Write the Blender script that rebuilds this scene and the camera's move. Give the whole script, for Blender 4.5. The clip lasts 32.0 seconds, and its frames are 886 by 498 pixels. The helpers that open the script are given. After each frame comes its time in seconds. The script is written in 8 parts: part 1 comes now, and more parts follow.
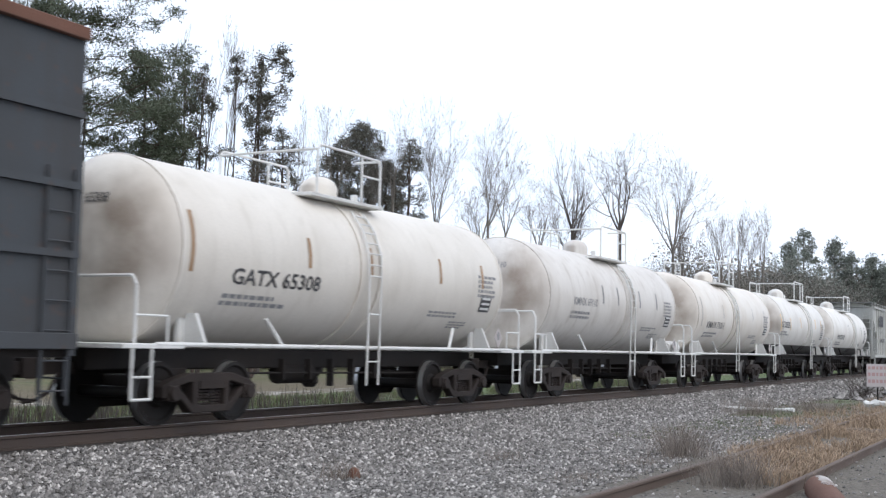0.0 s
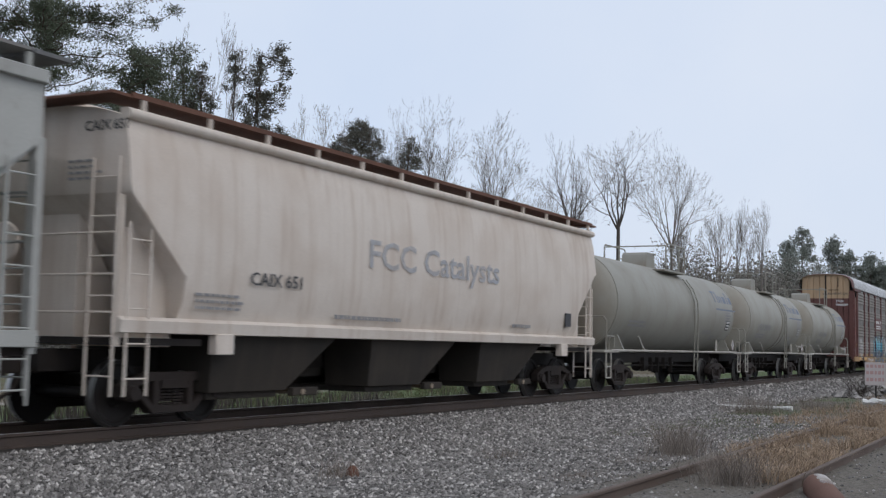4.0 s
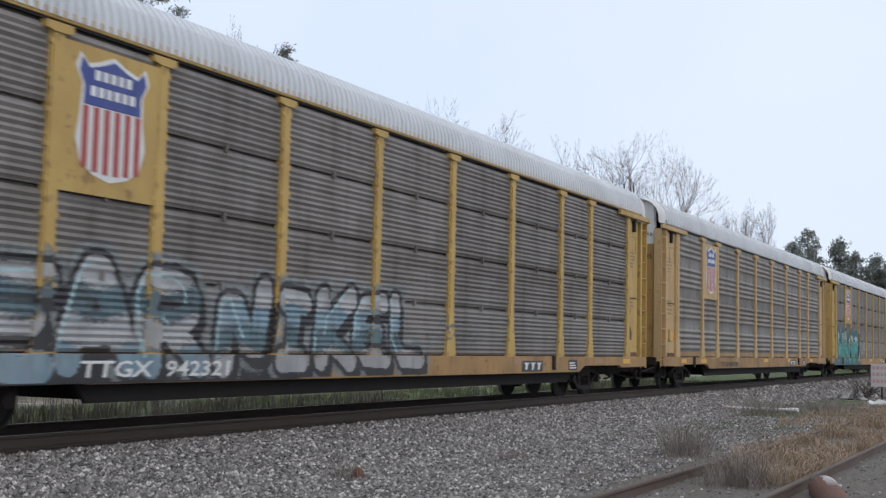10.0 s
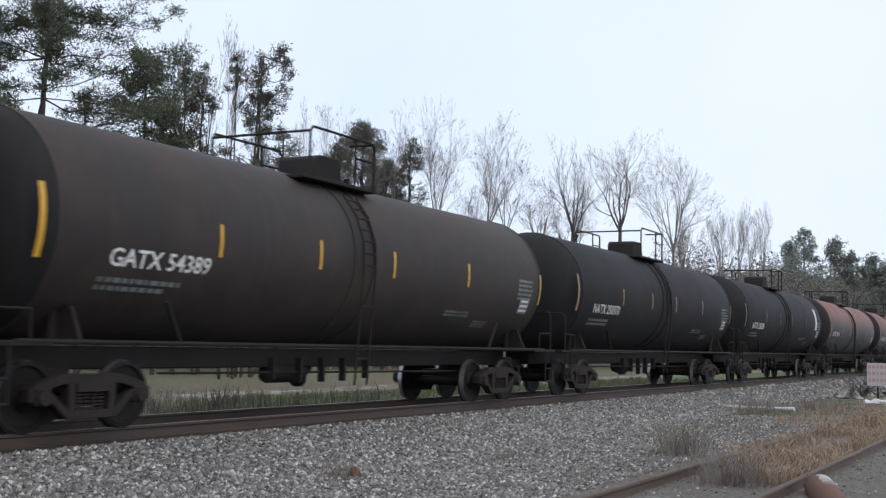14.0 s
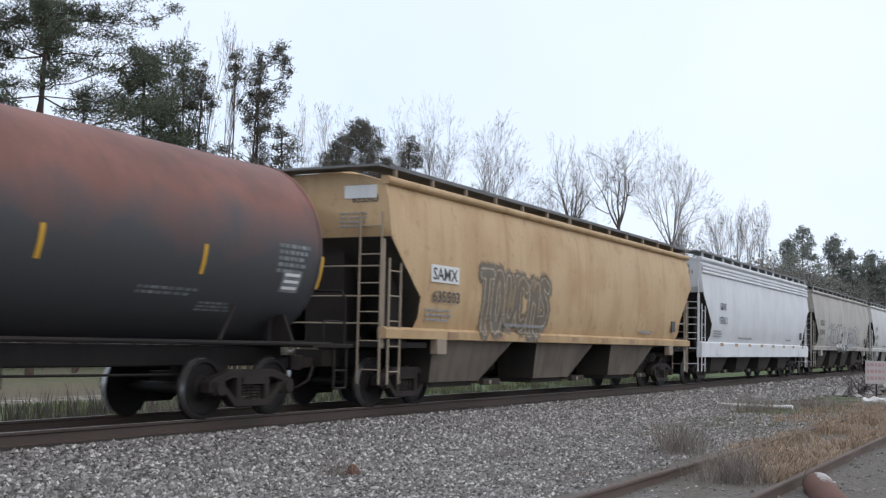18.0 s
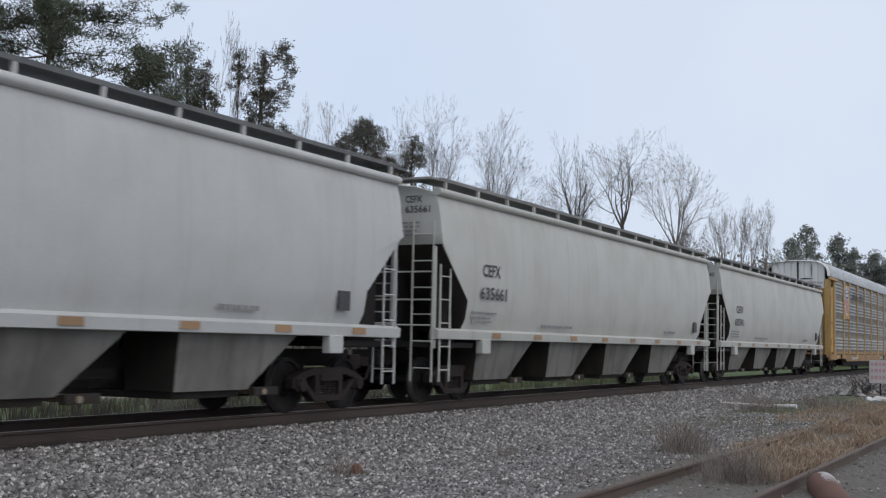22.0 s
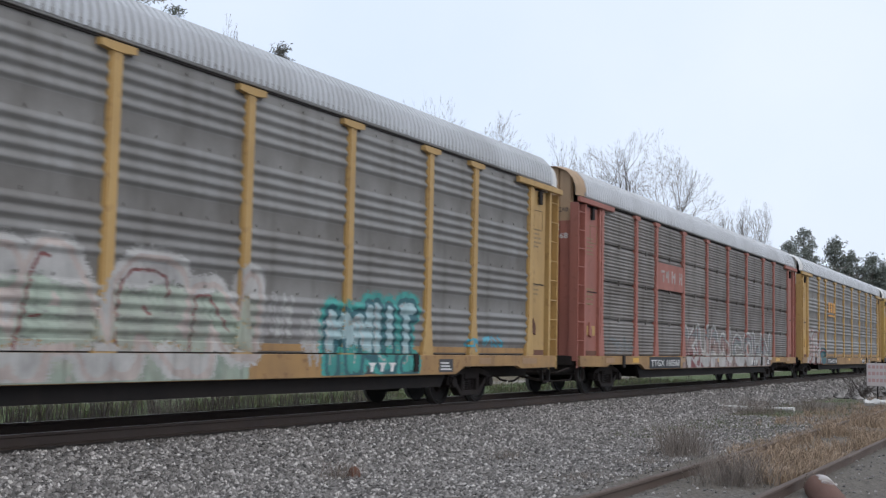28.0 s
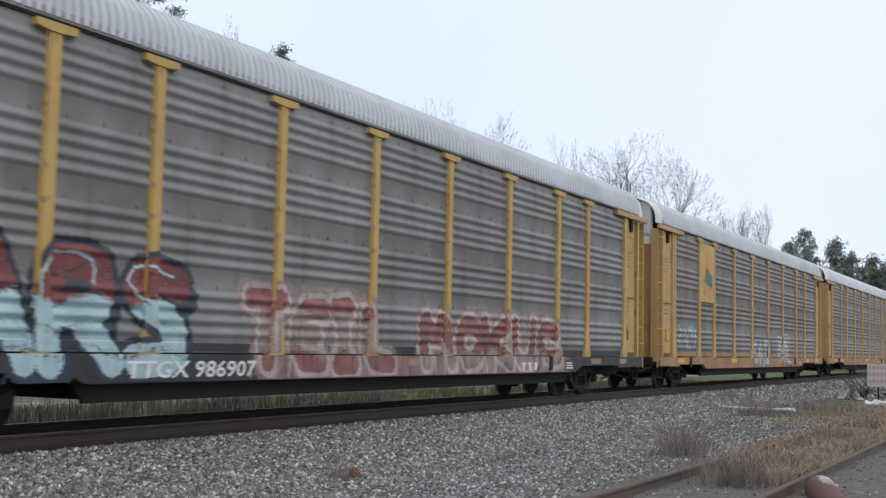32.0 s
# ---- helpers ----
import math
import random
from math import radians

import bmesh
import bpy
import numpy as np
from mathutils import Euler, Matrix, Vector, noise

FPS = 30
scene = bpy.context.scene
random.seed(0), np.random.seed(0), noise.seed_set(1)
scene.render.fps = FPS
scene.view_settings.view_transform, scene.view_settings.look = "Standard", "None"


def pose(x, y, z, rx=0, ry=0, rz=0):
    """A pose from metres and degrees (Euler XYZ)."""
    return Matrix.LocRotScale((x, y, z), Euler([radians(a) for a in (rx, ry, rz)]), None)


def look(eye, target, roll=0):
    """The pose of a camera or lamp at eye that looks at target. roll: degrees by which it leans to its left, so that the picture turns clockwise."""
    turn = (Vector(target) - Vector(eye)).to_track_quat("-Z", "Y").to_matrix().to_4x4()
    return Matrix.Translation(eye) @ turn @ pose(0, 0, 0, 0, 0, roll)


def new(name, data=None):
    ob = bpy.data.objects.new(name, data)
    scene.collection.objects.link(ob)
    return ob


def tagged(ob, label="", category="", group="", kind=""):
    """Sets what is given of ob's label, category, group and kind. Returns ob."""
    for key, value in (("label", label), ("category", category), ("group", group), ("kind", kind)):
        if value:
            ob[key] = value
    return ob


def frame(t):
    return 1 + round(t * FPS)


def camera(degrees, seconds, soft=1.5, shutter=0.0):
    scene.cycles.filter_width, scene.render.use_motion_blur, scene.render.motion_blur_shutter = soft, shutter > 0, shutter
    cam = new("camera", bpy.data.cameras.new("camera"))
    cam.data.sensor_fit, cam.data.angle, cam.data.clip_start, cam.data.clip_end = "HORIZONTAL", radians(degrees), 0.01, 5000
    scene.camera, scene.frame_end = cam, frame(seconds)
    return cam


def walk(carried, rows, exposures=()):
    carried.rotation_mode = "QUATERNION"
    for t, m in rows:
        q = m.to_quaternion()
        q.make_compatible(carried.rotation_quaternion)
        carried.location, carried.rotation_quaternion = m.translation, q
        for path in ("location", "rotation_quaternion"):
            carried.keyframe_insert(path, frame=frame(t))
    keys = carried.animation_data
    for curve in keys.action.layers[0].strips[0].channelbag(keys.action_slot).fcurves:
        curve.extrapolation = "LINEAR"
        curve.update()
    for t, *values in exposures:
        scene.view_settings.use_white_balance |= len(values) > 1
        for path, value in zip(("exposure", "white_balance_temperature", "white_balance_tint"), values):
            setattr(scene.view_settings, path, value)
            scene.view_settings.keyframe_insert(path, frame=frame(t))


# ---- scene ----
DRIFT = [  # seconds, heading and tilt in degrees
    (0.0, 27.81, 4.747), (0.5, 27.786, 4.747), (1.0, 27.774, 4.741), (1.5, 27.762, 4.741), (2.0, 27.768, 4.747), (2.5, 27.738, 4.723),
    (3.0, 27.719, 4.693), (3.5, 27.75, 4.663), (5.5, 27.677, 4.699), (6.0, 27.707, 4.693), (6.5, 27.78, 4.705), (7.0, 27.852, 4.747),
    (7.5, 27.895, 4.747), (8.0, 27.961, 4.747), (8.5, 27.979, 4.747), (9.0, 27.985, 4.747), (9.5, 28.009, 4.729), (10.0, 27.997, 4.741),
    (10.5, 27.985, 4.747), (11.0, 27.973, 4.747), (11.5, 27.937, 4.747), (12.0, 27.931, 4.747), (12.5, 27.895, 4.747), (13.0, 27.889, 4.747),
    (13.5, 27.858, 4.711), (14.0, 27.827, 4.699), (14.5, 27.81, 4.663), (16.5, 27.701, 4.62), (17.0, 27.732, 4.602), (17.5, 27.725, 4.578),
    (18.0, 27.756, 4.602), (18.5, 27.804, 4.614), (19.0, 27.81, 4.602), (19.5, 27.864, 4.62), (20.0, 27.889, 4.596), (20.5, 27.889, 4.596),
    (21.0, 27.919, 4.584), (21.5, 27.919, 4.566), (22.0, 27.931, 4.566), (22.5, 27.925, 4.584), (23.0, 27.925, 4.59), (23.5, 27.931, 4.626),
    (24.0, 27.937, 4.657), (24.5, 27.907, 4.663), (25.0, 27.925, 4.687), (25.5, 27.925, 4.699), (27.5, 27.828, 4.741), (28.0, 27.816, 4.705),
    (28.5, 27.822, 4.705), (29.0, 27.81, 4.705), (29.5, 27.858, 4.711), (30.0, 27.858, 4.717), (30.5, 27.889, 4.729), (31.0, 27.858, 4.747),
    (31.5, 27.846, 4.747), (32.0, 27.84, 4.747),
]
EXPOSURES = [(0, 0.48), (1, -0.15), (2, -0.28), (3, -0.24), (6, -0.1), (7, 0.0), (8, 0.1), (9, 0.02), (10, 0.0), (12, 0.0), (13, 0.06), (14, 0.12), (17, 0.14), (18, 0.18), (19, 0.0), (20, -0.22), (21, -0.2), (23, -0.22), (24, -0.2), (25, -0.08), (28, 0.05), (29, -0.02), (30, 0.1), (31, 0.06), (32, 0.1)]
def turn(heading, tilt):
    """A point far ahead of the camera, by its heading from the track's line and its tilt."""
    a, e = radians(heading), radians(tilt)
    return (100 * math.cos(e) * math.cos(a), 100 * math.cos(e) * math.sin(a), 1.213 + 100 * math.sin(e))


# ---- camera: on foot beside the siding, 12.3 m from the main track, turning a little by hand ----
cam = camera(41.36, 32.0, soft=1.3, shutter=0.12)
EYE = (0.0, 0.0, 1.213)
walk(cam, [(t, look(EYE, turn(h, e), 1.21)) for t, h, e in DRIFT], EXPOSURES)

# ---- light: a flat overcast winter sky ----
world = bpy.data.worlds.new("overcast_sky")
scene.world = world
world.use_nodes = True
wn, wl = world.node_tree.nodes, world.node_tree.links
wn.clear()
sky = wn.new("ShaderNodeTexSky")
sky.sky_type, sky.sun_disc = "NISHITA", False
sky.sun_elevation, sky.sun_rotation = radians(48), radians(200)
sky.air_density, sky.dust_density = 1.0, 4.0
cloud = wn.new("ShaderNodeMix")
cloud.data_type = "RGBA"
cloud.inputs["Factor"].default_value = 0.86
cloud.inputs["B"].default_value = (8.5, 9.6, 11.4, 1)
wl.new(sky.outputs[0], cloud.inputs["A"])
# soft, barely visible structure in the cloud sheet
veil, deck_, tint = wn.new("ShaderNodeTexNoise"), wn.new("ShaderNodeMapRange"), wn.new("ShaderNodeMix")
veil.inputs["Scale"].default_value, veil.inputs["Detail"].default_value = 3.5, 6
wl.new(wn.new("ShaderNodeTexCoord").outputs["Generated"], veil.inputs[0])
deck_.inputs["From Min"].default_value, deck_.inputs["From Max"].default_value = 0.3, 0.7
wl.new(veil.outputs[0], deck_.inputs["Value"])
tint.data_type = "RGBA"
tint.inputs["A"].default_value, tint.inputs["B"].default_value = (8.0, 9.2, 11.3, 1), (9.0, 9.9, 11.5, 1)
wl.new(deck_.outputs[0], tint.inputs["Factor"])
wl.new(tint.outputs["Result"], cloud.inputs["B"])
wb = wn.new("ShaderNodeBackground")
wb.inputs["Strength"].default_value = 0.1
wl.new(cloud.outputs["Result"], wb.inputs["Color"])
wo = wn.new("ShaderNodeOutputWorld")
wl.new(wb.outputs[0], wo.inputs[0])
sun = new("sun", bpy.data.lights.new("sun", "SUN"))
sun.data.energy, sun.data.angle, sun.data.color = 0.65, radians(50), (1.0, 0.86, 0.69)
sun.matrix_world = look((-30, -60, 80), (0, 0, 0))


# ---- materials ----
def surface(name, col, rough=0.6, metal=0.0, dirt=0.35, dirt_col=(0.09, 0.075, 0.06), streak=0.3, scale=1.0, bump=0.15, vary=0.06, spots=0.0, spot_col=(0.12, 0.05, 0.025), worn=0.0, ends=0.0):
    """Worn paint or metal: broad stains, upright streaks, rust spots, fine grain."""
    m = bpy.data.materials.new(name)
    m.use_nodes = True
    n, l = m.node_tree.nodes, m.node_tree.links
    bs = n["Principled BSDF"]
    tc = n.new("ShaderNodeTexCoord")

    def noise_tex(sc, detail, stretch=None):
        t = n.new("ShaderNodeTexNoise")
        t.inputs["Scale"].default_value, t.inputs["Detail"].default_value = sc, detail
        if stretch:
            mp = n.new("ShaderNodeMapping")
            mp.inputs["Scale"].default_value = stretch
            l.new(tc.outputs["Object"], mp.inputs[0])
            l.new(mp.outputs[0], t.inputs[0])
        else:
            l.new(tc.outputs["Object"], t.inputs[0])
        return t

    def ramp(src, a, b, top):
        r = n.new("ShaderNodeMapRange")
        r.inputs["From Min"].default_value, r.inputs["From Max"].default_value, r.inputs["To Max"].default_value = a, b, top
        l.new(src, r.inputs["Value"])
        return r.outputs[0]

    def mix(fac, a, b):
        x = n.new("ShaderNodeMix")
        x.data_type = "RGBA"
        for sock, v in (("Factor", fac), ("A", a), ("B", b)):
            if isinstance(v, (tuple, float)):
                x.inputs[sock].default_value = (*v, 1) if isinstance(v, tuple) else v
            else:
                l.new(v, x.inputs[sock])
        return x.outputs["Result"]

    broad = noise_tex(0.9 * scale, 5)
    lines = noise_tex(1.0 * scale, 4, (4.5, 4.5, 0.22))
    fine = noise_tex(38 * scale, 3)
    c = mix(ramp(broad.outputs[0], 0.42, 0.72, dirt), col, dirt_col)
    c = mix(ramp(lines.outputs[0], 0.5, 0.75, streak), c, dirt_col)
    if spots:
        sp = noise_tex(5.5 * scale, 6)
        c = mix(ramp(sp.outputs[0], 0.60, 0.68, spots), c, spot_col)
    if ends:  # road grime thrown up on the tank's heads
        sx = n.new("ShaderNodeSeparateXYZ")
        l.new(tc.outputs["Generated"], sx.inputs[0])
        off, far, low = (n.new("ShaderNodeMath") for _ in range(3))
        off.operation, off.inputs[1].default_value = "SUBTRACT", 0.5
        l.new(sx.outputs["X"], off.inputs[0])
        far.operation = "ABSOLUTE"
        l.new(off.outputs[0], far.inputs[0])
        low.operation, low.inputs[2].default_value = "MULTIPLY_ADD", 0.0
        l.new(ramp(far.outputs[0], 0.435, 0.49, 1.0), low.inputs[0])
        l.new(ramp(noise_tex(0.8, 5).outputs[0], 0.36, 0.62, ends), low.inputs[1])
        c = mix(low.outputs[0], c, (0.17, 0.115, 0.075))
    info = n.new("ShaderNodeObjectInfo")
    hv = n.new("ShaderNodeHueSaturation")
    vr = n.new("ShaderNodeMapRange")
    vr.inputs["To Min"].default_value, vr.inputs["To Max"].default_value = 1 - vary, 1 + vary
    l.new(info.outputs["Random"], vr.inputs["Value"])
    l.new(vr.outputs[0], hv.inputs["Value"])
    l.new(c, hv.inputs["Color"])
    c = mix(ramp(fine.outputs[0], 0.35, 0.7, 0.22), hv.outputs[0], tuple(v * 0.6 for v in col))
    l.new(c, bs.inputs["Base Color"])
    rg = n.new("ShaderNodeMapRange")
    rg.inputs["To Min"].default_value, rg.inputs["To Max"].default_value = max(rough - 0.12, 0.05), min(rough + 0.15, 1)
    l.new(broad.outputs[0], rg.inputs["Value"])
    l.new(rg.outputs[0], bs.inputs["Roughness"])
    bs.inputs["Metallic"].default_value = metal
    bp = n.new("ShaderNodeBump")
    bp.inputs["Strength"].default_value, bp.inputs["Distance"].default_value = bump, 0.01
    l.new(fine.outputs[0], bp.inputs["Height"])
    l.new(bp.outputs[0], bs.inputs["Normal"])
    if worn:  # thin paint, the surface below shows through where it has worn away
        wear = n.new("ShaderNodeMath")
        wear.operation = "MAXIMUM"
        l.new(ramp(noise_tex(2.3, 6).outputs[0], 0.40, 0.66, worn), wear.inputs[0])
        l.new(ramp(noise_tex(1.4, 5, (9, 9, 0.5)).outputs[0], 0.50, 0.68, worn), wear.inputs[1])
        clear, ms = n.new("ShaderNodeBsdfTransparent"), n.new("ShaderNodeMixShader")
        base = n.new("ShaderNodeMath")
        base.operation, base.inputs[1].default_value = "ADD", worn * 0.3
        l.new(wear.outputs[0], base.inputs[0])
        l.new(base.outputs[0], ms.inputs[0])
        l.new(bs.outputs[0], ms.inputs[1])
        l.new(clear.outputs[0], ms.inputs[2])
        l.new(ms.outputs[0], n["Material Output"].inputs[0])
    return m


def two_tone(name, upper, lower, z, soft=0.02, wobble=0.0, **kw):
    """Tank paint of one colour above the height z and another below it."""
    m = surface(name, upper, **kw)
    n, l = m.node_tree.nodes, m.node_tree.links
    tc = n.new("ShaderNodeTexCoord")
    sep = n.new("ShaderNodeSeparateXYZ")
    l.new(tc.outputs["Object"], sep.inputs[0])
    nz = n.new("ShaderNodeTexNoise")
    nz.inputs["Scale"].default_value, nz.inputs["Detail"].default_value = 0.9, 6
    l.new(tc.outputs["Object"], nz.inputs[0])
    ad = n.new("ShaderNodeMath")
    ad.operation = "MULTIPLY_ADD"
    ad.inputs[1].default_value = wobble
    l.new(nz.outputs[0], ad.inputs[0])
    l.new(sep.outputs["Z"], ad.inputs[2])
    mr = n.new("ShaderNodeMapRange")
    mr.inputs["From Min"].default_value, mr.inputs["From Max"].default_value = z - soft + wobble / 2, z + soft + wobble / 2
    l.new(ad.outputs[0], mr.inputs["Value"])
    bs = n["Principled BSDF"]
    old = bs.inputs["Base Color"].links[0].from_socket
    x = n.new("ShaderNodeMix")
    x.data_type = "RGBA"
    x.inputs["A"].default_value = (*lower, 1)
    l.new(mr.outputs[0], x.inputs["Factor"])
    l.new(old, x.inputs["B"])
    l.new(x.outputs["Result"], bs.inputs["Base Color"])
    return m


def islands(name, cols, rough=0.9, spread=1.0, translucent=0.0):
    """Loose small pieces (stones, leaves, blades), each of its own shade."""
    m = bpy.data.materials.new(name)
    m.use_nodes = True
    n, l = m.node_tree.nodes, m.node_tree.links
    bs = n["Principled BSDF"]
    g = n.new("ShaderNodeNewGeometry")
    r = n.new("ShaderNodeValToRGB")
    while len(r.color_ramp.elements) < len(cols):
        r.color_ramp.elements.new(0.5)
    for i, c in enumerate(cols):
        r.color_ramp.elements[i].position = i / (len(cols) - 1)
        r.color_ramp.elements[i].color = (*c, 1)
    l.new(g.outputs["Random Per Island"], r.inputs[0])
    l.new(r.outputs[0], bs.inputs["Base Color"])
    bs.inputs["Roughness"].default_value = rough
    return m


def matt(m, level=0.2):
    """Soot and oil: little sheen."""
    m.node_tree.nodes["Principled BSDF"].inputs["Specular IOR Level"].default_value = level
    return m


M = {}
M["galv"] = surface("weathered_galvanised_steel", (0.265, 0.26, 0.248), 0.6, 0.2, dirt=0.6, dirt_col=(0.125, 0.11, 0.094), streak=0.3, vary=0.1)
M["galv_light"] = surface("brighter_galvanised_steel", (0.315, 0.318, 0.312), 0.5, 0.2, dirt=0.6, dirt_col=(0.16, 0.154, 0.14), streak=0.3)
M["galv_slat"] = surface("dark_weathered_slats", (0.24, 0.222, 0.205), 0.65, 0.15, dirt=0.75, dirt_col=(0.10, 0.084, 0.07), streak=0.4, vary=0.12)
M["galv_brown"] = surface("brownish_galvanised_steel", (0.245, 0.225, 0.20), 0.6, 0.2, dirt=0.65, dirt_col=(0.115, 0.093, 0.075), streak=0.3)
M["roof"] = surface("grey_roof_metal", (0.57, 0.58, 0.59), 0.45, 0.25, dirt=0.3, dirt_col=(0.28, 0.28, 0.28), streak=0.1)
M["roof_white"] = surface("white_roof_metal", (0.66, 0.68, 0.7), 0.5, 0.1, dirt=0.3, dirt_col=(0.35, 0.35, 0.35), streak=0.1)
M["yellow"] = surface("faded_ochre_yellow_paint", (0.52, 0.335, 0.125), 0.6, dirt=0.32, dirt_col=(0.24, 0.15, 0.07), streak=0.25, spots=0.25)
M["yellow_bright"] = surface("yellow_paint", (0.55, 0.37, 0.115), 0.6, dirt=0.42, dirt_col=(0.26, 0.15, 0.065), streak=0.42, spots=0.5)
M["yellow_pale"] = surface("pale_chalky_yellow_paint", (0.55, 0.38, 0.19), 0.7, dirt=0.3, dirt_col=(0.27, 0.19, 0.11), streak=0.25, spots=0.2)
M["oxide"] = surface("dark_brown_red_paint", (0.135, 0.05, 0.042), 0.6, dirt=0.35, dirt_col=(0.06, 0.035, 0.03), streak=0.3)
M["red"] = surface("faded_red_paint", (0.38, 0.145, 0.11), 0.65, dirt=0.35, dirt_col=(0.2, 0.1, 0.08), streak=0.35, spots=0.2)
M["tan"] = surface("tan_paint", (0.45, 0.31, 0.19), 0.65, dirt=0.3, streak=0.3)
M["end_white"] = surface("dirty_white_paint", (0.72, 0.72, 0.70), 0.6, dirt=0.25, dirt_col=(0.35, 0.33, 0.3), streak=0.35)
M["black"] = matt(surface("grimy_black_steel", (0.022, 0.019, 0.018), 0.75, dirt=0.55, dirt_col=(0.045, 0.036, 0.031), streak=0.2, bump=0.3))
M["truck"] = matt(surface("brown_grey_cast_steel", (0.03, 0.024, 0.022), 0.75, dirt=0.65, dirt_col=(0.062, 0.048, 0.042), streak=0.2, bump=0.4))
M["wheel"] = matt(surface("dark_wheel_steel", (0.02, 0.018, 0.0175), 0.6, 0.2, dirt=0.5, dirt_col=(0.042, 0.034, 0.03), streak=0))
M["tread"] = surface("polished_wheel_tread", (0.4, 0.4, 0.4), 0.35, 0.8, dirt=0.2, streak=0)
M["tank_white"] = surface("dirty_white_tank_paint", (0.76, 0.715, 0.645), 0.5, dirt=0.22, dirt_col=(0.42, 0.37, 0.3), streak=0.2, ends=0.75)
M["tank_dusty"] = surface("dusty_off_white_tank_paint", (0.66, 0.63, 0.59), 0.55, dirt=0.3, dirt_col=(0.36, 0.31, 0.26), streak=0.4, ends=0.75)
M["tank_cream"] = surface("off_white_stained_tank_paint", (0.76, 0.72, 0.66), 0.5, dirt=0.25, dirt_col=(0.46, 0.36, 0.25), streak=0.22, ends=0.75)
M["tank_split"] = two_tone("white_tank_paint_with_black_belly", (0.75, 0.73, 0.69), (0.035, 0.034, 0.034), 1.62, 0.012, 0.0, rough=0.5, dirt=0.25, dirt_col=(0.42, 0.37, 0.32), streak=0.3, ends=0.75)
M["tank_grey"] = surface("grey_beige_tank_paint", (0.305, 0.298, 0.26), 0.55, dirt=0.4, dirt_col=(0.215, 0.19, 0.145), streak=0.3, ends=0.45)
M["tank_black"] = matt(surface("flat_black_tank_paint", (0.038, 0.032, 0.030), 0.65, dirt=0.7, dirt_col=(0.08, 0.055, 0.044), streak=0.4, spots=0.1), 0.3)
M["tank_jet"] = matt(surface("blue_black_tank_paint", (0.018, 0.018, 0.020), 0.7, dirt=0.5, dirt_col=(0.035, 0.031, 0.03), streak=0.4), 0.25)
M["tank_rust"] = two_tone("black_tank_paint_with_rusted_top", (0.22, 0.088, 0.062), (0.052, 0.052, 0.054), 2.95, 0.45, 1.9, rough=0.6, dirt=0.6, dirt_col=(0.10, 0.055, 0.045), streak=0.5, spots=0.25, spot_col=(0.26, 0.10, 0.06))
M["hop_tan"] = surface("faded_tan_orange_hopper_paint", (0.53, 0.37, 0.20), 0.6, dirt=0.65, dirt_col=(0.36, 0.21, 0.095), streak=0.6, spots=0.22, scale=0.8)
M["hop_white"] = surface("white_hopper_paint", (0.70, 0.72, 0.74), 0.5, dirt=0.3, dirt_col=(0.45, 0.44, 0.43), streak=0.35)
M["hop_grey"] = surface("dirty_grey_hopper_paint", (0.42, 0.40, 0.362), 0.6, dirt=0.4, dirt_col=(0.235, 0.20, 0.165), streak=0.6)
M["hop_pale"] = surface("pale_grey_hopper_paint", (0.57, 0.575, 0.56), 0.55, dirt=0.3, dirt_col=(0.38, 0.37, 0.33), streak=0.25)
M["hop_cream"] = surface("cream_grey_hopper_paint", (0.555, 0.555, 0.51), 0.55, dirt=0.35, dirt_col=(0.37, 0.355, 0.30), streak=0.35)
M["hop_beige"] = surface("chalky_beige_hopper_paint", (0.70, 0.63, 0.56), 0.65, dirt=0.35, dirt_col=(0.42, 0.31, 0.23), streak=0.45)
M["hop_rib"] = surface("grey_ribbed_hopper_paint", (0.44, 0.445, 0.42), 0.6, dirt=0.3, dirt_col=(0.24, 0.225, 0.2), streak=0.3, spots=0.12)
M["gon"] = surface("dark_blue_grey_gondola_paint", (0.05, 0.056, 0.063), 0.65, dirt=0.45, dirt_col=(0.045, 0.038, 0.034), streak=0.4, spots=0.3)
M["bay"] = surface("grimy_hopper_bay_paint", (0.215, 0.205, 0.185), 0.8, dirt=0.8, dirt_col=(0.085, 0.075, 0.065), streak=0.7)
# near-black for turned-away hopper steel: grime, with its shade put in
M["grime_shade"] = matt(surface("grimy_shaded_hopper_steel", (0.036, 0.032, 0.028), 0.85, dirt=0.6, dirt_col=(0.07, 0.058, 0.048), streak=0.4))
M["rust"] = surface("flaking_rust", (0.16, 0.075, 0.05), 0.85, dirt=0.5, dirt_col=(0.07, 0.035, 0.025), streak=0.1, bump=0.6)
M["grate"] = surface("dark_walkway_grating", (0.17, 0.175, 0.175), 0.7, dirt=0.4, dirt_col=(0.05, 0.05, 0.05))
M["white"] = surface("white_lettering", (0.78, 0.78, 0.76), 0.6, dirt=0.2, dirt_col=(0.4, 0.4, 0.38))
M["ink"] = surface("black_lettering", (0.045, 0.045, 0.05), 0.6, dirt=0.3, dirt_col=(0.12, 0.12, 0.12))
M["ink_fade"] = surface("faded_grey_lettering", (0.24, 0.24, 0.25), 0.6, dirt=0.4, dirt_col=(0.45, 0.43, 0.4))
M["blue_fade"] = surface("faded_blue_lettering", (0.20, 0.235, 0.31), 0.6, dirt=0.35, dirt_col=(0.31, 0.32, 0.33), worn=0.22)
M["blue"] = surface("emblem_blue", (0.045, 0.07, 0.27), 0.5, dirt=0.15, dirt_col=(0.2, 0.2, 0.28))
M["emblem_red"] = surface("emblem_red", (0.42, 0.06, 0.06), 0.5, dirt=0.2, dirt_col=(0.4, 0.2, 0.18))
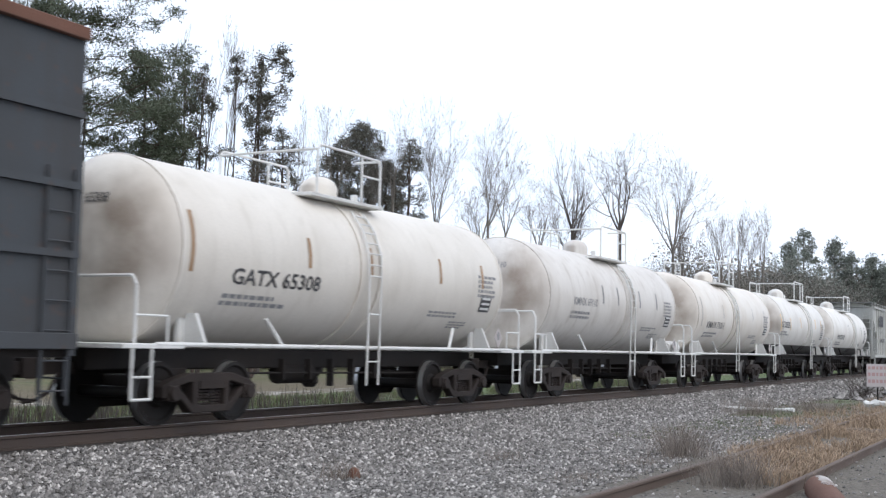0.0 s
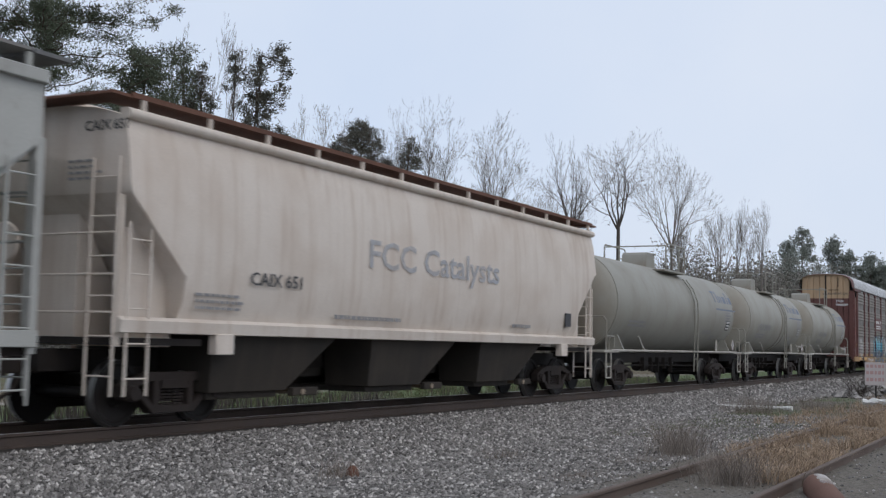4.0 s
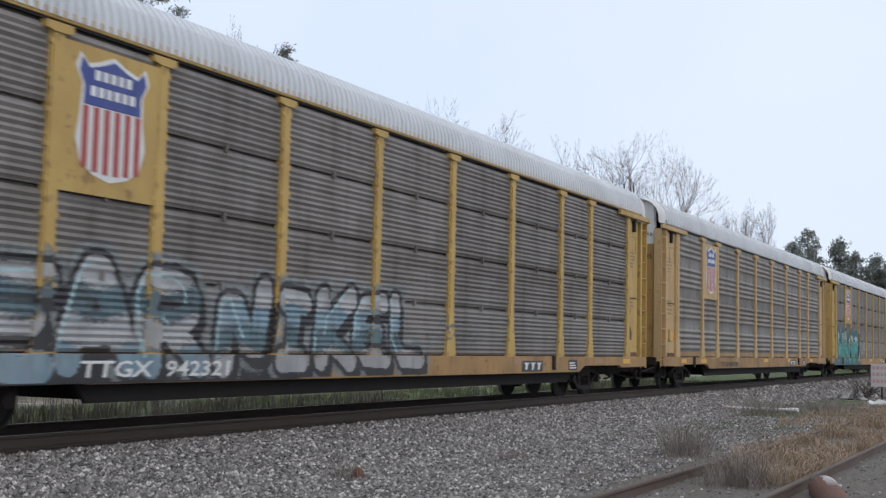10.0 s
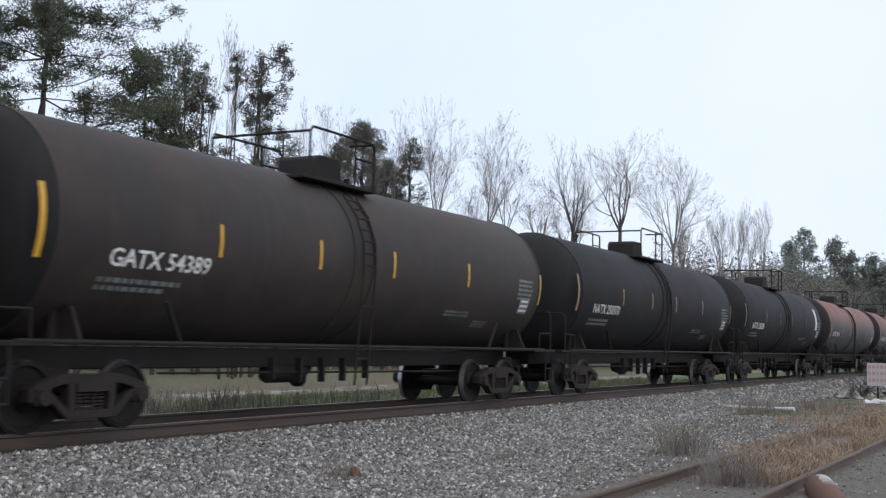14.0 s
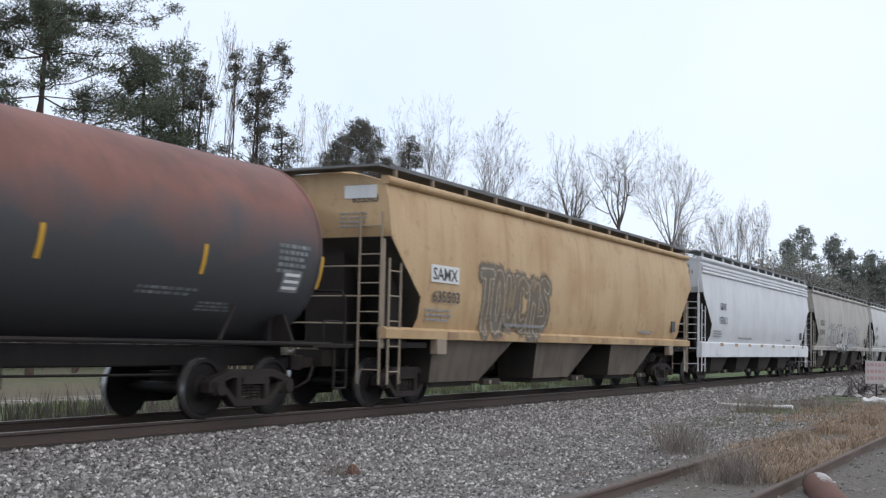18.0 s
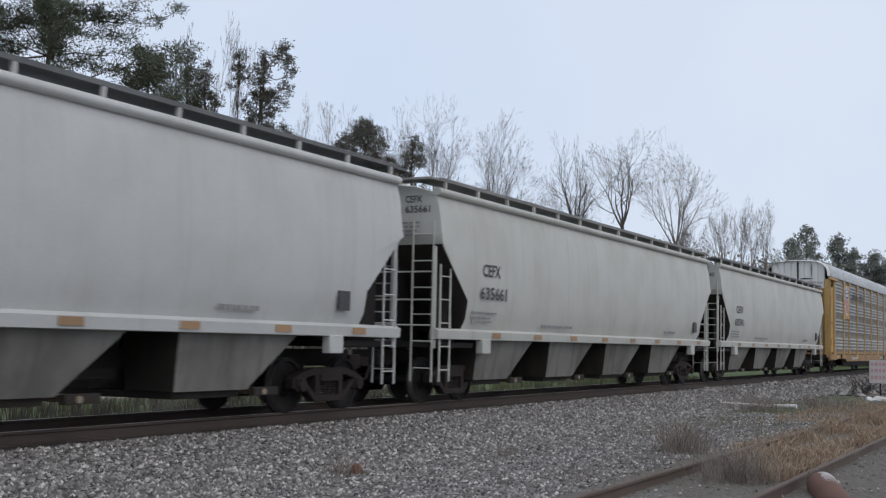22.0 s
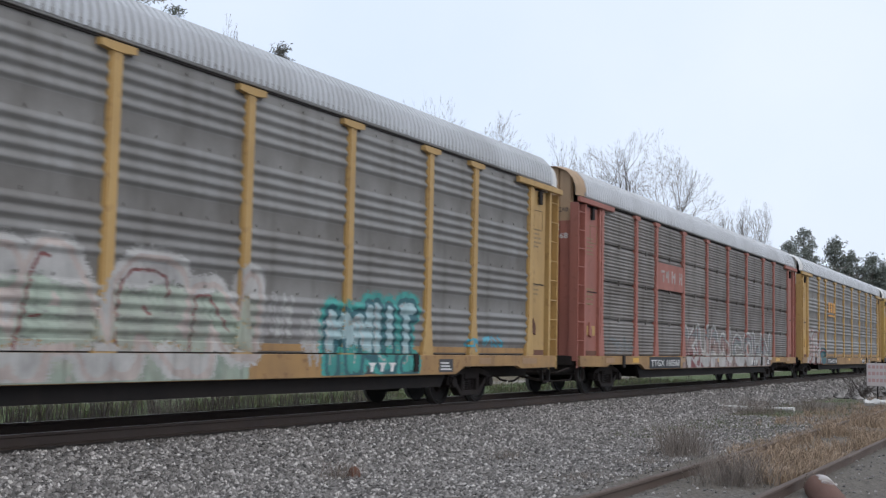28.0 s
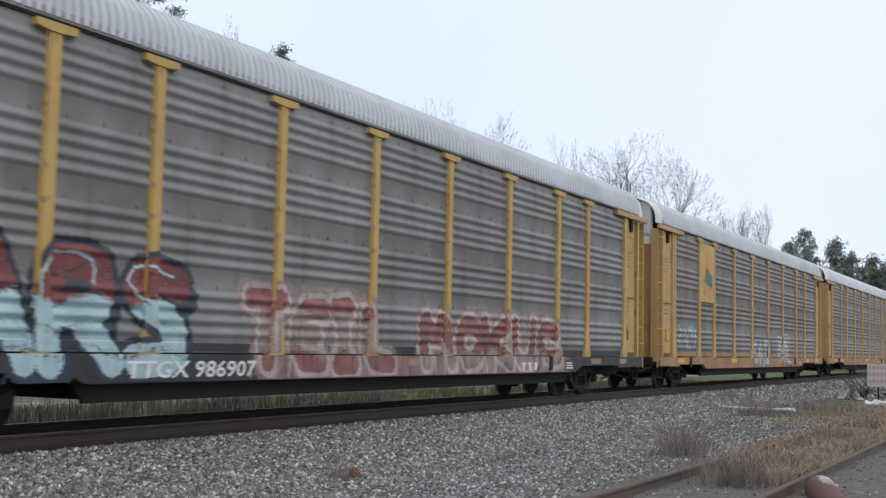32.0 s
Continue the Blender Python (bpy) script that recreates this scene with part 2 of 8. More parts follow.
M["reflect"] = surface("amber_reflector_tape", (0.72, 0.40, 0.03), 0.4, dirt=0.2, dirt_col=(0.4, 0.24, 0.06))
M["reflect_dull"] = surface("dull_amber_reflector_tape", (0.40, 0.24, 0.12), 0.5, dirt=0.3)
M["orange"] = surface("orange_letter_paint", (0.66, 0.30, 0.03), 0.5, dirt=0.2)
M["green"] = surface("dark_green_paint", (0.05, 0.16, 0.10), 0.5)
M["g_cyan"] = surface("cyan_spray_paint", (0.06, 0.42, 0.58), 0.5, dirt=0.5, dirt_col=(0.25, 0.55, 0.62), scale=2.2, worn=0.2)
M["g_blue"] = surface("dark_blue_spray_paint", (0.03, 0.06, 0.14), 0.5, dirt=0.4, dirt_col=(0.06, 0.13, 0.22), scale=2, worn=0.12)
M["g_teal"] = surface("teal_spray_paint", (0.06, 0.40, 0.35), 0.5, dirt=0.5, dirt_col=(0.05, 0.24, 0.24), scale=2.2, worn=0.2)
M["g_teal_dark"] = surface("dark_teal_spray_paint", (0.03, 0.09, 0.10), 0.5, dirt=0.4, dirt_col=(0.04, 0.16, 0.17), scale=2, worn=0.12)
M["g_silver"] = surface("silver_spray_paint", (0.46, 0.46, 0.46), 0.45, 0.2, dirt=0.35, dirt_col=(0.3, 0.3, 0.3), scale=2, worn=0.2)
M["g_white"] = surface("chalky_white_spray_paint", (0.56, 0.55, 0.53), 0.6, dirt=0.6, dirt_col=(0.25, 0.24, 0.23), scale=2, worn=0.2)
M["g_grey"] = surface("grey_spray_paint", (0.27, 0.29, 0.29), 0.6, dirt=0.5, dirt_col=(0.14, 0.16, 0.17), scale=2, worn=0.32)
M["g_bluegrey"] = surface("blue_grey_spray_paint", (0.12, 0.19, 0.22), 0.6, dirt=0.55, dirt_col=(0.10, 0.12, 0.13), scale=1.6, worn=0.32)
M["g_black"] = surface("black_spray_paint", (0.03, 0.03, 0.033), 0.5, dirt=0.2, worn=0.12)
M["g_red"] = surface("red_spray_paint", (0.24, 0.055, 0.055), 0.5, dirt=0.35, dirt_col=(0.2, 0.07, 0.07), scale=2, worn=0.2)
M["g_pink"] = surface("dusty_pink_spray_paint", (0.30, 0.18, 0.165), 0.6, dirt=0.5, dirt_col=(0.3, 0.17, 0.15), scale=2, worn=0.32)
M["g_mint"] = surface("pale_mint_spray_paint", (0.34, 0.42, 0.34), 0.6, dirt=0.5, dirt_col=(0.52, 0.42, 0.36), scale=1.6, worn=0.32)
M["g_ice"] = surface("pale_ice_blue_spray_paint", (0.45, 0.62, 0.64), 0.6, dirt=0.4, dirt_col=(0.3, 0.45, 0.5), scale=2, worn=0.2)
M["g_lime"] = surface("lime_spray_haze", (0.20, 0.235, 0.12), 0.7, dirt=0.5, dirt_col=(0.24, 0.25, 0.2), scale=2, worn=0.9)
M["g_slate"] = surface("slate_grey_spray_paint", (0.13, 0.17, 0.21), 0.55, dirt=0.4, dirt_col=(0.2, 0.22, 0.25), scale=2, worn=0.2)
M["g_paleblue"] = surface("pale_grey_blue_spray_paint", (0.22, 0.33, 0.40), 0.55, dirt=0.5, dirt_col=(0.34, 0.37, 0.38), scale=2, worn=0.25)
M["g_petrol"] = surface("petrol_blue_spray_haze", (0.035, 0.13, 0.155), 0.6, dirt=0.4, dirt_col=(0.06, 0.2, 0.21), scale=2, worn=0.12)
M["g_green"] = surface("sea_green_spray_paint", (0.07, 0.36, 0.26), 0.55, dirt=0.4, dirt_col=(0.05, 0.25, 0.2), scale=2, worn=0.15)
M["g_palemint"] = surface("washed_mint_spray_paint", (0.42, 0.49, 0.40), 0.6, dirt=0.5, dirt_col=(0.50, 0.46, 0.42), scale=1.2, worn=0.3)
M["g_rose"] = surface("faded_rose_spray_paint", (0.30, 0.10, 0.095), 0.6, dirt=0.5, dirt_col=(0.34, 0.2, 0.18), scale=1.6, worn=0.35)
M["g_pinkgrey"] = surface("pinkish_grey_spray_paint", (0.42, 0.31, 0.28), 0.6, dirt=0.5, dirt_col=(0.34, 0.26, 0.23), scale=1.6, worn=0.45)
M["g_chalk"] = surface("chalky_pink_white_outline", (0.55, 0.47, 0.43), 0.6, dirt=0.5, dirt_col=(0.4, 0.33, 0.3), scale=2, worn=0.3)
M["g_navy"] = surface("blue_black_spray_paint", (0.03, 0.04, 0.055), 0.5, dirt=0.3, dirt_col=(0.07, 0.1, 0.13), scale=2, worn=0.12)
M["blue_pale"] = surface("washed_out_blue_lettering", (0.40, 0.42, 0.46), 0.6, dirt=0.4, dirt_col=(0.55, 0.5, 0.45), worn=0.35)
M["flake"] = surface("flaking_white_paint", (0.6, 0.57, 0.54), 0.7, dirt=0.4, dirt_col=(0.35, 0.25, 0.2), scale=4, worn=0.5)
M["bay_tan"] = surface("grimy_brown_bay_paint", (0.14, 0.112, 0.084), 0.8, dirt=0.8, dirt_col=(0.06, 0.048, 0.04), streak=0.7)
M["rail"] = surface("rail_steel", (0.07, 0.05, 0.041), 0.75, 0.1, dirt=0.5, dirt_col=(0.1, 0.07, 0.052), streak=0.0, scale=2, bump=0.5)
M["rail_top"] = surface("worn_rail_head", (0.36, 0.34, 0.33), 0.4, 0.7, dirt=0.3, dirt_col=(0.15, 0.12, 0.1), streak=0)
M["rail_old"] = surface("rusty_siding_rail", (0.125, 0.09, 0.072), 0.75, 0.1, dirt=0.5, dirt_col=(0.09, 0.06, 0.045), streak=0, bump=0.4)
M["tie"] = surface("creosoted_wood", (0.038, 0.031, 0.027), 0.9, dirt=0.5, dirt_col=(0.07, 0.057, 0.047), streak=0.2, scale=3, bump=0.6, vary=0.25)
M["bark"] = surface("grey_brown_bark", (0.09, 0.075, 0.068), 0.95, dirt=0.5, dirt_col=(0.06, 0.05, 0.042), streak=0.4, scale=1.5, bump=0.6)
M["bark_pale"] = surface("pale_grey_bark", (0.19, 0.168, 0.15), 0.95, dirt=0.5, dirt_col=(0.13, 0.112, 0.095), streak=0.3, scale=1.5, bump=0.5)
M["bark_pine"] = surface("dark_pine_bark", (0.085, 0.062, 0.05), 0.95, dirt=0.5, dirt_col=(0.045, 0.035, 0.03), streak=0.4, scale=1.5, bump=0.7)
M["needle"] = islands("pine_needles", [(0.075, 0.095, 0.062), (0.10, 0.122, 0.08), (0.12, 0.135, 0.095), (0.085, 0.10, 0.072)])
M["leaf"] = islands("dull_evergreen_leaves", [(0.085, 0.088, 0.07), (0.115, 0.112, 0.09), (0.13, 0.125, 0.105), (0.10, 0.098, 0.08)])
M["twig"] = islands("fine_bare_twigs", [(0.10, 0.086, 0.078), (0.15, 0.13, 0.118), (0.20, 0.175, 0.16)])
# distance haze is put into the next two colours, paler than near foliage
M["thicket"] = islands("haze_paled_winter_thicket", [(0.205, 0.185, 0.165), (0.19, 0.183, 0.155), (0.225, 0.202, 0.187), (0.18, 0.175, 0.148), (0.21, 0.19, 0.172)])
M["far_green"] = islands("haze_paled_pine_foliage", [(0.175, 0.195, 0.17), (0.195, 0.215, 0.185), (0.21, 0.225, 0.195)])
M["stone"] = islands("granite_ballast", [(0.045, 0.042, 0.04), (0.15, 0.14, 0.132), (0.30, 0.284, 0.267), (0.08, 0.075, 0.07), (0.195, 0.183, 0.173), (0.57, 0.54, 0.51)])
M["straw"] = islands("dry_straw_grass", [(0.30, 0.215, 0.145), (0.46, 0.345, 0.24), (0.21, 0.155, 0.112), (0.36, 0.27, 0.19)])
M["weed"] = islands("dead_grey_weeds", [(0.14, 0.12, 0.105), (0.22, 0.185, 0.16), (0.30, 0.26, 0.22)])
M["grass"] = islands("rough_green_grass", [(0.075, 0.105, 0.04), (0.10, 0.13, 0.055), (0.135, 0.14, 0.075), (0.19, 0.16, 0.105)])
M["board"] = surface("weathered_white_board", (0.5, 0.46, 0.45), 0.6, dirt=0.3, dirt_col=(0.35, 0.28, 0.27))
M["print_red"] = surface("sun_bleached_red_print", (0.43, 0.27, 0.26), 0.6, dirt=0.3, dirt_col=(0.4, 0.28, 0.27))
M["hop_mud"] = surface("faded_grey_brown_spray_paint", (0.17, 0.148, 0.115), 0.7, dirt=0.4, dirt_col=(0.26, 0.215, 0.15), scale=2, worn=0.35)
M["hop_mud_pale"] = surface("pale_chalk_spray_outline", (0.5, 0.43, 0.33), 0.7, dirt=0.4, dirt_col=(0.4, 0.32, 0.22), scale=2, worn=0.32)
M["yellow_sill"] = surface("grimy_ochre_sill_paint", (0.40, 0.235, 0.09), 0.65, dirt=0.6, dirt_col=(0.16, 0.10, 0.065), streak=0.45, spots=0.45, scale=1.3)
M["slate"] = surface("faded_slate_lettering", (0.035, 0.04, 0.047), 0.7, dirt=0.25, dirt_col=(0.07, 0.07, 0.07))
M["yellow_end"] = surface("rust_streaked_ochre_door_paint", (0.44, 0.27, 0.095), 0.65, dirt=0.55, dirt_col=(0.21, 0.115, 0.05), streak=0.6, spots=0.5, scale=1.4)
M["faint"] = surface("faint_brown_print", (0.27, 0.19, 0.10), 0.6, dirt=0.4, dirt_col=(0.36, 0.25, 0.12))
M["galv_strip"] = surface("grimy_flat_galvanised_strip", (0.235, 0.226, 0.212), 0.65, 0.15, dirt=0.7, dirt_col=(0.10, 0.088, 0.075), streak=0.35, vary=0.08)
M["dull_tan"] = surface("dull_tan_ladder_paint", (0.34, 0.28, 0.21), 0.65, dirt=0.5, dirt_col=(0.17, 0.12, 0.08))


# couplings along the train, from the lead car's front to the last car's rear, metres
COUPLINGS = [
    -5.17, 11.43, 24.86, 38.00, 51.77, 64.75, 79.66, 95.12, 114.12, 130.02,
    143.35, 156.00, 184.53, 213.08, 241.69, 270.34, 298.99, 316.70, 334.56, 352.97,
    372.03, 388.98, 410.11, 430.57, 450.91, 472.00, 493.29, 514.69, 543.32, 571.92,
    600.52, 629.07, 657.65, 686.25, 714.86, 743.46,
]
# how far the train has run at each second
RUN = [(0, 0.00), (2, 42.38), (4, 84.30), (6, 125.87), (8, 167.17), (10, 208.25), (12, 249.18), (14, 290.00), (16, 330.73), (18, 371.40), (20, 412.02), (22, 452.57), (24, 493.04), (26, 533.39), (28, 573.59), (30, 613.59), (32, 652.80)]


# ---- mesh helpers ----
class Shape:
    """Vertices and faces gathered from simple solids."""

    def __init__(self):
        self.v, self.f = [], []

    def add(self, vs, fs):
        k = len(self.v)
        self.v += [tuple(p) for p in vs]
        self.f += [tuple(i + k for i in q) for q in fs]
        return self

    def box(self, x0, x1, y0, y1, z0, z1):
        vs = [(x, y, z) for z in (z0, z1) for x, y in ((x0, y0), (x1, y0), (x1, y1), (x0, y1))]
        return self.add(vs, [(3, 2, 1, 0), (4, 5, 6, 7), (0, 1, 5, 4), (1, 2, 6, 5), (2, 3, 7, 6), (3, 0, 4, 7)])

    def rod(self, a, b, r, n=8, r2=None):
        a, b = Vector(a), Vector(b)
        d = (b - a).normalized()
        s = d.cross(Vector((0, 0, 1)) if abs(d.z) < 0.9 else Vector((1, 0, 0))).normalized()
        t = d.cross(s)
        r2 = r if r2 is None else r2
        ring = [(math.cos(2 * math.pi * i / n), math.sin(2 * math.pi * i / n)) for i in range(n)]
        vs = [a + (s * c + t * w) * r for c, w in ring] + [b + (s * c + t * w) * r2 for c, w in ring]
        fs = [(i, (i + 1) % n, n + (i + 1) % n, n + i) for i in range(n)]
        return self.add(vs, fs + [tuple(range(n - 1, -1, -1)), tuple(range(n, 2 * n))])

    def pipe(self, pts, r, n=6):
        for a, b in zip(pts, pts[1:]):
            self.rod(a, b, r, n)
        return self

    def prism(self, poly, axis, lo, hi):
        """A polygon swept along an axis; poly in the other two axes, in order."""
        n = len(poly)
        put = {"x": lambda p, w: (w, p[0], p[1]), "y": lambda p, w: (p[0], w, p[1]), "z": lambda p, w: (p[0], p[1], w)}[axis]
        vs = [put(p, lo) for p in poly] + [put(p, hi) for p in poly]
        fs = [(i, (i + 1) % n, n + (i + 1) % n, n + i) for i in range(n)]
        return self.add(vs, fs + [tuple(range(n - 1, -1, -1)), tuple(range(n, 2 * n))])

    def loft(self, rings, closed=True, caps=True):
        n = len(rings[0])
        k = len(self.v)
        self.v += [tuple(p) for r in rings for p in r]
        for j in range(len(rings) - 1):
            for i in range(n if closed else n - 1):
                a, b = k + j * n + i, k + j * n + (i + 1) % n
                self.f.append((a, b, b + n, a + n))
        if caps and closed:
            self.f.append(tuple(k + i for i in range(n - 1, -1, -1)))
            self.f.append(tuple(k + (len(rings) - 1) * n + i for i in range(n)))
        return self

    def lathe(self, prof, centre, n=24, axis="y"):
        """Rings (along, radius) about an axis through centre."""
        rings = []
        for w, r in prof:
            ring = []
            for i in range(n):
                c, s = math.cos(2 * math.pi * i / n) * r, math.sin(2 * math.pi * i / n) * r
                p = (c, w, s) if axis == "y" else (w, c, s) if axis == "x" else (c, s, w)
                ring.append((p[0] + centre[0], p[1] + centre[1], p[2] + centre[2]))
            rings.append(ring)
        return self.loft(rings)

    def mesh(self, name, smooth=40, bevel=0.0):
        me = bpy.data.meshes.new(name)
        me.from_pydata(self.v, [], self.f)
        bm = bmesh.new()
        bm.from_mesh(me)
        bmesh.ops.recalc_face_normals(bm, faces=bm.faces)
        if bevel:
            sharp = [e for e in bm.edges if len(e.link_faces) == 2 and e.calc_face_angle() > 0.6]
            bmesh.ops.bevel(bm, geom=sharp, offset=bevel, segments=1, affect="EDGES", clamp_overlap=True)
        bm.to_mesh(me)
        bm.free()
        if smooth:
            me.shade_smooth()
            me.set_sharp_from_angle(angle=radians(smooth))
        return me


def part(name, shape, material, parent=None, label="", smooth=40, bevel=0.0, at=None):
    """One mesh object under a thing or a part."""
    me = shape if isinstance(shape, bpy.types.Mesh) else shape.mesh(name, smooth, bevel)
    if not me.materials:
        me.materials.append(None)
    ob = new(name, me)
    ob.material_slots[0].link = "OBJECT"
    ob.material_slots[0].material = material
    ob.parent = parent
    if at is not None:
        ob.location = at
    if label:
        ob["label"] = label
    return ob


def raw(name, vs, fs, material, parent=None, smooth=False):
    """One mesh object from plain arrays, for loose small pieces."""
    me = bpy.data.meshes.new(name)
    me.from_pydata(vs, [], fs)
    if smooth:
        me.shade_smooth()
    return part(name, me, material, parent)


STORE = {}


def kept(key, make):
    """A mesh built once and shared by all alike parts."""
    if key not in STORE:
        STORE[key] = make()
    return STORE[key]


def lettering(name, words, x, z, height, material, parent, y=-1.635, width=None, slant=0.0, radius=None, zc=0.0, face="side", label=""):
    """Raised lettering: on a flat side, on a tank's shell (radius), or on a car's front end."""
    key = ("words", words)
    if key not in STORE:
        cu = bpy.data.curves.new("letters", "FONT")
        cu.body, cu.size, cu.resolution_u, cu.offset = words, 1.0, 2, 0.016
        ob = bpy.data.objects.new("letters", cu)
        scene.collection.objects.link(ob)
        me = bpy.data.meshes.new_from_object(ob.evaluated_get(bpy.context.evaluated_depsgraph_get()))
        STORE[key] = ([tuple(v.co) for v in me.vertices], [tuple(p.vertices) for p in me.polygons])
        bpy.data.objects.remove(ob)
        bpy.data.meshes.remove(me)
    vs, fs = STORE[key]
    w0, w1 = min(v[0] for v in vs), max(v[0] for v in vs)
    k = height / 0.72
    kx = k if width is None else width / (w1 - w0)
    out = []
    for a, b, _ in vs:
        px, pz = x + (a - w0) * kx + slant * b * k, z + b * k
        if radius:
            ang = (pz - zc) / radius
            out.append((px, -(radius + 0.008) * math.cos(ang), zc + (radius + 0.008) * math.sin(ang)))
        elif face == "front":
            out.append((y, -(px), pz))
        else:
            out.append((px, y, pz))
    return raw(name, out, fs, material, parent) if not label else tagged(raw(name, out, fs, material, parent), label)


def plate(shape, x0, x1, z0, z1, y, t=0.006):
    return shape.box(x0, x1, y - t, y, z0, z1)


def bent_plate(shape, x0, x1, z0, z1, radius, zc, n=6, out=0.006):
    """A painted patch that follows a tank's shell."""
    rings = []
    for i in range(n + 1):
        a = (z0 + (z1 - z0) * i / n - zc) / radius
        r = radius + out
        rings.append([(x0, -r * math.cos(a), zc + r * math.sin(a)), (x1, -r * math.cos(a), zc + r * math.sin(a))])
    return shape.loft(rings, closed=False, caps=False)


def bars(shape, x, z, w, h, rows, y, rnd, fill=0.75):
    """Unreadable small print as short bars."""
    step = h / rows
    for r in range(rows):
        px = x
        while px < x + w * rnd.uniform(0.75, 1.0):
            q = rnd.uniform(0.05, 0.16)
            plate(shape, px, min(px + q, x + w), z + h - (r + 1) * step + step * (1 - fill) / 2, z + h - r * step - step * (1 - fill) / 2, y)
            px += q + 0.035
    return shape


def bent_bars(shape, x, z, w, h, rows, radius, zc, rnd):
    step = h / rows
    for r in range(rows):
        px = x
        while px < x + w * rnd.uniform(0.7, 1.0):
            q = rnd.uniform(0.06, 0.18)
            bent_plate(shape, px, px + q, z + h - (r + 0.8) * step, z + h - (r + 0.2) * step, radius, zc, 1)
            px += q + 0.04
    return shape


# ---- ground ----
TRACK_Y = 12.3


def lie(x, y):
    """Height of the ground: siding bed, gravel flat, ballast shoulder, track bed, verge, woods."""
    pts = ((-3000, -0.5), (-6, -0.5), (1.9, -0.48), (2.5, -0.43), (4.7, -0.43), (5.5, -0.48), (8.4, -0.5), (9.6, -0.38), (10.9, -0.2), (11.2, -0.18), (13.5, -0.18), (14.2, -0.26), (16.2, -0.6), (24, -0.6), (32, -0.45), (60, -0.3), (200, 0.0), (3000, 0.0))
    for (a, za), (b, zb) in zip(pts, pts[1:]):
        if y <= b:
            z = za + (zb - za) * (y - a) / (b - a)
            break
    if -8 < y < 40 and not 11.0 < y < 13.6:
        z += 0.035 * noise.noise(Vector((x * 0.45, y * 0.6, 0))) + 0.018 * noise.noise(Vector((x * 1.7, y * 1.7, 5)))
    return z


gx = [-3000, -800, -200, -60, -20, -5] + [i * 0.4 for i in range(0, 170)] + [70 + 4 * i for i in range(0, 25)] + [180, 260, 500, 1200, 3000]
gy = [-3000, -600, -120, -30, -8, -3] + [-1 + i * 0.3 for i in range(0, 110)] + [33, 36, 40, 46, 54, 64, 80, 120, 250, 700, 3000]
nx = len(gx)
gv = [(x, y, lie(x, y)) for y in gy for x in gx]
gf = [(j * nx + i, j * nx + i + 1, (j + 1) * nx + i + 1, (j + 1) * nx + i) for j in range(len(gy) - 1) for i in range(nx - 1)]


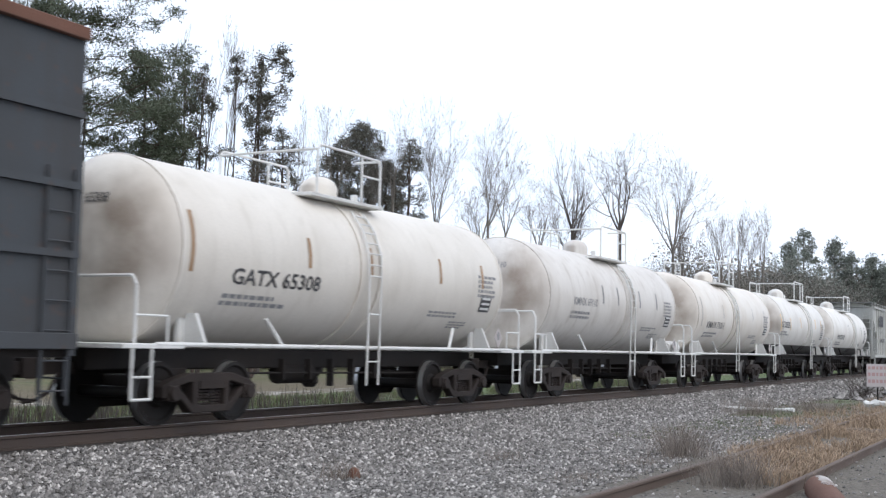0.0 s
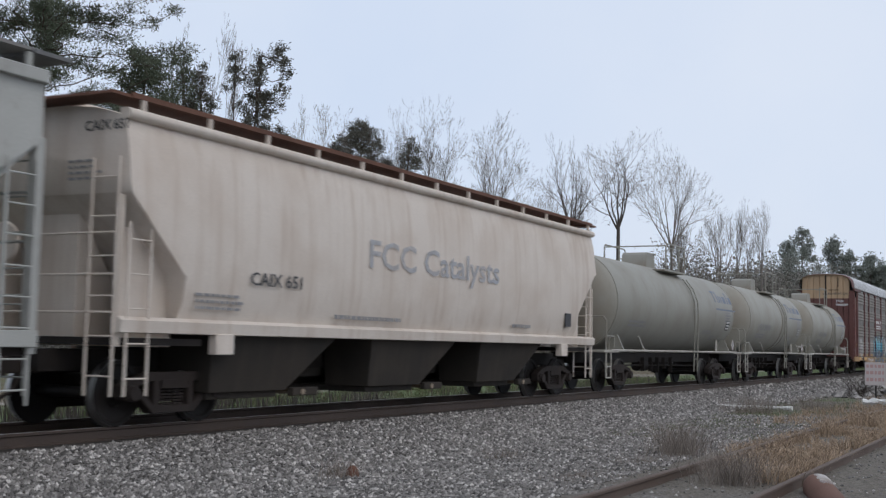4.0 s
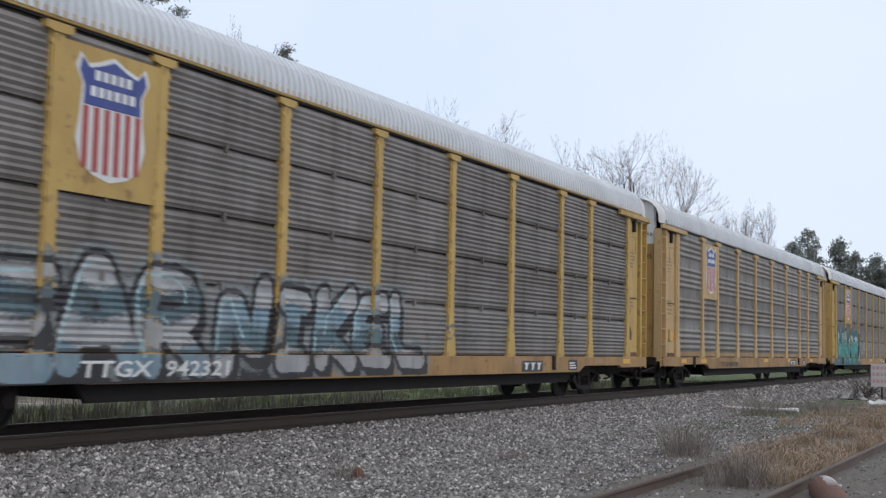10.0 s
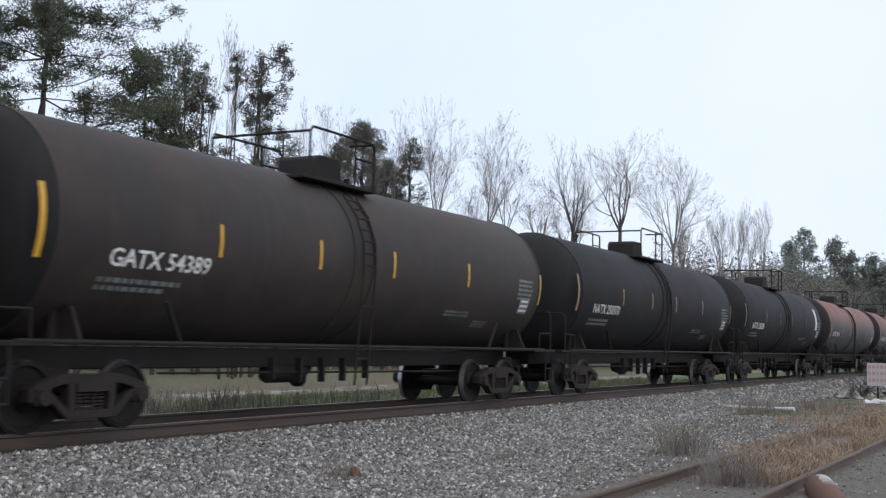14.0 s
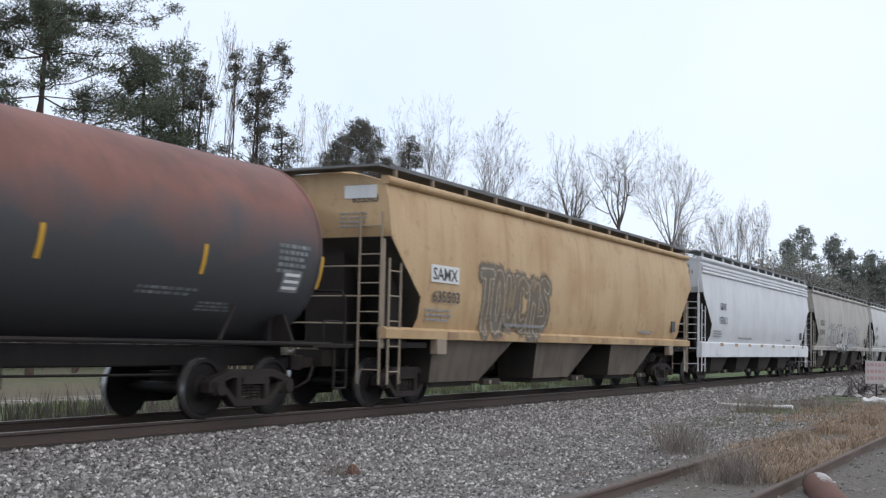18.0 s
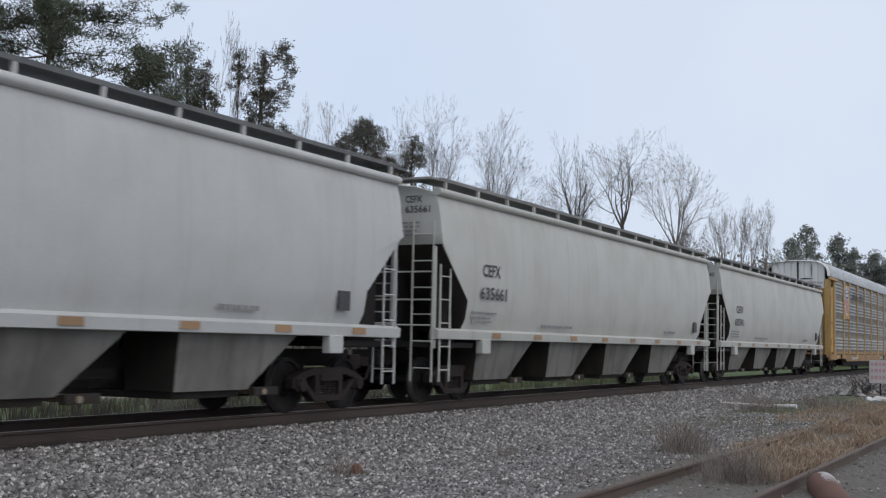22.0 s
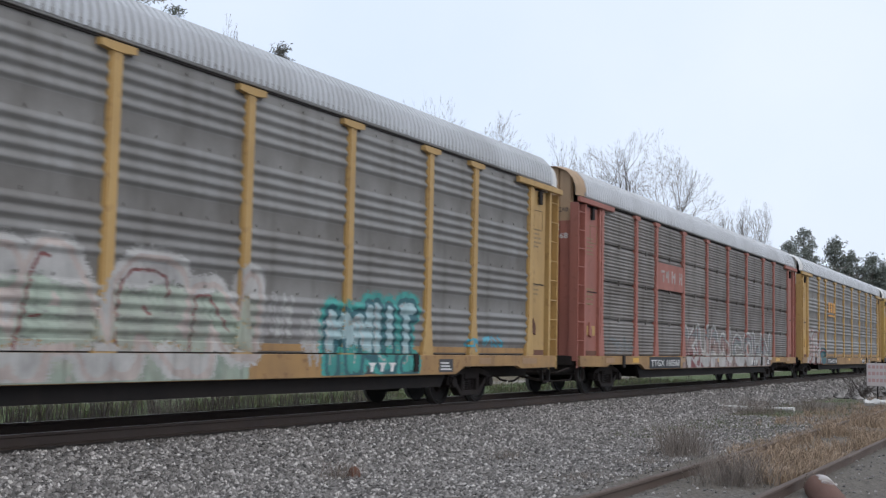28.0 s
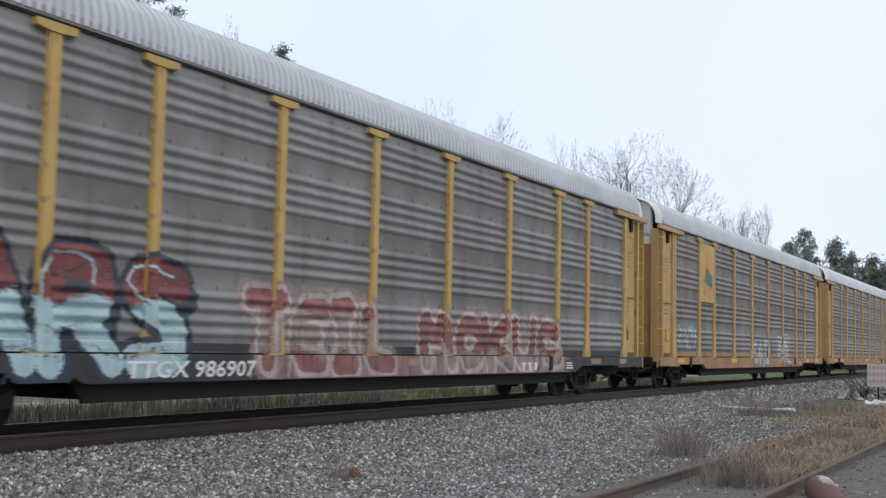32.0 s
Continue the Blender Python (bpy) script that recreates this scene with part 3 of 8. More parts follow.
def ground_material():
    m = bpy.data.materials.new("gravel_soil_and_verge")
    m.use_nodes = True
    n, l = m.node_tree.nodes, m.node_tree.links
    bs = n["Principled BSDF"]
    bs.inputs["Roughness"].default_value = 0.95
    tc = n.new("ShaderNodeTexCoord")
    sep = n.new("ShaderNodeSeparateXYZ")
    l.new(tc.outputs["Object"], sep.inputs[0])

    def noise_out(sc, detail=5):
        t = n.new("ShaderNodeTexNoise")
        t.inputs["Scale"].default_value, t.inputs["Detail"].default_value = sc, detail
        l.new(tc.outputs["Object"], t.inputs[0])
        return t.outputs[0]

    def math_out(op, a, b=0.0):
        q = n.new("ShaderNodeMath")
        q.operation = op
        for i, v in enumerate((a, b)):
            if isinstance(v, (int, float)):
                q.inputs[i].default_value = v
            else:
                l.new(v, q.inputs[i])
        return q.outputs[0]

    def rng(src, a, b, top=1.0):
        r = n.new("ShaderNodeMapRange")
        r.inputs["From Min"].default_value, r.inputs["From Max"].default_value, r.inputs["To Max"].default_value = a, b, top
        l.new(src, r.inputs["Value"])
        return r.outputs[0]

    def mix(fac, a, b):
        x = n.new("ShaderNodeMix")
        x.data_type = "RGBA"
        for sock, v in (("Factor", fac), ("A", a), ("B", b)):
            if isinstance(v, tuple):
                x.inputs[sock].default_value = (*v, 1)
            elif isinstance(v, float):
                x.inputs[sock].default_value = v
            else:
                l.new(v, x.inputs[sock])
        return x.outputs["Result"]

    big, mid, fine = noise_out(0.35), noise_out(1.6), noise_out(14, 6)
    vor = n.new("ShaderNodeTexVoronoi")
    vor.inputs["Scale"].default_value = 20
    l.new(tc.outputs["Object"], vor.inputs[0])
    wob = math_out("MULTIPLY", math_out("SUBTRACT", mid, 0.5), 1.6)
    y = math_out("ADD", sep.outputs["Y"], wob)
    x = math_out("ADD", sep.outputs["X"], math_out("MULTIPLY", math_out("SUBTRACT", big, 0.5), 9.0))
    sv = n.new("ShaderNodeSeparateColor")
    l.new(vor.outputs["Color"], sv.inputs[0])
    gravel = mix(sv.outputs[0], (0.085, 0.08, 0.075), (0.27, 0.255, 0.24))
    gravel = mix(rng(mid, 0.45, 0.7, 0.55), gravel, (0.17, 0.155, 0.14))
    soil = mix(rng(fine, 0.3, 0.7), (0.085, 0.075, 0.06), (0.17, 0.15, 0.125))
    straw = mix(rng(fine, 0.3, 0.7), (0.17, 0.13, 0.095), (0.29, 0.225, 0.165))
    green = mix(rng(fine, 0.3, 0.7), (0.06, 0.10, 0.03), (0.12, 0.145, 0.06))
    path = mix(rng(fine, 0.3, 0.7), (0.30, 0.28, 0.25), (0.46, 0.43, 0.39))
    litter = mix(rng(fine, 0.3, 0.7), (0.095, 0.078, 0.045), (0.17, 0.14, 0.09))
    oily_shaded = mix(rng(fine, 0.3, 0.7), (0.022, 0.019, 0.016), (0.055, 0.045, 0.038))
    # from the camera's side outwards
    c = mix(rng(x, 17, 25), gravel, mix(rng(mid, 0.30, 0.46), straw, mix(rng(big, 0.45, 0.6, 0.6), soil, gravel)))
    near = mix(rng(sep.outputs["X"], 12.0, 14.5), mix(rng(mid, 0.45, 0.6), gravel, soil), soil)
    c = mix(rng(y, 6.3, 5.0), c, near)
    c = mix(math_out("MULTIPLY", rng(x, 24, 30), math_out("MULTIPLY", rng(y, 5.6, 6.6), rng(y, 8.6, 7.6))), c, mix(rng(big, 0.35, 0.5), green, soil))
    c = mix(rng(y, 8.2, 9.4), c, gravel)
    # bed between the tie ends: fouled ballast, coloured darker for the train's shade
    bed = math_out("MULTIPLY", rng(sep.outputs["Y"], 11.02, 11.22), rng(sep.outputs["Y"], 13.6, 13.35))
    c = mix(bed, c, oily_shaded)
    c = mix(rng(y, 13.9, 15.2), c, mix(rng(mid, 0.4, 0.6), litter, soil))
    c = mix(rng(y, 16.2, 17.4), c, green)
    c = mix(rng(y, 23.6, 24.4), c, mix(rng(mid, 0.35, 0.6), path, litter))
    c = mix(rng(y, 25.4, 26.2), c, litter)
    c = mix(math_out("MULTIPLY", rng(y, 29, 33), rng(big, 0.3, 0.5, 0.9)), c, mix(rng(mid, 0.35, 0.65), (0.075, 0.09, 0.035), (0.14, 0.135, 0.06)))
    l.new(c, bs.inputs["Base Color"])
    bp = n.new("ShaderNodeBump")
    bp.inputs["Strength"].default_value, bp.inputs["Distance"].default_value = 0.9, 0.03
    l.new(math_out("ADD", vor.outputs["Distance"], fine), bp.inputs["Height"])
    l.new(bp.outputs[0], bs.inputs["Normal"])
    return m


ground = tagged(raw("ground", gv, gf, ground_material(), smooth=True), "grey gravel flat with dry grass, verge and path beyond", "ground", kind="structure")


# ---- tracks ----
def rail_section():
    return [(-0.07, 0.0), (0.07, 0.0), (0.07, 0.012), (0.016, 0.03), (0.012, 0.13), (0.036, 0.145), (0.036, 0.172), (0.028, 0.178), (-0.028, 0.178), (-0.036, 0.172), (-0.036, 0.145), (-0.012, 0.13), (-0.016, 0.03), (-0.07, 0.012)]


def track(label, y, top, x0, x1, rail_mat, head_mat, ties):
    base = tagged(new("railway_track"), label, "railway track", kind="structure")
    base.location = (0, y, top)
    for side in (-0.755, 0.755):
        r = part("rail", Shape().prism([(a + side, b - 0.178) for a, b in rail_section()], "x", x0, x1), rail_mat, base)
        part("rail_head", Shape().box(x0, x1, side - 0.026, side + 0.026, 0.0, 0.003), head_mat, r, "worn shiny rail head")
    def tie_mesh():
        rnd = random.Random(5)
        return Shape().box(-0.115, 0.115, -1.3, 1.3, -0.17, 0.0).mesh("tie", 0, 0.012)
    rnd = random.Random(8)
    for i, x in enumerate(ties):
        t = part("tie", kept("tie", tie_mesh), M["tie"], base, at=(x + rnd.uniform(-0.03, 0.03), rnd.uniform(-0.05, 0.05), -0.186 + rnd.uniform(-0.012, 0.0)))
        t.rotation_euler = (0, 0, rnd.uniform(-0.025, 0.025))
    return base


track("main railway track on fouled ballast, darkened for shade", TRACK_Y, 0.0, -120, 260, M["rail"], M["rail_top"], [4 + 0.52 * i for i in range(150)])
track("rusty disused siding track half buried in dry grass", 3.62, -0.30, -40, 90, M["rail_old"], M["rail_old"], [7 + 0.6 * i for i in range(30)])


# ---- loose gravel ----
def stones(count, x0, x1, y0, y1, size, seed, bias=1.0):
    rng = np.random.default_rng(seed)
    u = rng.random(count) ** bias
    xs, ys = x0 + (x1 - x0) * u, y0 + (y1 - y0) * rng.random(count)
    zs = np.array([lie(a, b) for a, b in zip(xs, ys)])
    r = size * rng.uniform(0.6, 1.45, count)
    base = np.array([(1, 0, 0), (0, 1, 0), (-1, 0, 0), (0, -1, 0), (0.2, 0.1, 1), (0, 0, -0.8)], float)
    v = base[None] * r[:, None, None] * rng.uniform(0.6, 1.3, (count, 6, 1))
    a = rng.uniform(0, 6.28, count)
    ca, sa = np.cos(a)[:, None], np.sin(a)[:, None]
    vx = v[..., 0] * ca - v[..., 1] * sa + xs[:, None] + v[..., 2] * 0.25
    vy = v[..., 0] * sa + v[..., 1] * ca + ys[:, None]
    vz = v[..., 2] * 0.75 + zs[:, None] + r[:, None] * 0.25
    vs = np.stack([vx, vy, vz], -1).reshape(-1, 3)
    f = np.array([(0, 1, 4), (1, 2, 4), (2, 3, 4), (3, 0, 4), (1, 0, 5), (2, 1, 5), (3, 2, 5), (0, 3, 5)])
    fs = (f[None] + (np.arange(count) * 6)[:, None, None]).reshape(-1, 3)
    return vs.tolist(), fs.tolist()


va, fa = stones(36000, 7.5, 40, 8.2, 11.13, 0.031, 1, 1.35)
tagged(raw("shoulder_ballast", va, fa, M["stone"]), "loose grey granite ballast on the track shoulder", "gravel", kind="stuff")
va, fa = stones(9000, 40, 78, 8.0, 11.13, 0.05, 4, 1.2)
tagged(raw("far_ballast", va, fa, M["stone"]), "grey granite ballast on the shoulder further along", "gravel", kind="stuff")
va, fa = stones(24000, 7.5, 32, 5.0, 8.6, 0.026, 2, 1.4)
tagged(raw("loose_gravel", va, fa, M["stone"]), "grey gravel scattered over the flat ground", "gravel", kind="stuff")
va, fa = stones(1500, 8, 30, 1.5, 5.2, 0.02, 3, 1.2)
tagged(raw("siding_gravel", va, fa, M["stone"]), "sparse gravel among the siding's ties", "gravel", kind="stuff")


def blades(spots, height, width, lean, seed, per=1):
    """Thin upright blades at the given spots."""
    rnd = random.Random(seed)
    vs, fs = [], []
    for x, y in spots:
        for _ in range(per):
            bx, by = x + rnd.gauss(0, 0.05), y + rnd.gauss(0, 0.05)
            h, w = height * rnd.uniform(0.5, 1.35), width * rnd.uniform(0.7, 1.3)
            a = rnd.uniform(0, 6.28)
            dx, dy = math.cos(a) * w, math.sin(a) * w
            tx, ty = rnd.gauss(0, lean) * h, rnd.gauss(0, lean) * h
            z = lie(bx, by) - 0.02
            k = len(vs)
            vs += [(bx - dx, by - dy, z), (bx + dx, by + dy, z), (bx + dx * 0.7 + tx * 0.4, by + dy * 0.7 + ty * 0.4, z + h * 0.6), (bx - dx * 0.7 + tx * 0.4, by - dy * 0.7 + ty * 0.4, z + h * 0.6), (bx + tx, by + ty, z + h * (1 - lean * 0.4))]
            fs += [(k, k + 1, k + 2, k + 3), (k + 3, k + 2, k + 4)]
    return vs, fs


def patch(n, x0, x1, y0, y1, seed, clump=0.5):
    rnd = random.Random(seed)
    out = []
    while len(out) < n:
        x, y = rnd.uniform(x0, x1), rnd.uniform(y0, y1)
        if noise.noise(Vector((x * 0.6, y * 0.9, seed))) > rnd.uniform(-0.5, 0.5) * clump:
            out.append((x, y))
    return out


def stuff(name, spots, height, width, lean, seed, per, mat, label):
    v, f = blades(spots, height, width, lean, seed, per)
    return tagged(raw(name, v, f, mat), label, "grass", kind="stuff")


stuff("dry_grass", patch(2800, 14.6, 44, 2.95, 4.25, 11, 0.2) + patch(450, 27, 52, 4.2, 6.2, 12, 0.9) + patch(700, 17.5, 46, 4.2, 4.65, 21, 0.3), 0.24, 0.006, 0.5, 13, 6, M["straw"], "matted straw-coloured dry grass between the siding rails")
stuff("low_grass", patch(1300, 22, 46, 5.0, 8.3, 14, 0.9), 0.08, 0.006, 0.5, 15, 5, M["grass"], "short green grass on the gravel edge")
stuff("verge_grass", patch(4200, 10, 70, 16.2, 23.0, 16, 0.3), 0.22, 0.012, 0.35, 17, 5, M["grass"], "rough green verge grass beyond the main track")
stuff("verge_stalks", patch(520, 12, 27, 15.0, 20.5, 18, 0.9) + patch(160, 27, 60, 15.2, 20.5, 20, 0.9), 0.7, 0.009, 0.2, 19, 3, M["bark"], "dead brown stalks along the far verge")


def weed_clump(x, y, radius, height, n, seed, label):
    rnd = random.Random(seed)
    spots = [(x + rnd.gauss(0, radius * 0.5), y + rnd.gauss(0, radius * 0.5)) for _ in range(n)]
    v, f = blades(spots, height, 0.003, 0.5, seed, 2)
    z = lie(x, y)
    for _ in range(n):  # side twigs
        k = len(v)
        px, py, pz = x + rnd.gauss(0, radius * 0.55), y + rnd.gauss(0, radius * 0.55), z + height * rnd.uniform(0.2, 0.85)
        d = Vector((rnd.gauss(0, 1), rnd.gauss(0, 1), rnd.uniform(0, 1.2))) * 0.12
        v += [(px, py, pz), (px + 0.006, py, pz), (px + d.x, py + d.y, pz + d.z)]
        f.append((k, k + 1, k + 2))
    return tagged(raw("weed_clump", v, f, M["weed"]), label, "weed", group="dead weed clumps", kind="stuff")


weed_clump(12.75, 8.15, 0.24, 0.27, 70, 1, "small grey-brown dead weed clump on the gravel")
weed_clump(18.4, 5.4, 0.42, 0.62, 210, 2, "large bushy grey dead weed clump on the gravel")
weed_clump(19.6, 5.7, 0.5, 0.45, 110, 3, "grey dead weed clump at the gravel's edge")
weed_clump(14.7, 3.6, 0.42, 0.5, 230, 4, "tall dry weed clump between the siding rails")
weed_clump(15.6, 3.9, 0.45, 0.36, 120, 5, "brown dry weed clump against the siding rail")
weed_clump(16.6, 7.6, 0.3, 0.16, 60, 6, "low grey weed clump on the gravel")
weed_clump(14.4, 5.5, 0.5, 0.12, 90, 7, "low dark weed clump near the siding")
weed_clump(17.0, 5.5, 0.5, 0.14, 90, 8, "low dark weed clump near the siding")
weed_clump(33.4, 7.6, 1.0, 0.55, 300, 9, "thin grey weed clump beside the fallen pole")
weed_clump(36.5, 6.5, 0.8, 0.5, 260, 10, "thin grey weed clump on the green edge")
weed_clump(18.2, 15.8, 0.5, 0.9, 160, 11, "tall dead stalks on the far verge")
weed_clump(27, 16.4, 0.6, 0.8, 160, 12, "tall dead stalks on the far verge")

dirt = Shape()
dirt.lathe([(0.0, 0.09), (0.07, 0.085), (0.13, 0.06), (0.16, 0.02)], (0, 0, 0), 9, "z")
clod = tagged(part("clod", dirt, M["rust"]), "small reddish-brown clod on the gravel", "stone")
clod.location = (12.95, 8.05, lie(12.95, 8.05) - 0.02)

# a white pole lying on the gravel
pole = tagged(new("fallen_pole"), "thin white plastic pole lying on the gravel", "pole")
pole.location = (35.2, 8.1, lie(35.2, 8.1) + 0.07)
part("shaft", Shape().rod((0.15, 1.15, 0.0), (-0.1, -0.95, 0.02), 0.045, 10), M["end_white"], pole)
part("sleeve", Shape().rod((-0.1, -0.95, 0.02), (-0.14, -1.2, 0.02), 0.065, 10), M["end_white"], pole)

# rusty pipe beside the siding
pipe = tagged(new("rusty_pipe"), "short rusty steel pipe with flaking white paint", "pipe")
pipe.location = (14.6, 2.6, -0.37)
pipe.rotation_euler = (0, radians(4), radians(-162))
part("barrel", Shape().lathe([(-0.02, 0.02), (0.0, 0.13), (0.05, 0.16), (0.14, 0.172), (2.6, 0.176), (2.6, 0.13)], (0, 0, 0), 18, "x"), M["rust"], pipe)
part("paint_patch", Shape().loft([[(0.04 + 0.06 * k, (0.1795 if k > 1 else 0.150 + 0.013 * k) * math.sin(a), (0.1795 if k > 1 else 0.150 + 0.013 * k) * math.cos(a)) for a in np.linspace(-0.25 + 0.08 * math.sin(k * 1.7), 1.25 + 0.12 * math.sin(k * 2.3), 9)] for k in range(13)], False, False), M["flake"], pipe, "flaking white paint")

# white wrapped bundle, brush pile and notice board further along
bundle = tagged(new("plastic_bundle"), "white and blue plastic-wrapped bundle on the ground", "bundle")
bundle.location = (40.8, 5.2, lie(40.8, 5.2) + 0.11)
part("wrap", Shape().loft([[((0.5 + 0.5 * math.sin(k * 2.3 + y * 9)) * 0.05 + r * math.cos(k * 0.5236), y, 0.03 * math.sin(y * 11) + r * (0.85 + 0.2 * math.sin(k * 3.1 + y * 7)) * math.sin(k * 0.5236)) for k in range(12)] for y, r in ((-0.62, 0.02), (-0.58, 0.10), (-0.45, 0.15), (-0.3, 0.09), (-0.1, 0.13), (0.05, 0.09), (0.25, 0.14), (0.4, 0.10), (0.55, 0.12), (0.62, 0.03))]), M["end_white"], bundle)
part("tie_band", Shape().lathe([(-0.24, 0.15), (-0.18, 0.15)], (0, 0, 0), 12, "y"), M["blue_fade"], bundle)

v, f = stones(260, 46.5, 56, 5.6, 8.2, 0.14, 21)
tagged(raw("rubble_pile", [(x, y, z + max(0, 0.75 - 0.6 * math.hypot((x - 51) * 0.35, y - 6.6))) for x, y, z in v], f, M["stone"]), "grey rubble and brush heap beside the track", "rubble pile", kind="stuff")
brush = Shape()
rnd = random.Random(31)
for _ in range(70):
    p = Vector((50.0 + rnd.gauss(0, 1.6), 6.7 + rnd.gauss(0, 0.45), -0.45))
    brush.rod(p, p + Vector((rnd.gauss(0, 0.6), rnd.gauss(0, 0.6), rnd.uniform(0.3, 1.1))), 0.018, 4, 0.005)
tagged(part("brush_pile", brush, M["bark"]), "pile of bare cut branches on rubble", "brush", kind="stuff")

notice = tagged(new("notice_board"), "white board with red lettering on a thin post", "sign")
notice.location = (43.6, 5.72, -0.5)
notice.rotation_euler = (0, 0, radians(-80))
part("post", Shape().rod((0, 0.03, 0), (0, 0.03, 1.4), 0.025, 8), M["black"], notice)
part("board", Shape().box(-0.36, 0.36, -0.012, 0.012, 0.62, 1.42), M["board"], notice, bevel=0.006)
red = Shape()
for r, (z, h) in enumerate(((1.23, 0.11), (1.0, 0.12), (0.76, 0.12))):
    x = -0.31
    for q in (0.10, 0.13, 0.09, 0.12, 0.08):
        red.box(x, x + q - 0.02, -0.016, -0.012, z, z + h)
        x += q + 0.02
part("print", red, M["print_red"], notice, "faded red print")["kind"] = "stuff"
red = Shape()


# ---- trees ----
def branch_out(points, trunk, lift=0.15, wander=0.3):
    """Join points to a trunk, nearest inner point first: parent index of every node, trunk nodes first."""
    nodes = [np.array(p, float) for p in trunk]
    parents = [-1] + list(range(len(trunk) - 1))
    path = [0.0] * len(trunk)
    start = nodes[0]
    order = sorted(range(len(points)), key=lambda i: float(np.linalg.norm(np.array(points[i]) - nodes[len(trunk) // 2])))
    A = np.zeros((len(trunk) + len(points), 3))
    A[:len(trunk)] = nodes
    P = np.zeros(len(A))
    k = len(trunk)
    for i in order:
        p = np.array(points[i], float)
        d = p - A[:k]
        dist = np.linalg.norm(d, axis=1)
        cost = dist + wander * P[:k] + np.maximum(0, lift * dist - d[:, 2]) * 1.6
        j = int(np.argmin(cost))
        A[k], P[k] = p, P[j] + dist[j]
        parents.append(j)
        k += 1
    return A, parents


def wood_of(A, parents, tip, power, rnd, jitter=0.07, most=9.0):
    """Tapered rods along the branches, thicker where more of the crown hangs on them."""
    n = len(A)
    load = [0] * n
    kids = [0] * n
    for i in range(1, n):
        kids[parents[i]] += 1
    for i in range(n - 1, 0, -1):
        load[i] += 1 if kids[i] == 0 else 0
        load[parents[i]] += load[i]
    rad = [min(tip * max(c, 1) ** power, most) for c in load]
    s = Shape()
    for i in range(1, n):
        a, b = Vector(A[parents[i]]), Vector(A[i])
        ln = (b - a).length
        ra, rb = min(rad[parents[i]], rad[i] * 1.35), rad[i]
        if ln < 0.05:
            continue
        m = (a + b) / 2 + Vector((rnd.gauss(0, jitter), rnd.gauss(0, jitter), rnd.gauss(-0.04, jitter))) * ln
        sides = 8 if rb > 0.12 else 5 if rb > 0.04 else 3
        s.rod(a, m, ra, sides, (ra + rb) / 2)
        s.rod(m, b, (ra + rb) / 2, sides, rb)
    leaves = [i for i in range(1, n) if kids[i] == 0]
    return s, leaves


def bare_tree(x, y, height, half, fork, seed, mat="bark", label="tall leafless tree with pale upswept twigs", stems=4, open_=0.5, up=0.10, crook=0.07, stout=1.0, lean=(0.0, 0.0)):
    """A winter tree: trunk, limbs that fork again and again, and fine twigs; the crown fills height and half."""
    rnd = random.Random(seed)
    rods, twigs = [], []

    def aside(d, angle):
        s = d.cross(Vector((rnd.gauss(0, 1), rnd.gauss(0, 1), rnd.gauss(0, 1)))).normalized()
        return (d * math.cos(angle) + s * math.sin(angle)).normalized()

    def grow(p, d, length, r, level):
        n = 5 if level == 0 else 4 if level < 3 else 2
        for k in range(n):
            d = (d + Vector((rnd.gauss(0, crook), rnd.gauss(0, crook), rnd.gauss(up, crook)))).normalized()
            q = p + d * length / n
            if level < 4:
                rods.append((p, q, r, r * 0.86))
            else:
                twigs.append((p, q, r))
            r *= 0.86
            if level < 4 and (k or level > 1):
                grow(q, aside(d, rnd.uniform(0.4, 0.85)), length * rnd.uniform(0.45, 0.72), r * 0.62, level + 1)
            p = q
        if 0 < level < 4:
            grow(p, aside(d, rnd.uniform(0.1, 0.4)), length * 0.5, r * 0.7, level + 1)

    span = height - fork
    base = Vector((0, 0, fork))
    for j in range(stems):
        a = 6.283 * (j + rnd.uniform(-0.3, 0.3)) / stems
        tilt = open_ * rnd.uniform(0.45, 1.1)
        grow(base - Vector((0, 0, rnd.uniform(0, 0.12) * span)), Vector((math.cos(a) * tilt, math.sin(a) * tilt, 1)).normalized(), span * rnd.uniform(0.6, 0.8), 0.06 * stout, 0)
    ends = [q for _, q, _ in twigs]
    wide = sorted(math.hypot(q.x, q.y) for q in ends)[int(len(ends) * 0.93)]
    tall = sorted(q.z for q in ends)[int(len(ends) * 0.995)] - fork
    ks, kz = half / wide, span / tall

    def fit(p):
        z = max(p.z - fork, -span) * kz
        return Vector((p.x * ks + lean[0] * z, p.y * ks + lean[1] * z, fork + z))

    wood = Shape()
    trunk = [Vector((rnd.gauss(0, 0.06), rnd.gauss(0, 0.06), -0.2 + (fork + 0.2) * i / 4)) for i in range(4)] + [base]
    for i in range(4):
        wood.rod(trunk[i], trunk[i + 1], (0.17 - 0.02 * i) * stout, 8, (0.15 - 0.02 * i) * stout)
    for a, b, ra, rb in rods:
        wood.rod(fit(a), fit(b), ra, 6 if ra > 0.04 else 4 if ra > 0.02 else 3, rb)
    tv, tf = [], []
    for a, b, r in twigs:
        p, q = fit(a), fit(b)
        w = (q - p).cross(Vector((rnd.gauss(0, 1), rnd.gauss(0, 1), rnd.gauss(0, 1)))).normalized() * 0.0085
        k = len(tv)
        tv += [tuple(p - w), tuple(p + w), tuple(q + w * 0.5), tuple(q - w * 0.5)]
        tf.append((k, k + 1, k + 2, k + 3))
    t = tagged(new("bare_tree"), label, "tree", group="leafless winter trees")
    t.location = (x, y, lie(x, y))
    part("trunk", wood, M[mat], t, smooth=60)
    raw("crown", tv, tf, M["twig"], t)
    return t


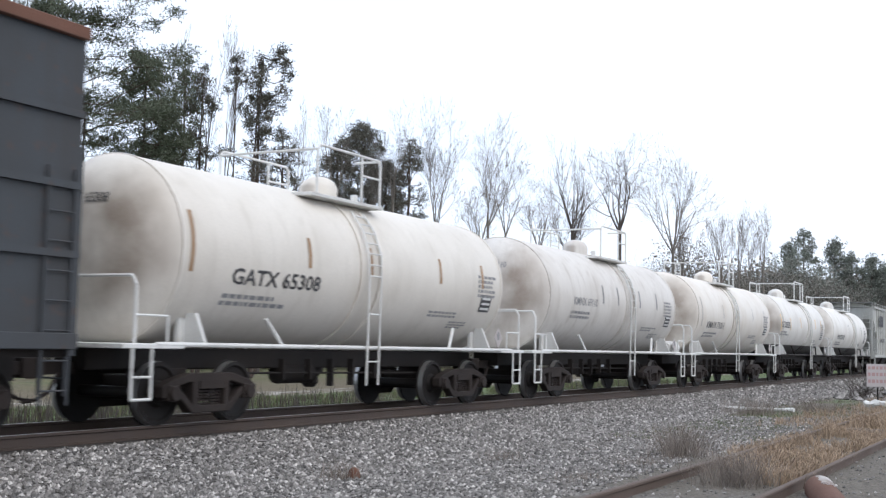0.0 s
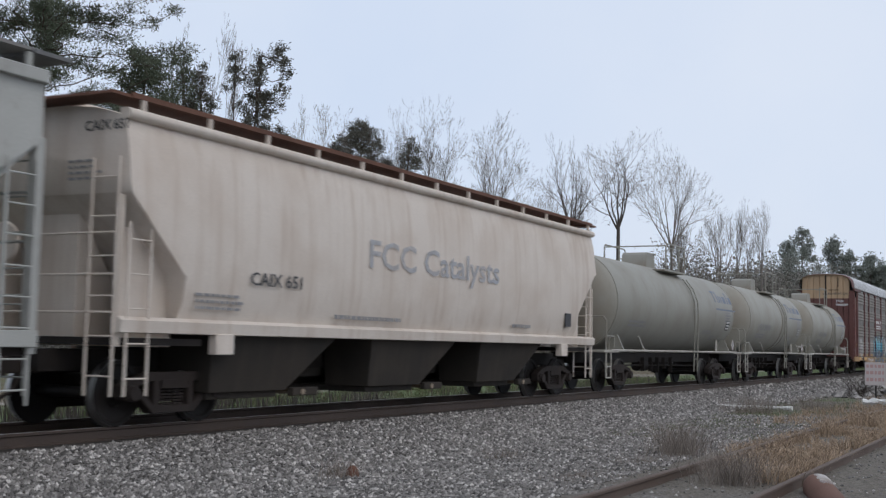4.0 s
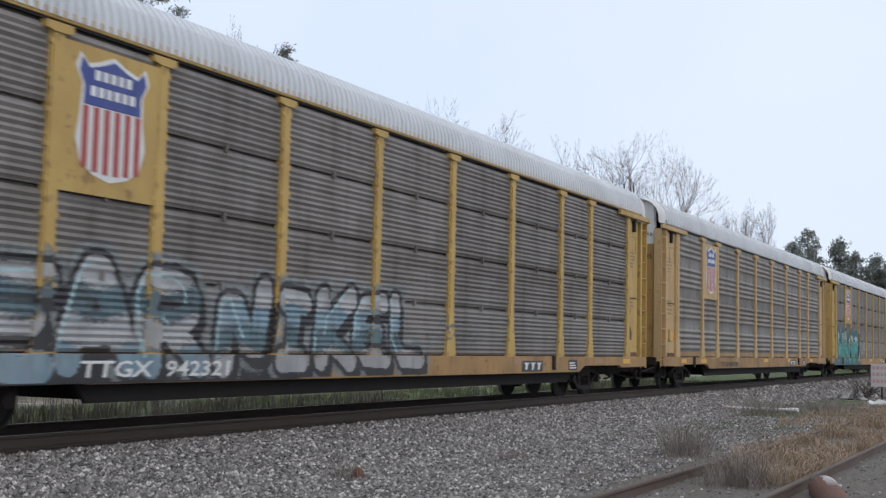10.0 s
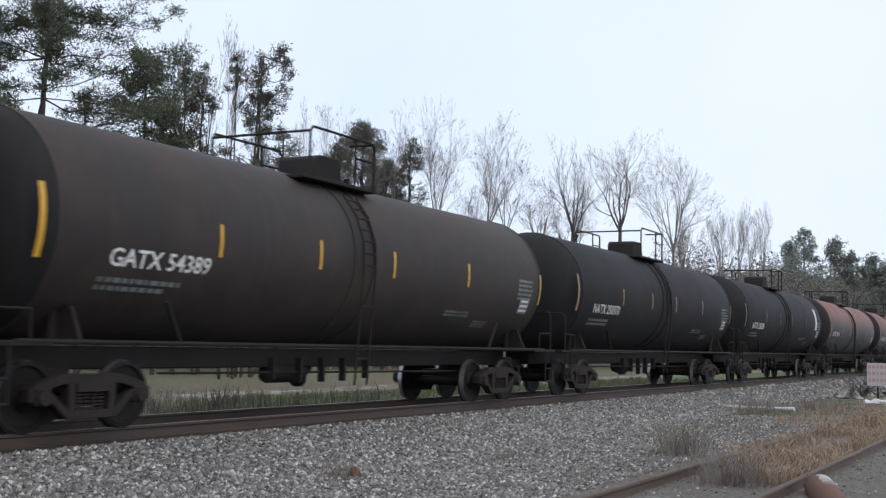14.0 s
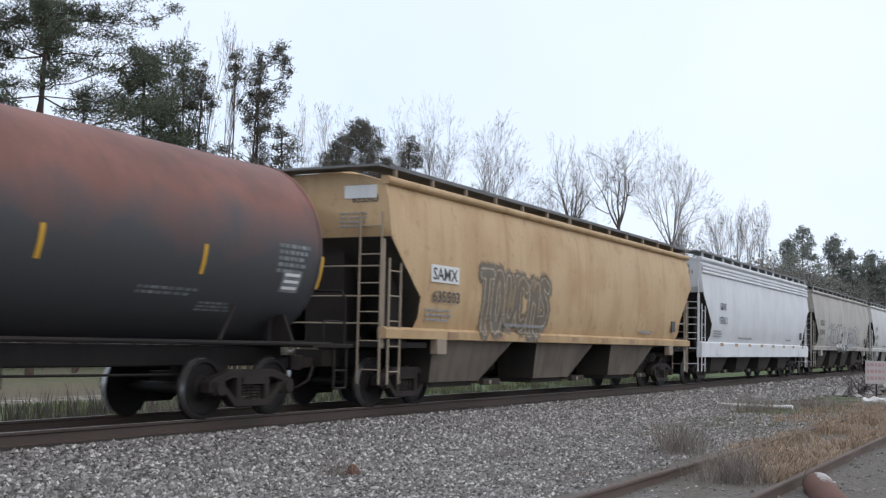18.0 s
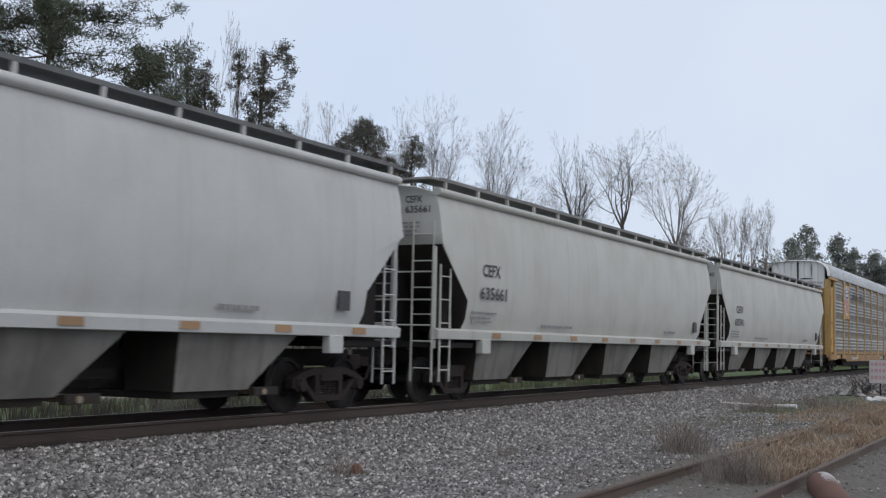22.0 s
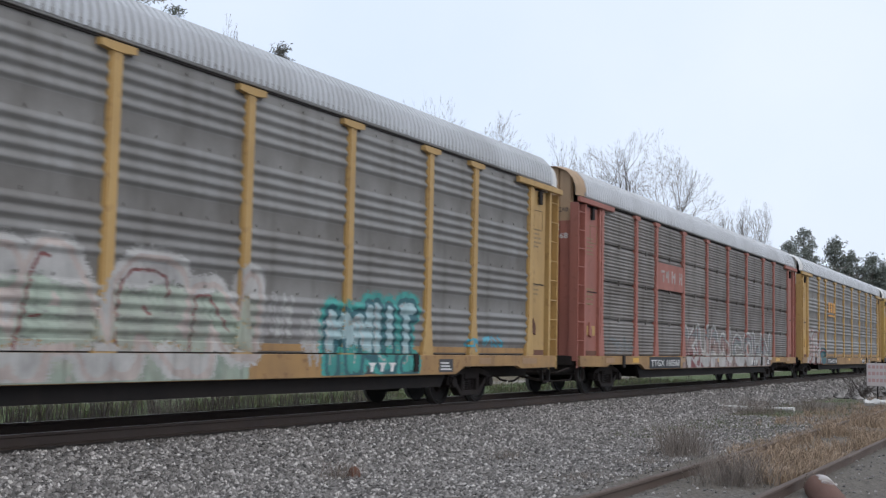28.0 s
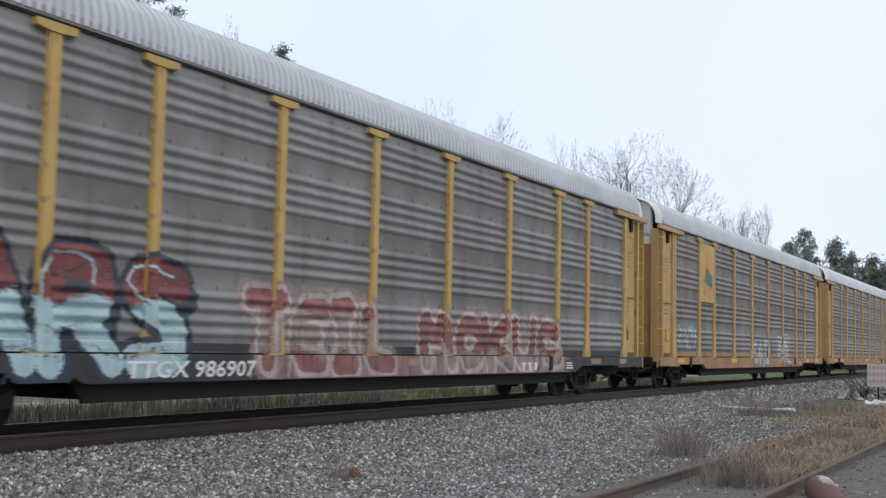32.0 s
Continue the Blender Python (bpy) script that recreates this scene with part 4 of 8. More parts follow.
def tufts(centres, size, per, seed, flat=0.6, wide=0.3):
    """Needle or leaf clumps: short crossed blades round each centre."""
    rng = np.random.default_rng(seed)
    c = np.repeat(np.array(centres), per, axis=0)
    n = len(c)
    d = rng.normal(size=(n, 3))
    d[:, 2] = d[:, 2] * flat + 0.25
    d /= np.linalg.norm(d, axis=1)[:, None]
    s = np.cross(d, rng.normal(size=(n, 3)))
    s /= np.linalg.norm(s, axis=1)[:, None]
    ln = size * rng.uniform(0.5, 1.3, n)[:, None]
    o = c + d * ln * rng.uniform(0.0, 0.9, n)[:, None]
    w = ln * wide
    v = np.stack([o, o + d * ln * 0.5 + s * w, o + d * ln, o + d * ln * 0.5 - s * w], 1).reshape(-1, 3)
    f = np.arange(n * 4).reshape(-1, 4)
    return v.tolist(), f.tolist()


def pine(x, y, height, half, low, seed, pads=46, name="pine_tree", mat="needle", bark="bark_pine", label="tall pine with open dark green crown", group="pines beyond the track", pad=0.62, tuft=0.2, flat=0.5, lean=(0.0, 0.0), top_heavy=0.7, droop=0.0, per=13, skew=0.0, wide=0.1, stem=0.0125, limbs=0, bare_below=0.0):
    """A pine or evergreen: trunk, arching limbs, and pads of small needle or leaf tufts with gaps between them."""
    rnd = random.Random(seed)
    rng = np.random.default_rng(seed)
    steps = 12
    bend = rnd.gauss(0, 0.006)
    trunk = [(lean[0] * z + bend * z * math.sin(z * 0.5), lean[1] * z + bend * z, z) for z in (-0.2 + (height * 0.97 + 0.2) * i / steps for i in range(steps + 1))]
    centres = []
    tries = 0 if not limbs else 4000
    for i in range(limbs):  # tiers of level limbs with pads along their outer part
        u = ((i + rnd.random()) / limbs) ** top_heavy
        a, z = rnd.uniform(0, 6.283), low + (height - low) * u
        reach = half * (1.05 - 0.62 * u ** 2.5) * rnd.uniform(0.6, 1.1)
        s = 0.3 if z > bare_below else rnd.uniform(0.5, 0.75)
        while s < 1.0:
            r = reach * s
            centres.append(Vector((r * math.cos(a) + rnd.gauss(0, 0.25) + lean[0] * z, r * math.sin(a) + rnd.gauss(0, 0.25) + lean[1] * z, z + r * rnd.uniform(0.02, 0.16) - droop * r)))
            s += rnd.uniform(0.08, 0.16) * (1.5 - 0.5 * s)
    while len(centres) < pads and tries < 4000:
        tries += 1
        u = rnd.random() ** top_heavy
        a = rnd.uniform(0, 6.283)
        z = low + (height - low) * u
        env = half * (math.sin(math.pi * min(0.22 + 0.76 * u, 1)) ** 0.7) * (1 + 0.35 * noise.noise(Vector((math.cos(a) * 1.3 + seed, math.sin(a) * 1.3, z * 0.35))))
        r = env * rnd.random() ** 0.45
        c = Vector((r * math.cos(a) + lean[0] * z + skew * half * u * 0.47, r * math.sin(a) + lean[1] * z - skew * half * u * 0.88, z))
        if all((c - q).length > pad * 0.75 for q in centres):
            centres.append(c)
    pts, spots = [], []
    for c in centres:
        g = pad * rnd.uniform(0.65, 1.3)
        pts.append(tuple(c - Vector((0, 0, g * 0.25))))
        k = rng.normal(size=(per, 3)) * np.array([g, g, g * flat]) * 0.62
        spots += (k + np.array(c)).tolist()
        for q in k[:4]:
            pts.append(tuple(np.array(c) + q * 0.8))
    A, parents = branch_out(pts, trunk, 0.02 - droop, 0.55)
    wood, leaves = wood_of(A, parents, 0.010, 0.42, rnd, 0.09, height * stem * 0.38)
    s2 = Shape()
    for i in range(steps):
        s2.rod(trunk[i], trunk[i + 1], height * stem * (1 - 0.75 * i / steps), 9, height * stem * (1 - 0.75 * (i + 1) / steps))
    wood.add(s2.v, s2.f)
    t = tagged(new(name), label, "tree", group=group)
    t.location = (x, y, lie(x, y))
    part("trunk", wood, M[bark], t, smooth=60)
    v, f = tufts(spots, tuft, 8, seed, 0.8, wide)
    raw("crown", v, f, M[mat], t)
    return t


def evergreen(x, y, height, half, low, seed, pads=60, label="dense dark evergreen tree among bare trees", pad=0.5, mat="leaf", **kw):
    return pine(x, y, height, half, low, seed, int(pads * 0.75), "evergreen_tree", mat, "bark_pine", label, "evergreens beyond the track", pad * 0.85, kw.pop("tuft", 0.12), 0.75, per=kw.pop("per", 32), wide=0.2, stem=kw.pop("stem", 0.009), **kw)


# the pines nearest to the track, their crowns reaching over it
pine(33.9, 36.3, 20.0, 5.9, 8.6, 1, 0, lean=(-0.012, -0.02), pad=0.5, per=44, flat=0.5, top_heavy=0.72, tuft=0.135, limbs=80, wide=0.14, stem=0.0095, bare_below=12.6)
pine(30.9, 39.4, 19.4, 4.2, 7.6, 2, 0, label="tall pine with sparse crown behind another pine", pad=0.42, per=30, flat=0.5, tuft=0.135, limbs=42, wide=0.15, stem=0.009)
evergreen(40.9, 37.3, 14.8, 2.1, 6.4, 4, 170, "broad dense dark pine beneath a taller pine", pad=0.5, mat="needle", tuft=0.13, per=36, droop=0.1)
evergreen(38.6, 38.6, 12.8, 1.7, 6.0, 14, 60, "low evergreen behind tall pines", pad=0.45, mat="needle")
evergreen(43.3, 37.1, 15.6, 1.15, 6.5, 5, 60, "slim dark pine with ragged top", mat="needle", pad=0.34, tuft=0.12, per=26, stem=0.006)
evergreen(44.1, 36.6, 14.9, 1.15, 6.5, 8, 54, "slim dark pine with ragged top", mat="leaf", pad=0.34, tuft=0.12, per=24, stem=0.006)
evergreen(42.3, 37.5, 13.2, 1.4, 6.0, 10, 56, "low evergreen between pines", pad=0.4, mat="needle")
pine(43.9, 33.9, 15.5, 1.25, 9.6, 6, 28, label="slim pine leaning out, crown of open dark tufts", pad=0.25, per=22, tuft=0.11, skew=0.7, flat=0.9, stem=0.005, wide=0.2, lean=(0.008, -0.062), mat="leaf")
pine(43.6, 34.1, 15.1, 0.5, 12.4, 3, 9, label="thin pine stem with few small tufts", pad=0.22, per=26, tuft=0.11, flat=0.9, stem=0.004, wide=0.2, lean=(-0.01, 0.0), mat="leaf")
pine(43.9, 33.6, 15.3, 0.6, 11.6, 16, 14, label="thin pine stem with few small tufts", pad=0.24, per=28, tuft=0.11, flat=0.9, stem=0.0042, wide=0.2, lean=(0.004, -0.028), mat="leaf")
evergreen(44.5, 33.5, 13.4, 1.9, 7.0, 7, 60, "open ragged evergreen under leaning pines", pad=0.32, tuft=0.12, per=18)
evergreen(45.7, 33.0, 12.0, 1.7, 6.5, 9, 44, "low evergreen between pines", pad=0.32, tuft=0.12, per=18)
evergreen(63.4, 39.5, 15.7, 2.3, 8.6, 11, 240, "round-topped dark evergreen among bare trees", pad=0.42, mat="leaf", tuft=0.11, per=30)
evergreen(61.9, 40.4, 14.1, 1.5, 8.4, 12, 110, pad=0.38, tuft=0.10, label="low ragged evergreen among bare trees")
evergreen(65.8, 37.3, 14.9, 1.45, 8.6, 13, 70, "small ragged evergreen among bare trees", pad=0.36, tuft=0.12, per=26)
evergreen(64.6, 38.3, 13.4, 1.6, 8.0, 15, 80, "small ragged evergreen among bare trees", pad=0.38, tuft=0.10)

# leafless trees
S1 = "slender leafless tree among pines"
SLIM = dict(stems=2, open_=0.3, up=0.10, crook=0.07, stout=0.75)
bare_tree(44.5, 38.4, 17.1, 1.0, 9.5, 21, "bark", S1, **SLIM)
bare_tree(45.2, 37.2, 17.6, 1.1, 9.5, 23, "bark", S1, lean=(0.0, -0.04), **SLIM)
bare_tree(44.8, 35.6, 16.8, 1.0, 9.0, 43, "bark_pale", S1, lean=(0.0, -0.02), **SLIM)
bare_tree(46.2, 34.6, 13.6, 1.0, 8.0, 44, "bark_pale", S1, **SLIM)
for x, y, h, seed in ((59.0, 40.9, 16.4, 24), (59.9, 39.2, 15.9, 25)):
    bare_tree(x, y, h + 0.4, 1.5, 9.5, seed, "bark_pale", "slim leafless tree with upright twigs", **SLIM)
bare_tree(63.4, 37.1, 16.5, 1.5, 10.5, 26, "bark_pale", "pale-barked leafless tree before an evergreen", stems=3, open_=0.3, up=0.14)
bare_tree(62.4, 37.9, 13.6, 0.9, 9.0, 47, "bark_pale", "pale-barked leafless tree before an evergreen", stems=3, open_=0.3, up=0.14)
bare_tree(70.1, 37.5, 18.6, 2.5, 9.6, 27, "bark_pale", "tall leafless tree with pale upswept limbs", stems=6, open_=0.36, up=0.12, crook=0.05, stout=0.85)
bare_tree(71.7, 34.4, 17.5, 2.5, 10.0, 28, "bark_pale", "tall leafless tree with pale upswept limbs", stems=4, open_=0.5, up=0.09, stout=0.9, lean=(0.05, -0.13))
bare_tree(72.4, 33.4, 14.6, 2.3, 9.4, 29, "bark_pale", "spreading leafless tree with forked trunk", stems=4, open_=0.8, up=0.06, stout=0.8)
bare_tree(81.7, 32.2, 17.4, 2.8, 10.2, 30, "bark", "dark-limbed leafless oak with crooked limbs", stems=6, open_=0.9, up=0.03, crook=0.16, stout=1.3)
bare_tree(80.6, 28.1, 17.3, 3.5, 10.8, 31, "bark", "dark-limbed leafless oak with wide forked crown", stems=5, open_=1.0, up=0.04, crook=0.13, stout=1.35)
bare_tree(85.4, 25.6, 17.9, 4.1, 9.4, 32, "bark_pale", "wide leafless tree with pale spreading limbs", stems=7, open_=0.8, up=0.07, crook=0.06, stout=0.95)
for x, y, h, seed in ((114.8, 27.8, 16.2, 33), (115.9, 25.7, 16.1, 34), (115.3, 26.9, 14.8, 48)):
    bare_tree(x, y, h + 0.5, 1.7, 9.0, seed, "bark_pale", "slim leafless tree in the distance", stems=3, open_=0.25, up=0.14, stout=0.9)
bare_tree(94.2, 24.2, 12.9, 1.9, 7.5, 35, "bark_pale", "low bushy leafless tree", stems=5, open_=0.7, up=0.05)
bare_tree(92.0, 26.8, 13.4, 1.8, 7.5, 40, "bark_pale", "low bushy leafless tree", stems=5, open_=0.7, up=0.05)
bare_tree(84.5, 33.4, 13.4, 2.3, 9.0, 37, "bark", "low bushy leafless tree", stems=6, open_=0.9, up=0.02, crook=0.12)
bare_tree(78.6, 33.6, 13.6, 2.1, 9.0, 36, "bark_pale", "low bushy leafless tree", stems=5, open_=0.8, up=0.03)
bare_tree(75.0, 36.6, 13.4, 2.0, 8.5, 38, "bark_pale", "low bushy leafless tree", stems=5, open_=0.7, up=0.05)
bare_tree(67.5, 39.6, 13.8, 1.5, 8.5, 39, "bark_pale", "low bushy leafless tree", stems=5, open_=0.6, up=0.06)
bare_tree(50.5, 37.6, 12.4, 1.3, 6.5, 41, "bark", "low leafless tree between groups of pines", stems=4, open_=0.5)

# far pines over the woods, distance haze put into pale needles and bark
FAR = "distant hazy pine over the woods"
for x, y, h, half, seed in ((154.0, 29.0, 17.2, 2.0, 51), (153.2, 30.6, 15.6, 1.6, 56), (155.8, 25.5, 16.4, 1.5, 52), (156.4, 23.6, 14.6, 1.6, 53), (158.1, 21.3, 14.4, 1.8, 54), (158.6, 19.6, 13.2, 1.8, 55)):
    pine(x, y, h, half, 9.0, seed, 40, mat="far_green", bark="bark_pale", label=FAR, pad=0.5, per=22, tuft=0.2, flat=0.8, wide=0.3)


def woods(name, label, path, depth, height, count, size, mat, seed, wide=0.1, low=0.0):
    """A far belt of thicket: many small blades in a ragged volume."""
    rng = np.random.default_rng(seed)
    u = rng.random(count)
    a, b = np.array(path[0]), np.array(path[1])
    p = a + (b - a) * u[:, None]
    q = p + rng.normal(size=(count, 2)) * depth
    top = np.array([height * (0.72 + 0.5 * noise.noise(Vector((x * 0.09, y * 0.09, seed))) + 0.25 * noise.noise(Vector((x * 0.4, y * 0.4, seed)))) for x, y in q])
    z = top * (low + (1 - low) * rng.random(count) ** 0.75) - 0.4
    c = np.concatenate([q, z[:, None]], 1)
    v, f = tufts(c.tolist(), size, 2, seed, 1.4, wide)
    return tagged(raw(name, v, f, mat), label, "woods", kind="stuff")


# the far belts look hazy only through their paled blade colours
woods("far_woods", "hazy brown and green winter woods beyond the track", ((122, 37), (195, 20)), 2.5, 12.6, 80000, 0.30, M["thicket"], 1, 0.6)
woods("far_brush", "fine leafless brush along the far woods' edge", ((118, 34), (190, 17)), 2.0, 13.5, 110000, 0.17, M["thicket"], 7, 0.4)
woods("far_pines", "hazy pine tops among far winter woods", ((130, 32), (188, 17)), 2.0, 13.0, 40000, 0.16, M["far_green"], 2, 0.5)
woods("thicket", "leafless brown thicket under the trees", ((92, 36), (122, 29)), 2.0, 9.0, 26000, 0.5, M["twig"], 3, 0.02)
woods("underbrush", "grey-brown underbrush at the wood's edge", ((25, 48), (96, 40)), 2.2, 3.4, 40000, 0.25, M["thicket"], 4, 0.2)
woods("back_woods", "leafless grey woods behind the pines", ((20, 66), (105, 62)), 4.0, 8.0, 40000, 0.4, M["thicket"], 5, 0.2)
woods("tree_belt", "grey leafless tree tops behind the nearer trees", ((56, 50), (100, 36)), 2.5, 12.0, 26000, 0.6, M["twig"], 6, 0.016, 0.3)


# ---- running gear shared by all cars ----
def wheelset_mesh():
    s = Shape()
    for k in (-1, 1):
        s.lathe([(k * 0.665, 0.10), (k * 0.665, 0.17), (k * 0.70, 0.36), (k * 0.685, 0.42), (k * 0.685, 0.485), (k * 0.712, 0.485), (k * 0.722, 0.463), (k * 0.82, 0.455), (k * 0.825, 0.40), (k * 0.79, 0.37), (k * 0.77, 0.20), (k * 0.84, 0.16), (k * 0.84, 0.08)], (0, 0, 0), 28, "y")
    s.rod((0, -1.08, 0), (0, 1.08, 0), 0.085, 12)
    me = s.mesh("wheelset", 35)
    me.materials.append(None)
    me.materials.append(M["tread"])
    for p in me.polygons:
        r = math.hypot(p.center.x, p.center.z)
        if 0.44 < r < 0.475 and abs(p.normal.y) < 0.6:
            p.material_index = 1
    return me


def side_frame_mesh():
    s = Shape()
    y0, y1 = -0.09, 0.09
    s.prism([(-1.08, 0.40), (-1.08, 0.56), (-0.93, 0.64), (-0.48, 0.75), (0.48, 0.75), (0.93, 0.64), (1.08, 0.56), (1.08, 0.40), (0.98, 0.40), (0.90, 0.53), (0.5, 0.62), (-0.5, 0.62), (-0.90, 0.53), (-0.98, 0.40)], "y", y0, y1)
    s.prism([(-0.86, 0.52), (-0.44, 0.17), (0.44, 0.17), (0.86, 0.52), (0.73, 0.54), (0.40, 0.28), (-0.40, 0.28), (-0.73, 0.54)], "y", y0, y1)
    for x in (-0.42, 0.30):
        s.box(x, x + 0.12, y0, y1, 0.25, 0.66)
    for x in (-0.875, 0.875):
        s.box(x - 0.13, x + 0.13, -0.12, 0.1, 0.36, 0.58)
        s.rod((x, -0.17, 0.46), (x, 0.0, 0.46), 0.11, 12)
    return s.mesh("side_frame", 30, 0.012)


def spring_mesh():
    s = Shape()
    for x in (-0.2, -0.07, 0.07, 0.2):
        for k in range(5):
            z = 0.285 + k * 0.045
            s.rod((x, 0, z), (x, 0, z + 0.028), 0.058, 10)
    s.box(-0.28, 0.28, -0.1, 0.1, 0.52, 0.64)
    return s.mesh("spring_nest", 30)


def bolster_mesh():
    s = Shape()
    s.box(-0.2, 0.2, -1.0, 1.0, 0.5, 0.68)
    s.box(-0.3, 0.3, -0.35, 0.35, 0.66, 0.8)
    for x in (-0.36, 0.36):
        s.rod((x, -0.75, 0.36), (x, 0.75, 0.36), 0.05, 6)
    return s.mesh("truck", 30, 0.01)


def coupler_mesh():
    s = Shape()
    s.box(-0.62, 0.0, -0.09, 0.09, 0.72, 0.9)
    s.prism([(-0.05, -0.13), (0.18, -0.16), (0.24, -0.06), (0.16, 0.02), (0.22, 0.12), (0.1, 0.16), (-0.05, 0.1)], "z", 0.68, 0.95)
    s.pipe([(-0.1, 0.3, 0.75), (0.05, 0.3, 0.5), (0.22, 0.2, 0.38), (0.34, 0.1, 0.36)], 0.03, 6)
    return s.mesh("coupler", 30, 0.01)


WHEELS = []
TRAIN = []
WB = 0.875


def car(i, name, label, category, group):
    ob = tagged(new(name), label, category, group)
    a, b = COUPLINGS[i], COUPLINGS[i + 1]
    ob.location = ((a + b) / 2, TRACK_Y, 0)
    TRAIN.append((ob, (a + b) / 2))
    return ob, b - a


def gear(ob, half, at, truck_mat=None):
    """Two trucks with wheelsets at +-at, and couplers at the ends."""
    mt = truck_mat or M["truck"]
    for x in (-at, at):
        t = part("truck", kept("bolster", bolster_mesh), mt, ob, at=(x, 0, 0))
        for y in (-1.0, 1.0):
            part("side_frame", kept("side_frame", side_frame_mesh), mt, t, at=(0, y, 0))
            part("spring_nest", kept("springs", spring_mesh), mt, t, at=(0, y, 0))
        for w in (-WB, WB):
            q = part("wheelset", kept("wheelset", wheelset_mesh), M["wheel"], t, at=(w, 0, 0.455))
            WHEELS.append((q, ob, (w, 0, 0.455)))
    for k in (-1, 1):
        c = part("coupler", kept("coupler", coupler_mesh), M["truck"], ob, at=(k * (half - 0.16), 0, 0))
        if k < 0:
            c.rotation_euler = (0, 0, math.pi)


def ladder(name, ob, x, y, z0, z1, w, mat, rungs, along="x", r=0.013):
    stile = kept(("stile", round(z1 - z0, 3)), lambda: Shape().box(-0.016, 0.016, -0.016, 0.016, 0, z1 - z0).mesh("stile", 0, 0.003))
    rung = kept(("rung", w, along, r), lambda: Shape().rod((0, 0, 0), (w, 0, 0) if along == "x" else (0, w, 0), r, 6).mesh("rung", 40))
    dx, dy = (w, 0) if along == "x" else (0, w)
    top = part(name, stile, mat, ob, at=(x - dx / 2, y - dy / 2, z0))
    part("stile", stile, mat, top, at=(dx, dy, 0))
    for j in range(rungs):
        part("rung", rung, mat, top, at=(0, 0, (z1 - z0) * (j + 0.5) / rungs))
    return top


# ---- tank cars ----
def tank_car(i, label, paint, R, zc, trim, seed, marks=None, mark_mat="ink", stripes=(), stripe_mat="reflect", dome="round", big_logo=None, air_tank=False, ladder_at=0.0, deck_at=None, dome_at=None, patch_white=False, head_mat=None, deck_mat=None, belt=True):
    ob, L = car(i, "tank_car", label, "tank car", "tank cars")
    half, e = L / 2, L / 2 - 1.42
    rnd = random.Random(seed)
    deck_at = ladder_at - 0.4 if deck_at is None else deck_at
    dome_at = deck_at if dome_at is None else dome_at
    prof = [(-e - 0.62, 0.03), (-e - 0.60, R * 0.3), (-e - 0.53, R * 0.55), (-e - 0.40, R * 0.76), (-e - 0.22, R * 0.92), (-e - 0.06, R * 0.99), (-e, R)]
    body = prof + [(x, R) for x in (-e * 0.5, 0, e * 0.5)] + [(-x, r) for x, r in reversed(prof)]
    shell = Shape().lathe(body, (0, 0, zc), 56, "x").mesh("tank", 50)
    shell.materials.append(None)
    shell.materials.append(head_mat or paint)
    for p in shell.polygons:
        p.material_index = int(p.center.x < -e - 0.01)
    part("tank", shell, paint, ob)
    hx, hr = [p[0] for p in prof], [p[1] for p in prof]
    for x in (-e, e):
        part("head_seam", Shape().lathe([(x - 0.03, R + 0.001), (x - 0.025, R + 0.014), (x + 0.025, R + 0.014), (x + 0.03, R + 0.001)], (0, 0, zc), 56, "x"), paint, ob)
    if belt:
        for x in (ladder_at - 0.32, ladder_at + 0.32):
            part("belt", Shape().lathe([(x - 0.06, R + 0.001), (x - 0.055, R + 0.025), (x + 0.055, R + 0.025), (x + 0.06, R + 0.001)], (0, 0, zc), 56, "x"), paint, ob)
    # underframe
    dk = deck_mat or trim
    part("sill", Shape().box(-half + 0.75, half - 0.75, -0.32, 0.32, 0.78, 1.10), M["black"], ob, bevel=0.02)
    part("side_rail", Shape().rod((-half + 0.9, -1.42, 1.16), (half - 0.9, -1.42, 1.16), 0.035, 8), dk, ob)
    part("side_rail", Shape().rod((-half + 0.9, 1.42, 1.16), (half - 0.9, 1.42, 1.16), 0.035, 8), dk, ob)
    for k in (-1, 1):
        part("end_platform", Shape().box(k * (half - 0.85) - 0.62, k * (half - 0.85) + 0.62, -1.45, 1.45, 1.10, 1.17), dk, ob, bevel=0.01)
        for y in (-1, 1):
            s = Shape()
            x0 = k * (e - 0.55)
            s.prism([(x0 - 0.16, 1.16), (x0 + 0.16, 1.16), (x0 + 0.2, 1.9), (x0 - 0.12, 1.9)], "y", y * 0.98 - 0.03, y * 0.98 + 0.03)
            s.prism([(y * 1.42, 1.16), (y * 0.9, 1.16), (y * 1.06, 1.62), (y * 1.22, 1.62)], "x", x0 - 0.03, x0 + 0.03)
            part("saddle", s, trim, ob)
            s = Shape()
            s.rod((x0 - k * 1.9, y * 1.40, 1.16), (x0 - k * 1.55, y * (R - 0.1), zc - 0.95), 0.035, 6)
            part("brace", s, dk, ob)
        # corner steps and end rail
        s = Shape()
        xc = k * (half - 0.62)
        s.pipe([(xc - 0.19, -1.44, 1.16), (xc - 0.19, -1.44, 0.42), (xc + 0.19, -1.44, 0.42), (xc + 0.19, -1.44, 1.16)], 0.022, 6)
        s.rod((xc - 0.19, -1.44, 0.72), (xc + 0.19, -1.44, 0.72), 0.018, 6)
        part("corner_step", s, dk, ob)
        s = Shape()
        xr = k * (half - 0.48)
        s.pipe([(xr, -1.42, 1.16), (xr, -1.42, 1.95), (xr, -1.34, 2.08), (xr, 1.34, 2.08), (xr, 1.42, 1.95), (xr, 1.42, 1.16)], 0.025, 6)
        s.rod((xr, -1.42, 1.55), (xr - k * 0.65, -1.42, 1.55), 0.018, 6)
        s.rod((xr - k * 0.65, -1.42, 1.16), (xr - k * 0.65, -1.42, 1.55), 0.018, 6)
        part("end_rail", s, trim, ob)
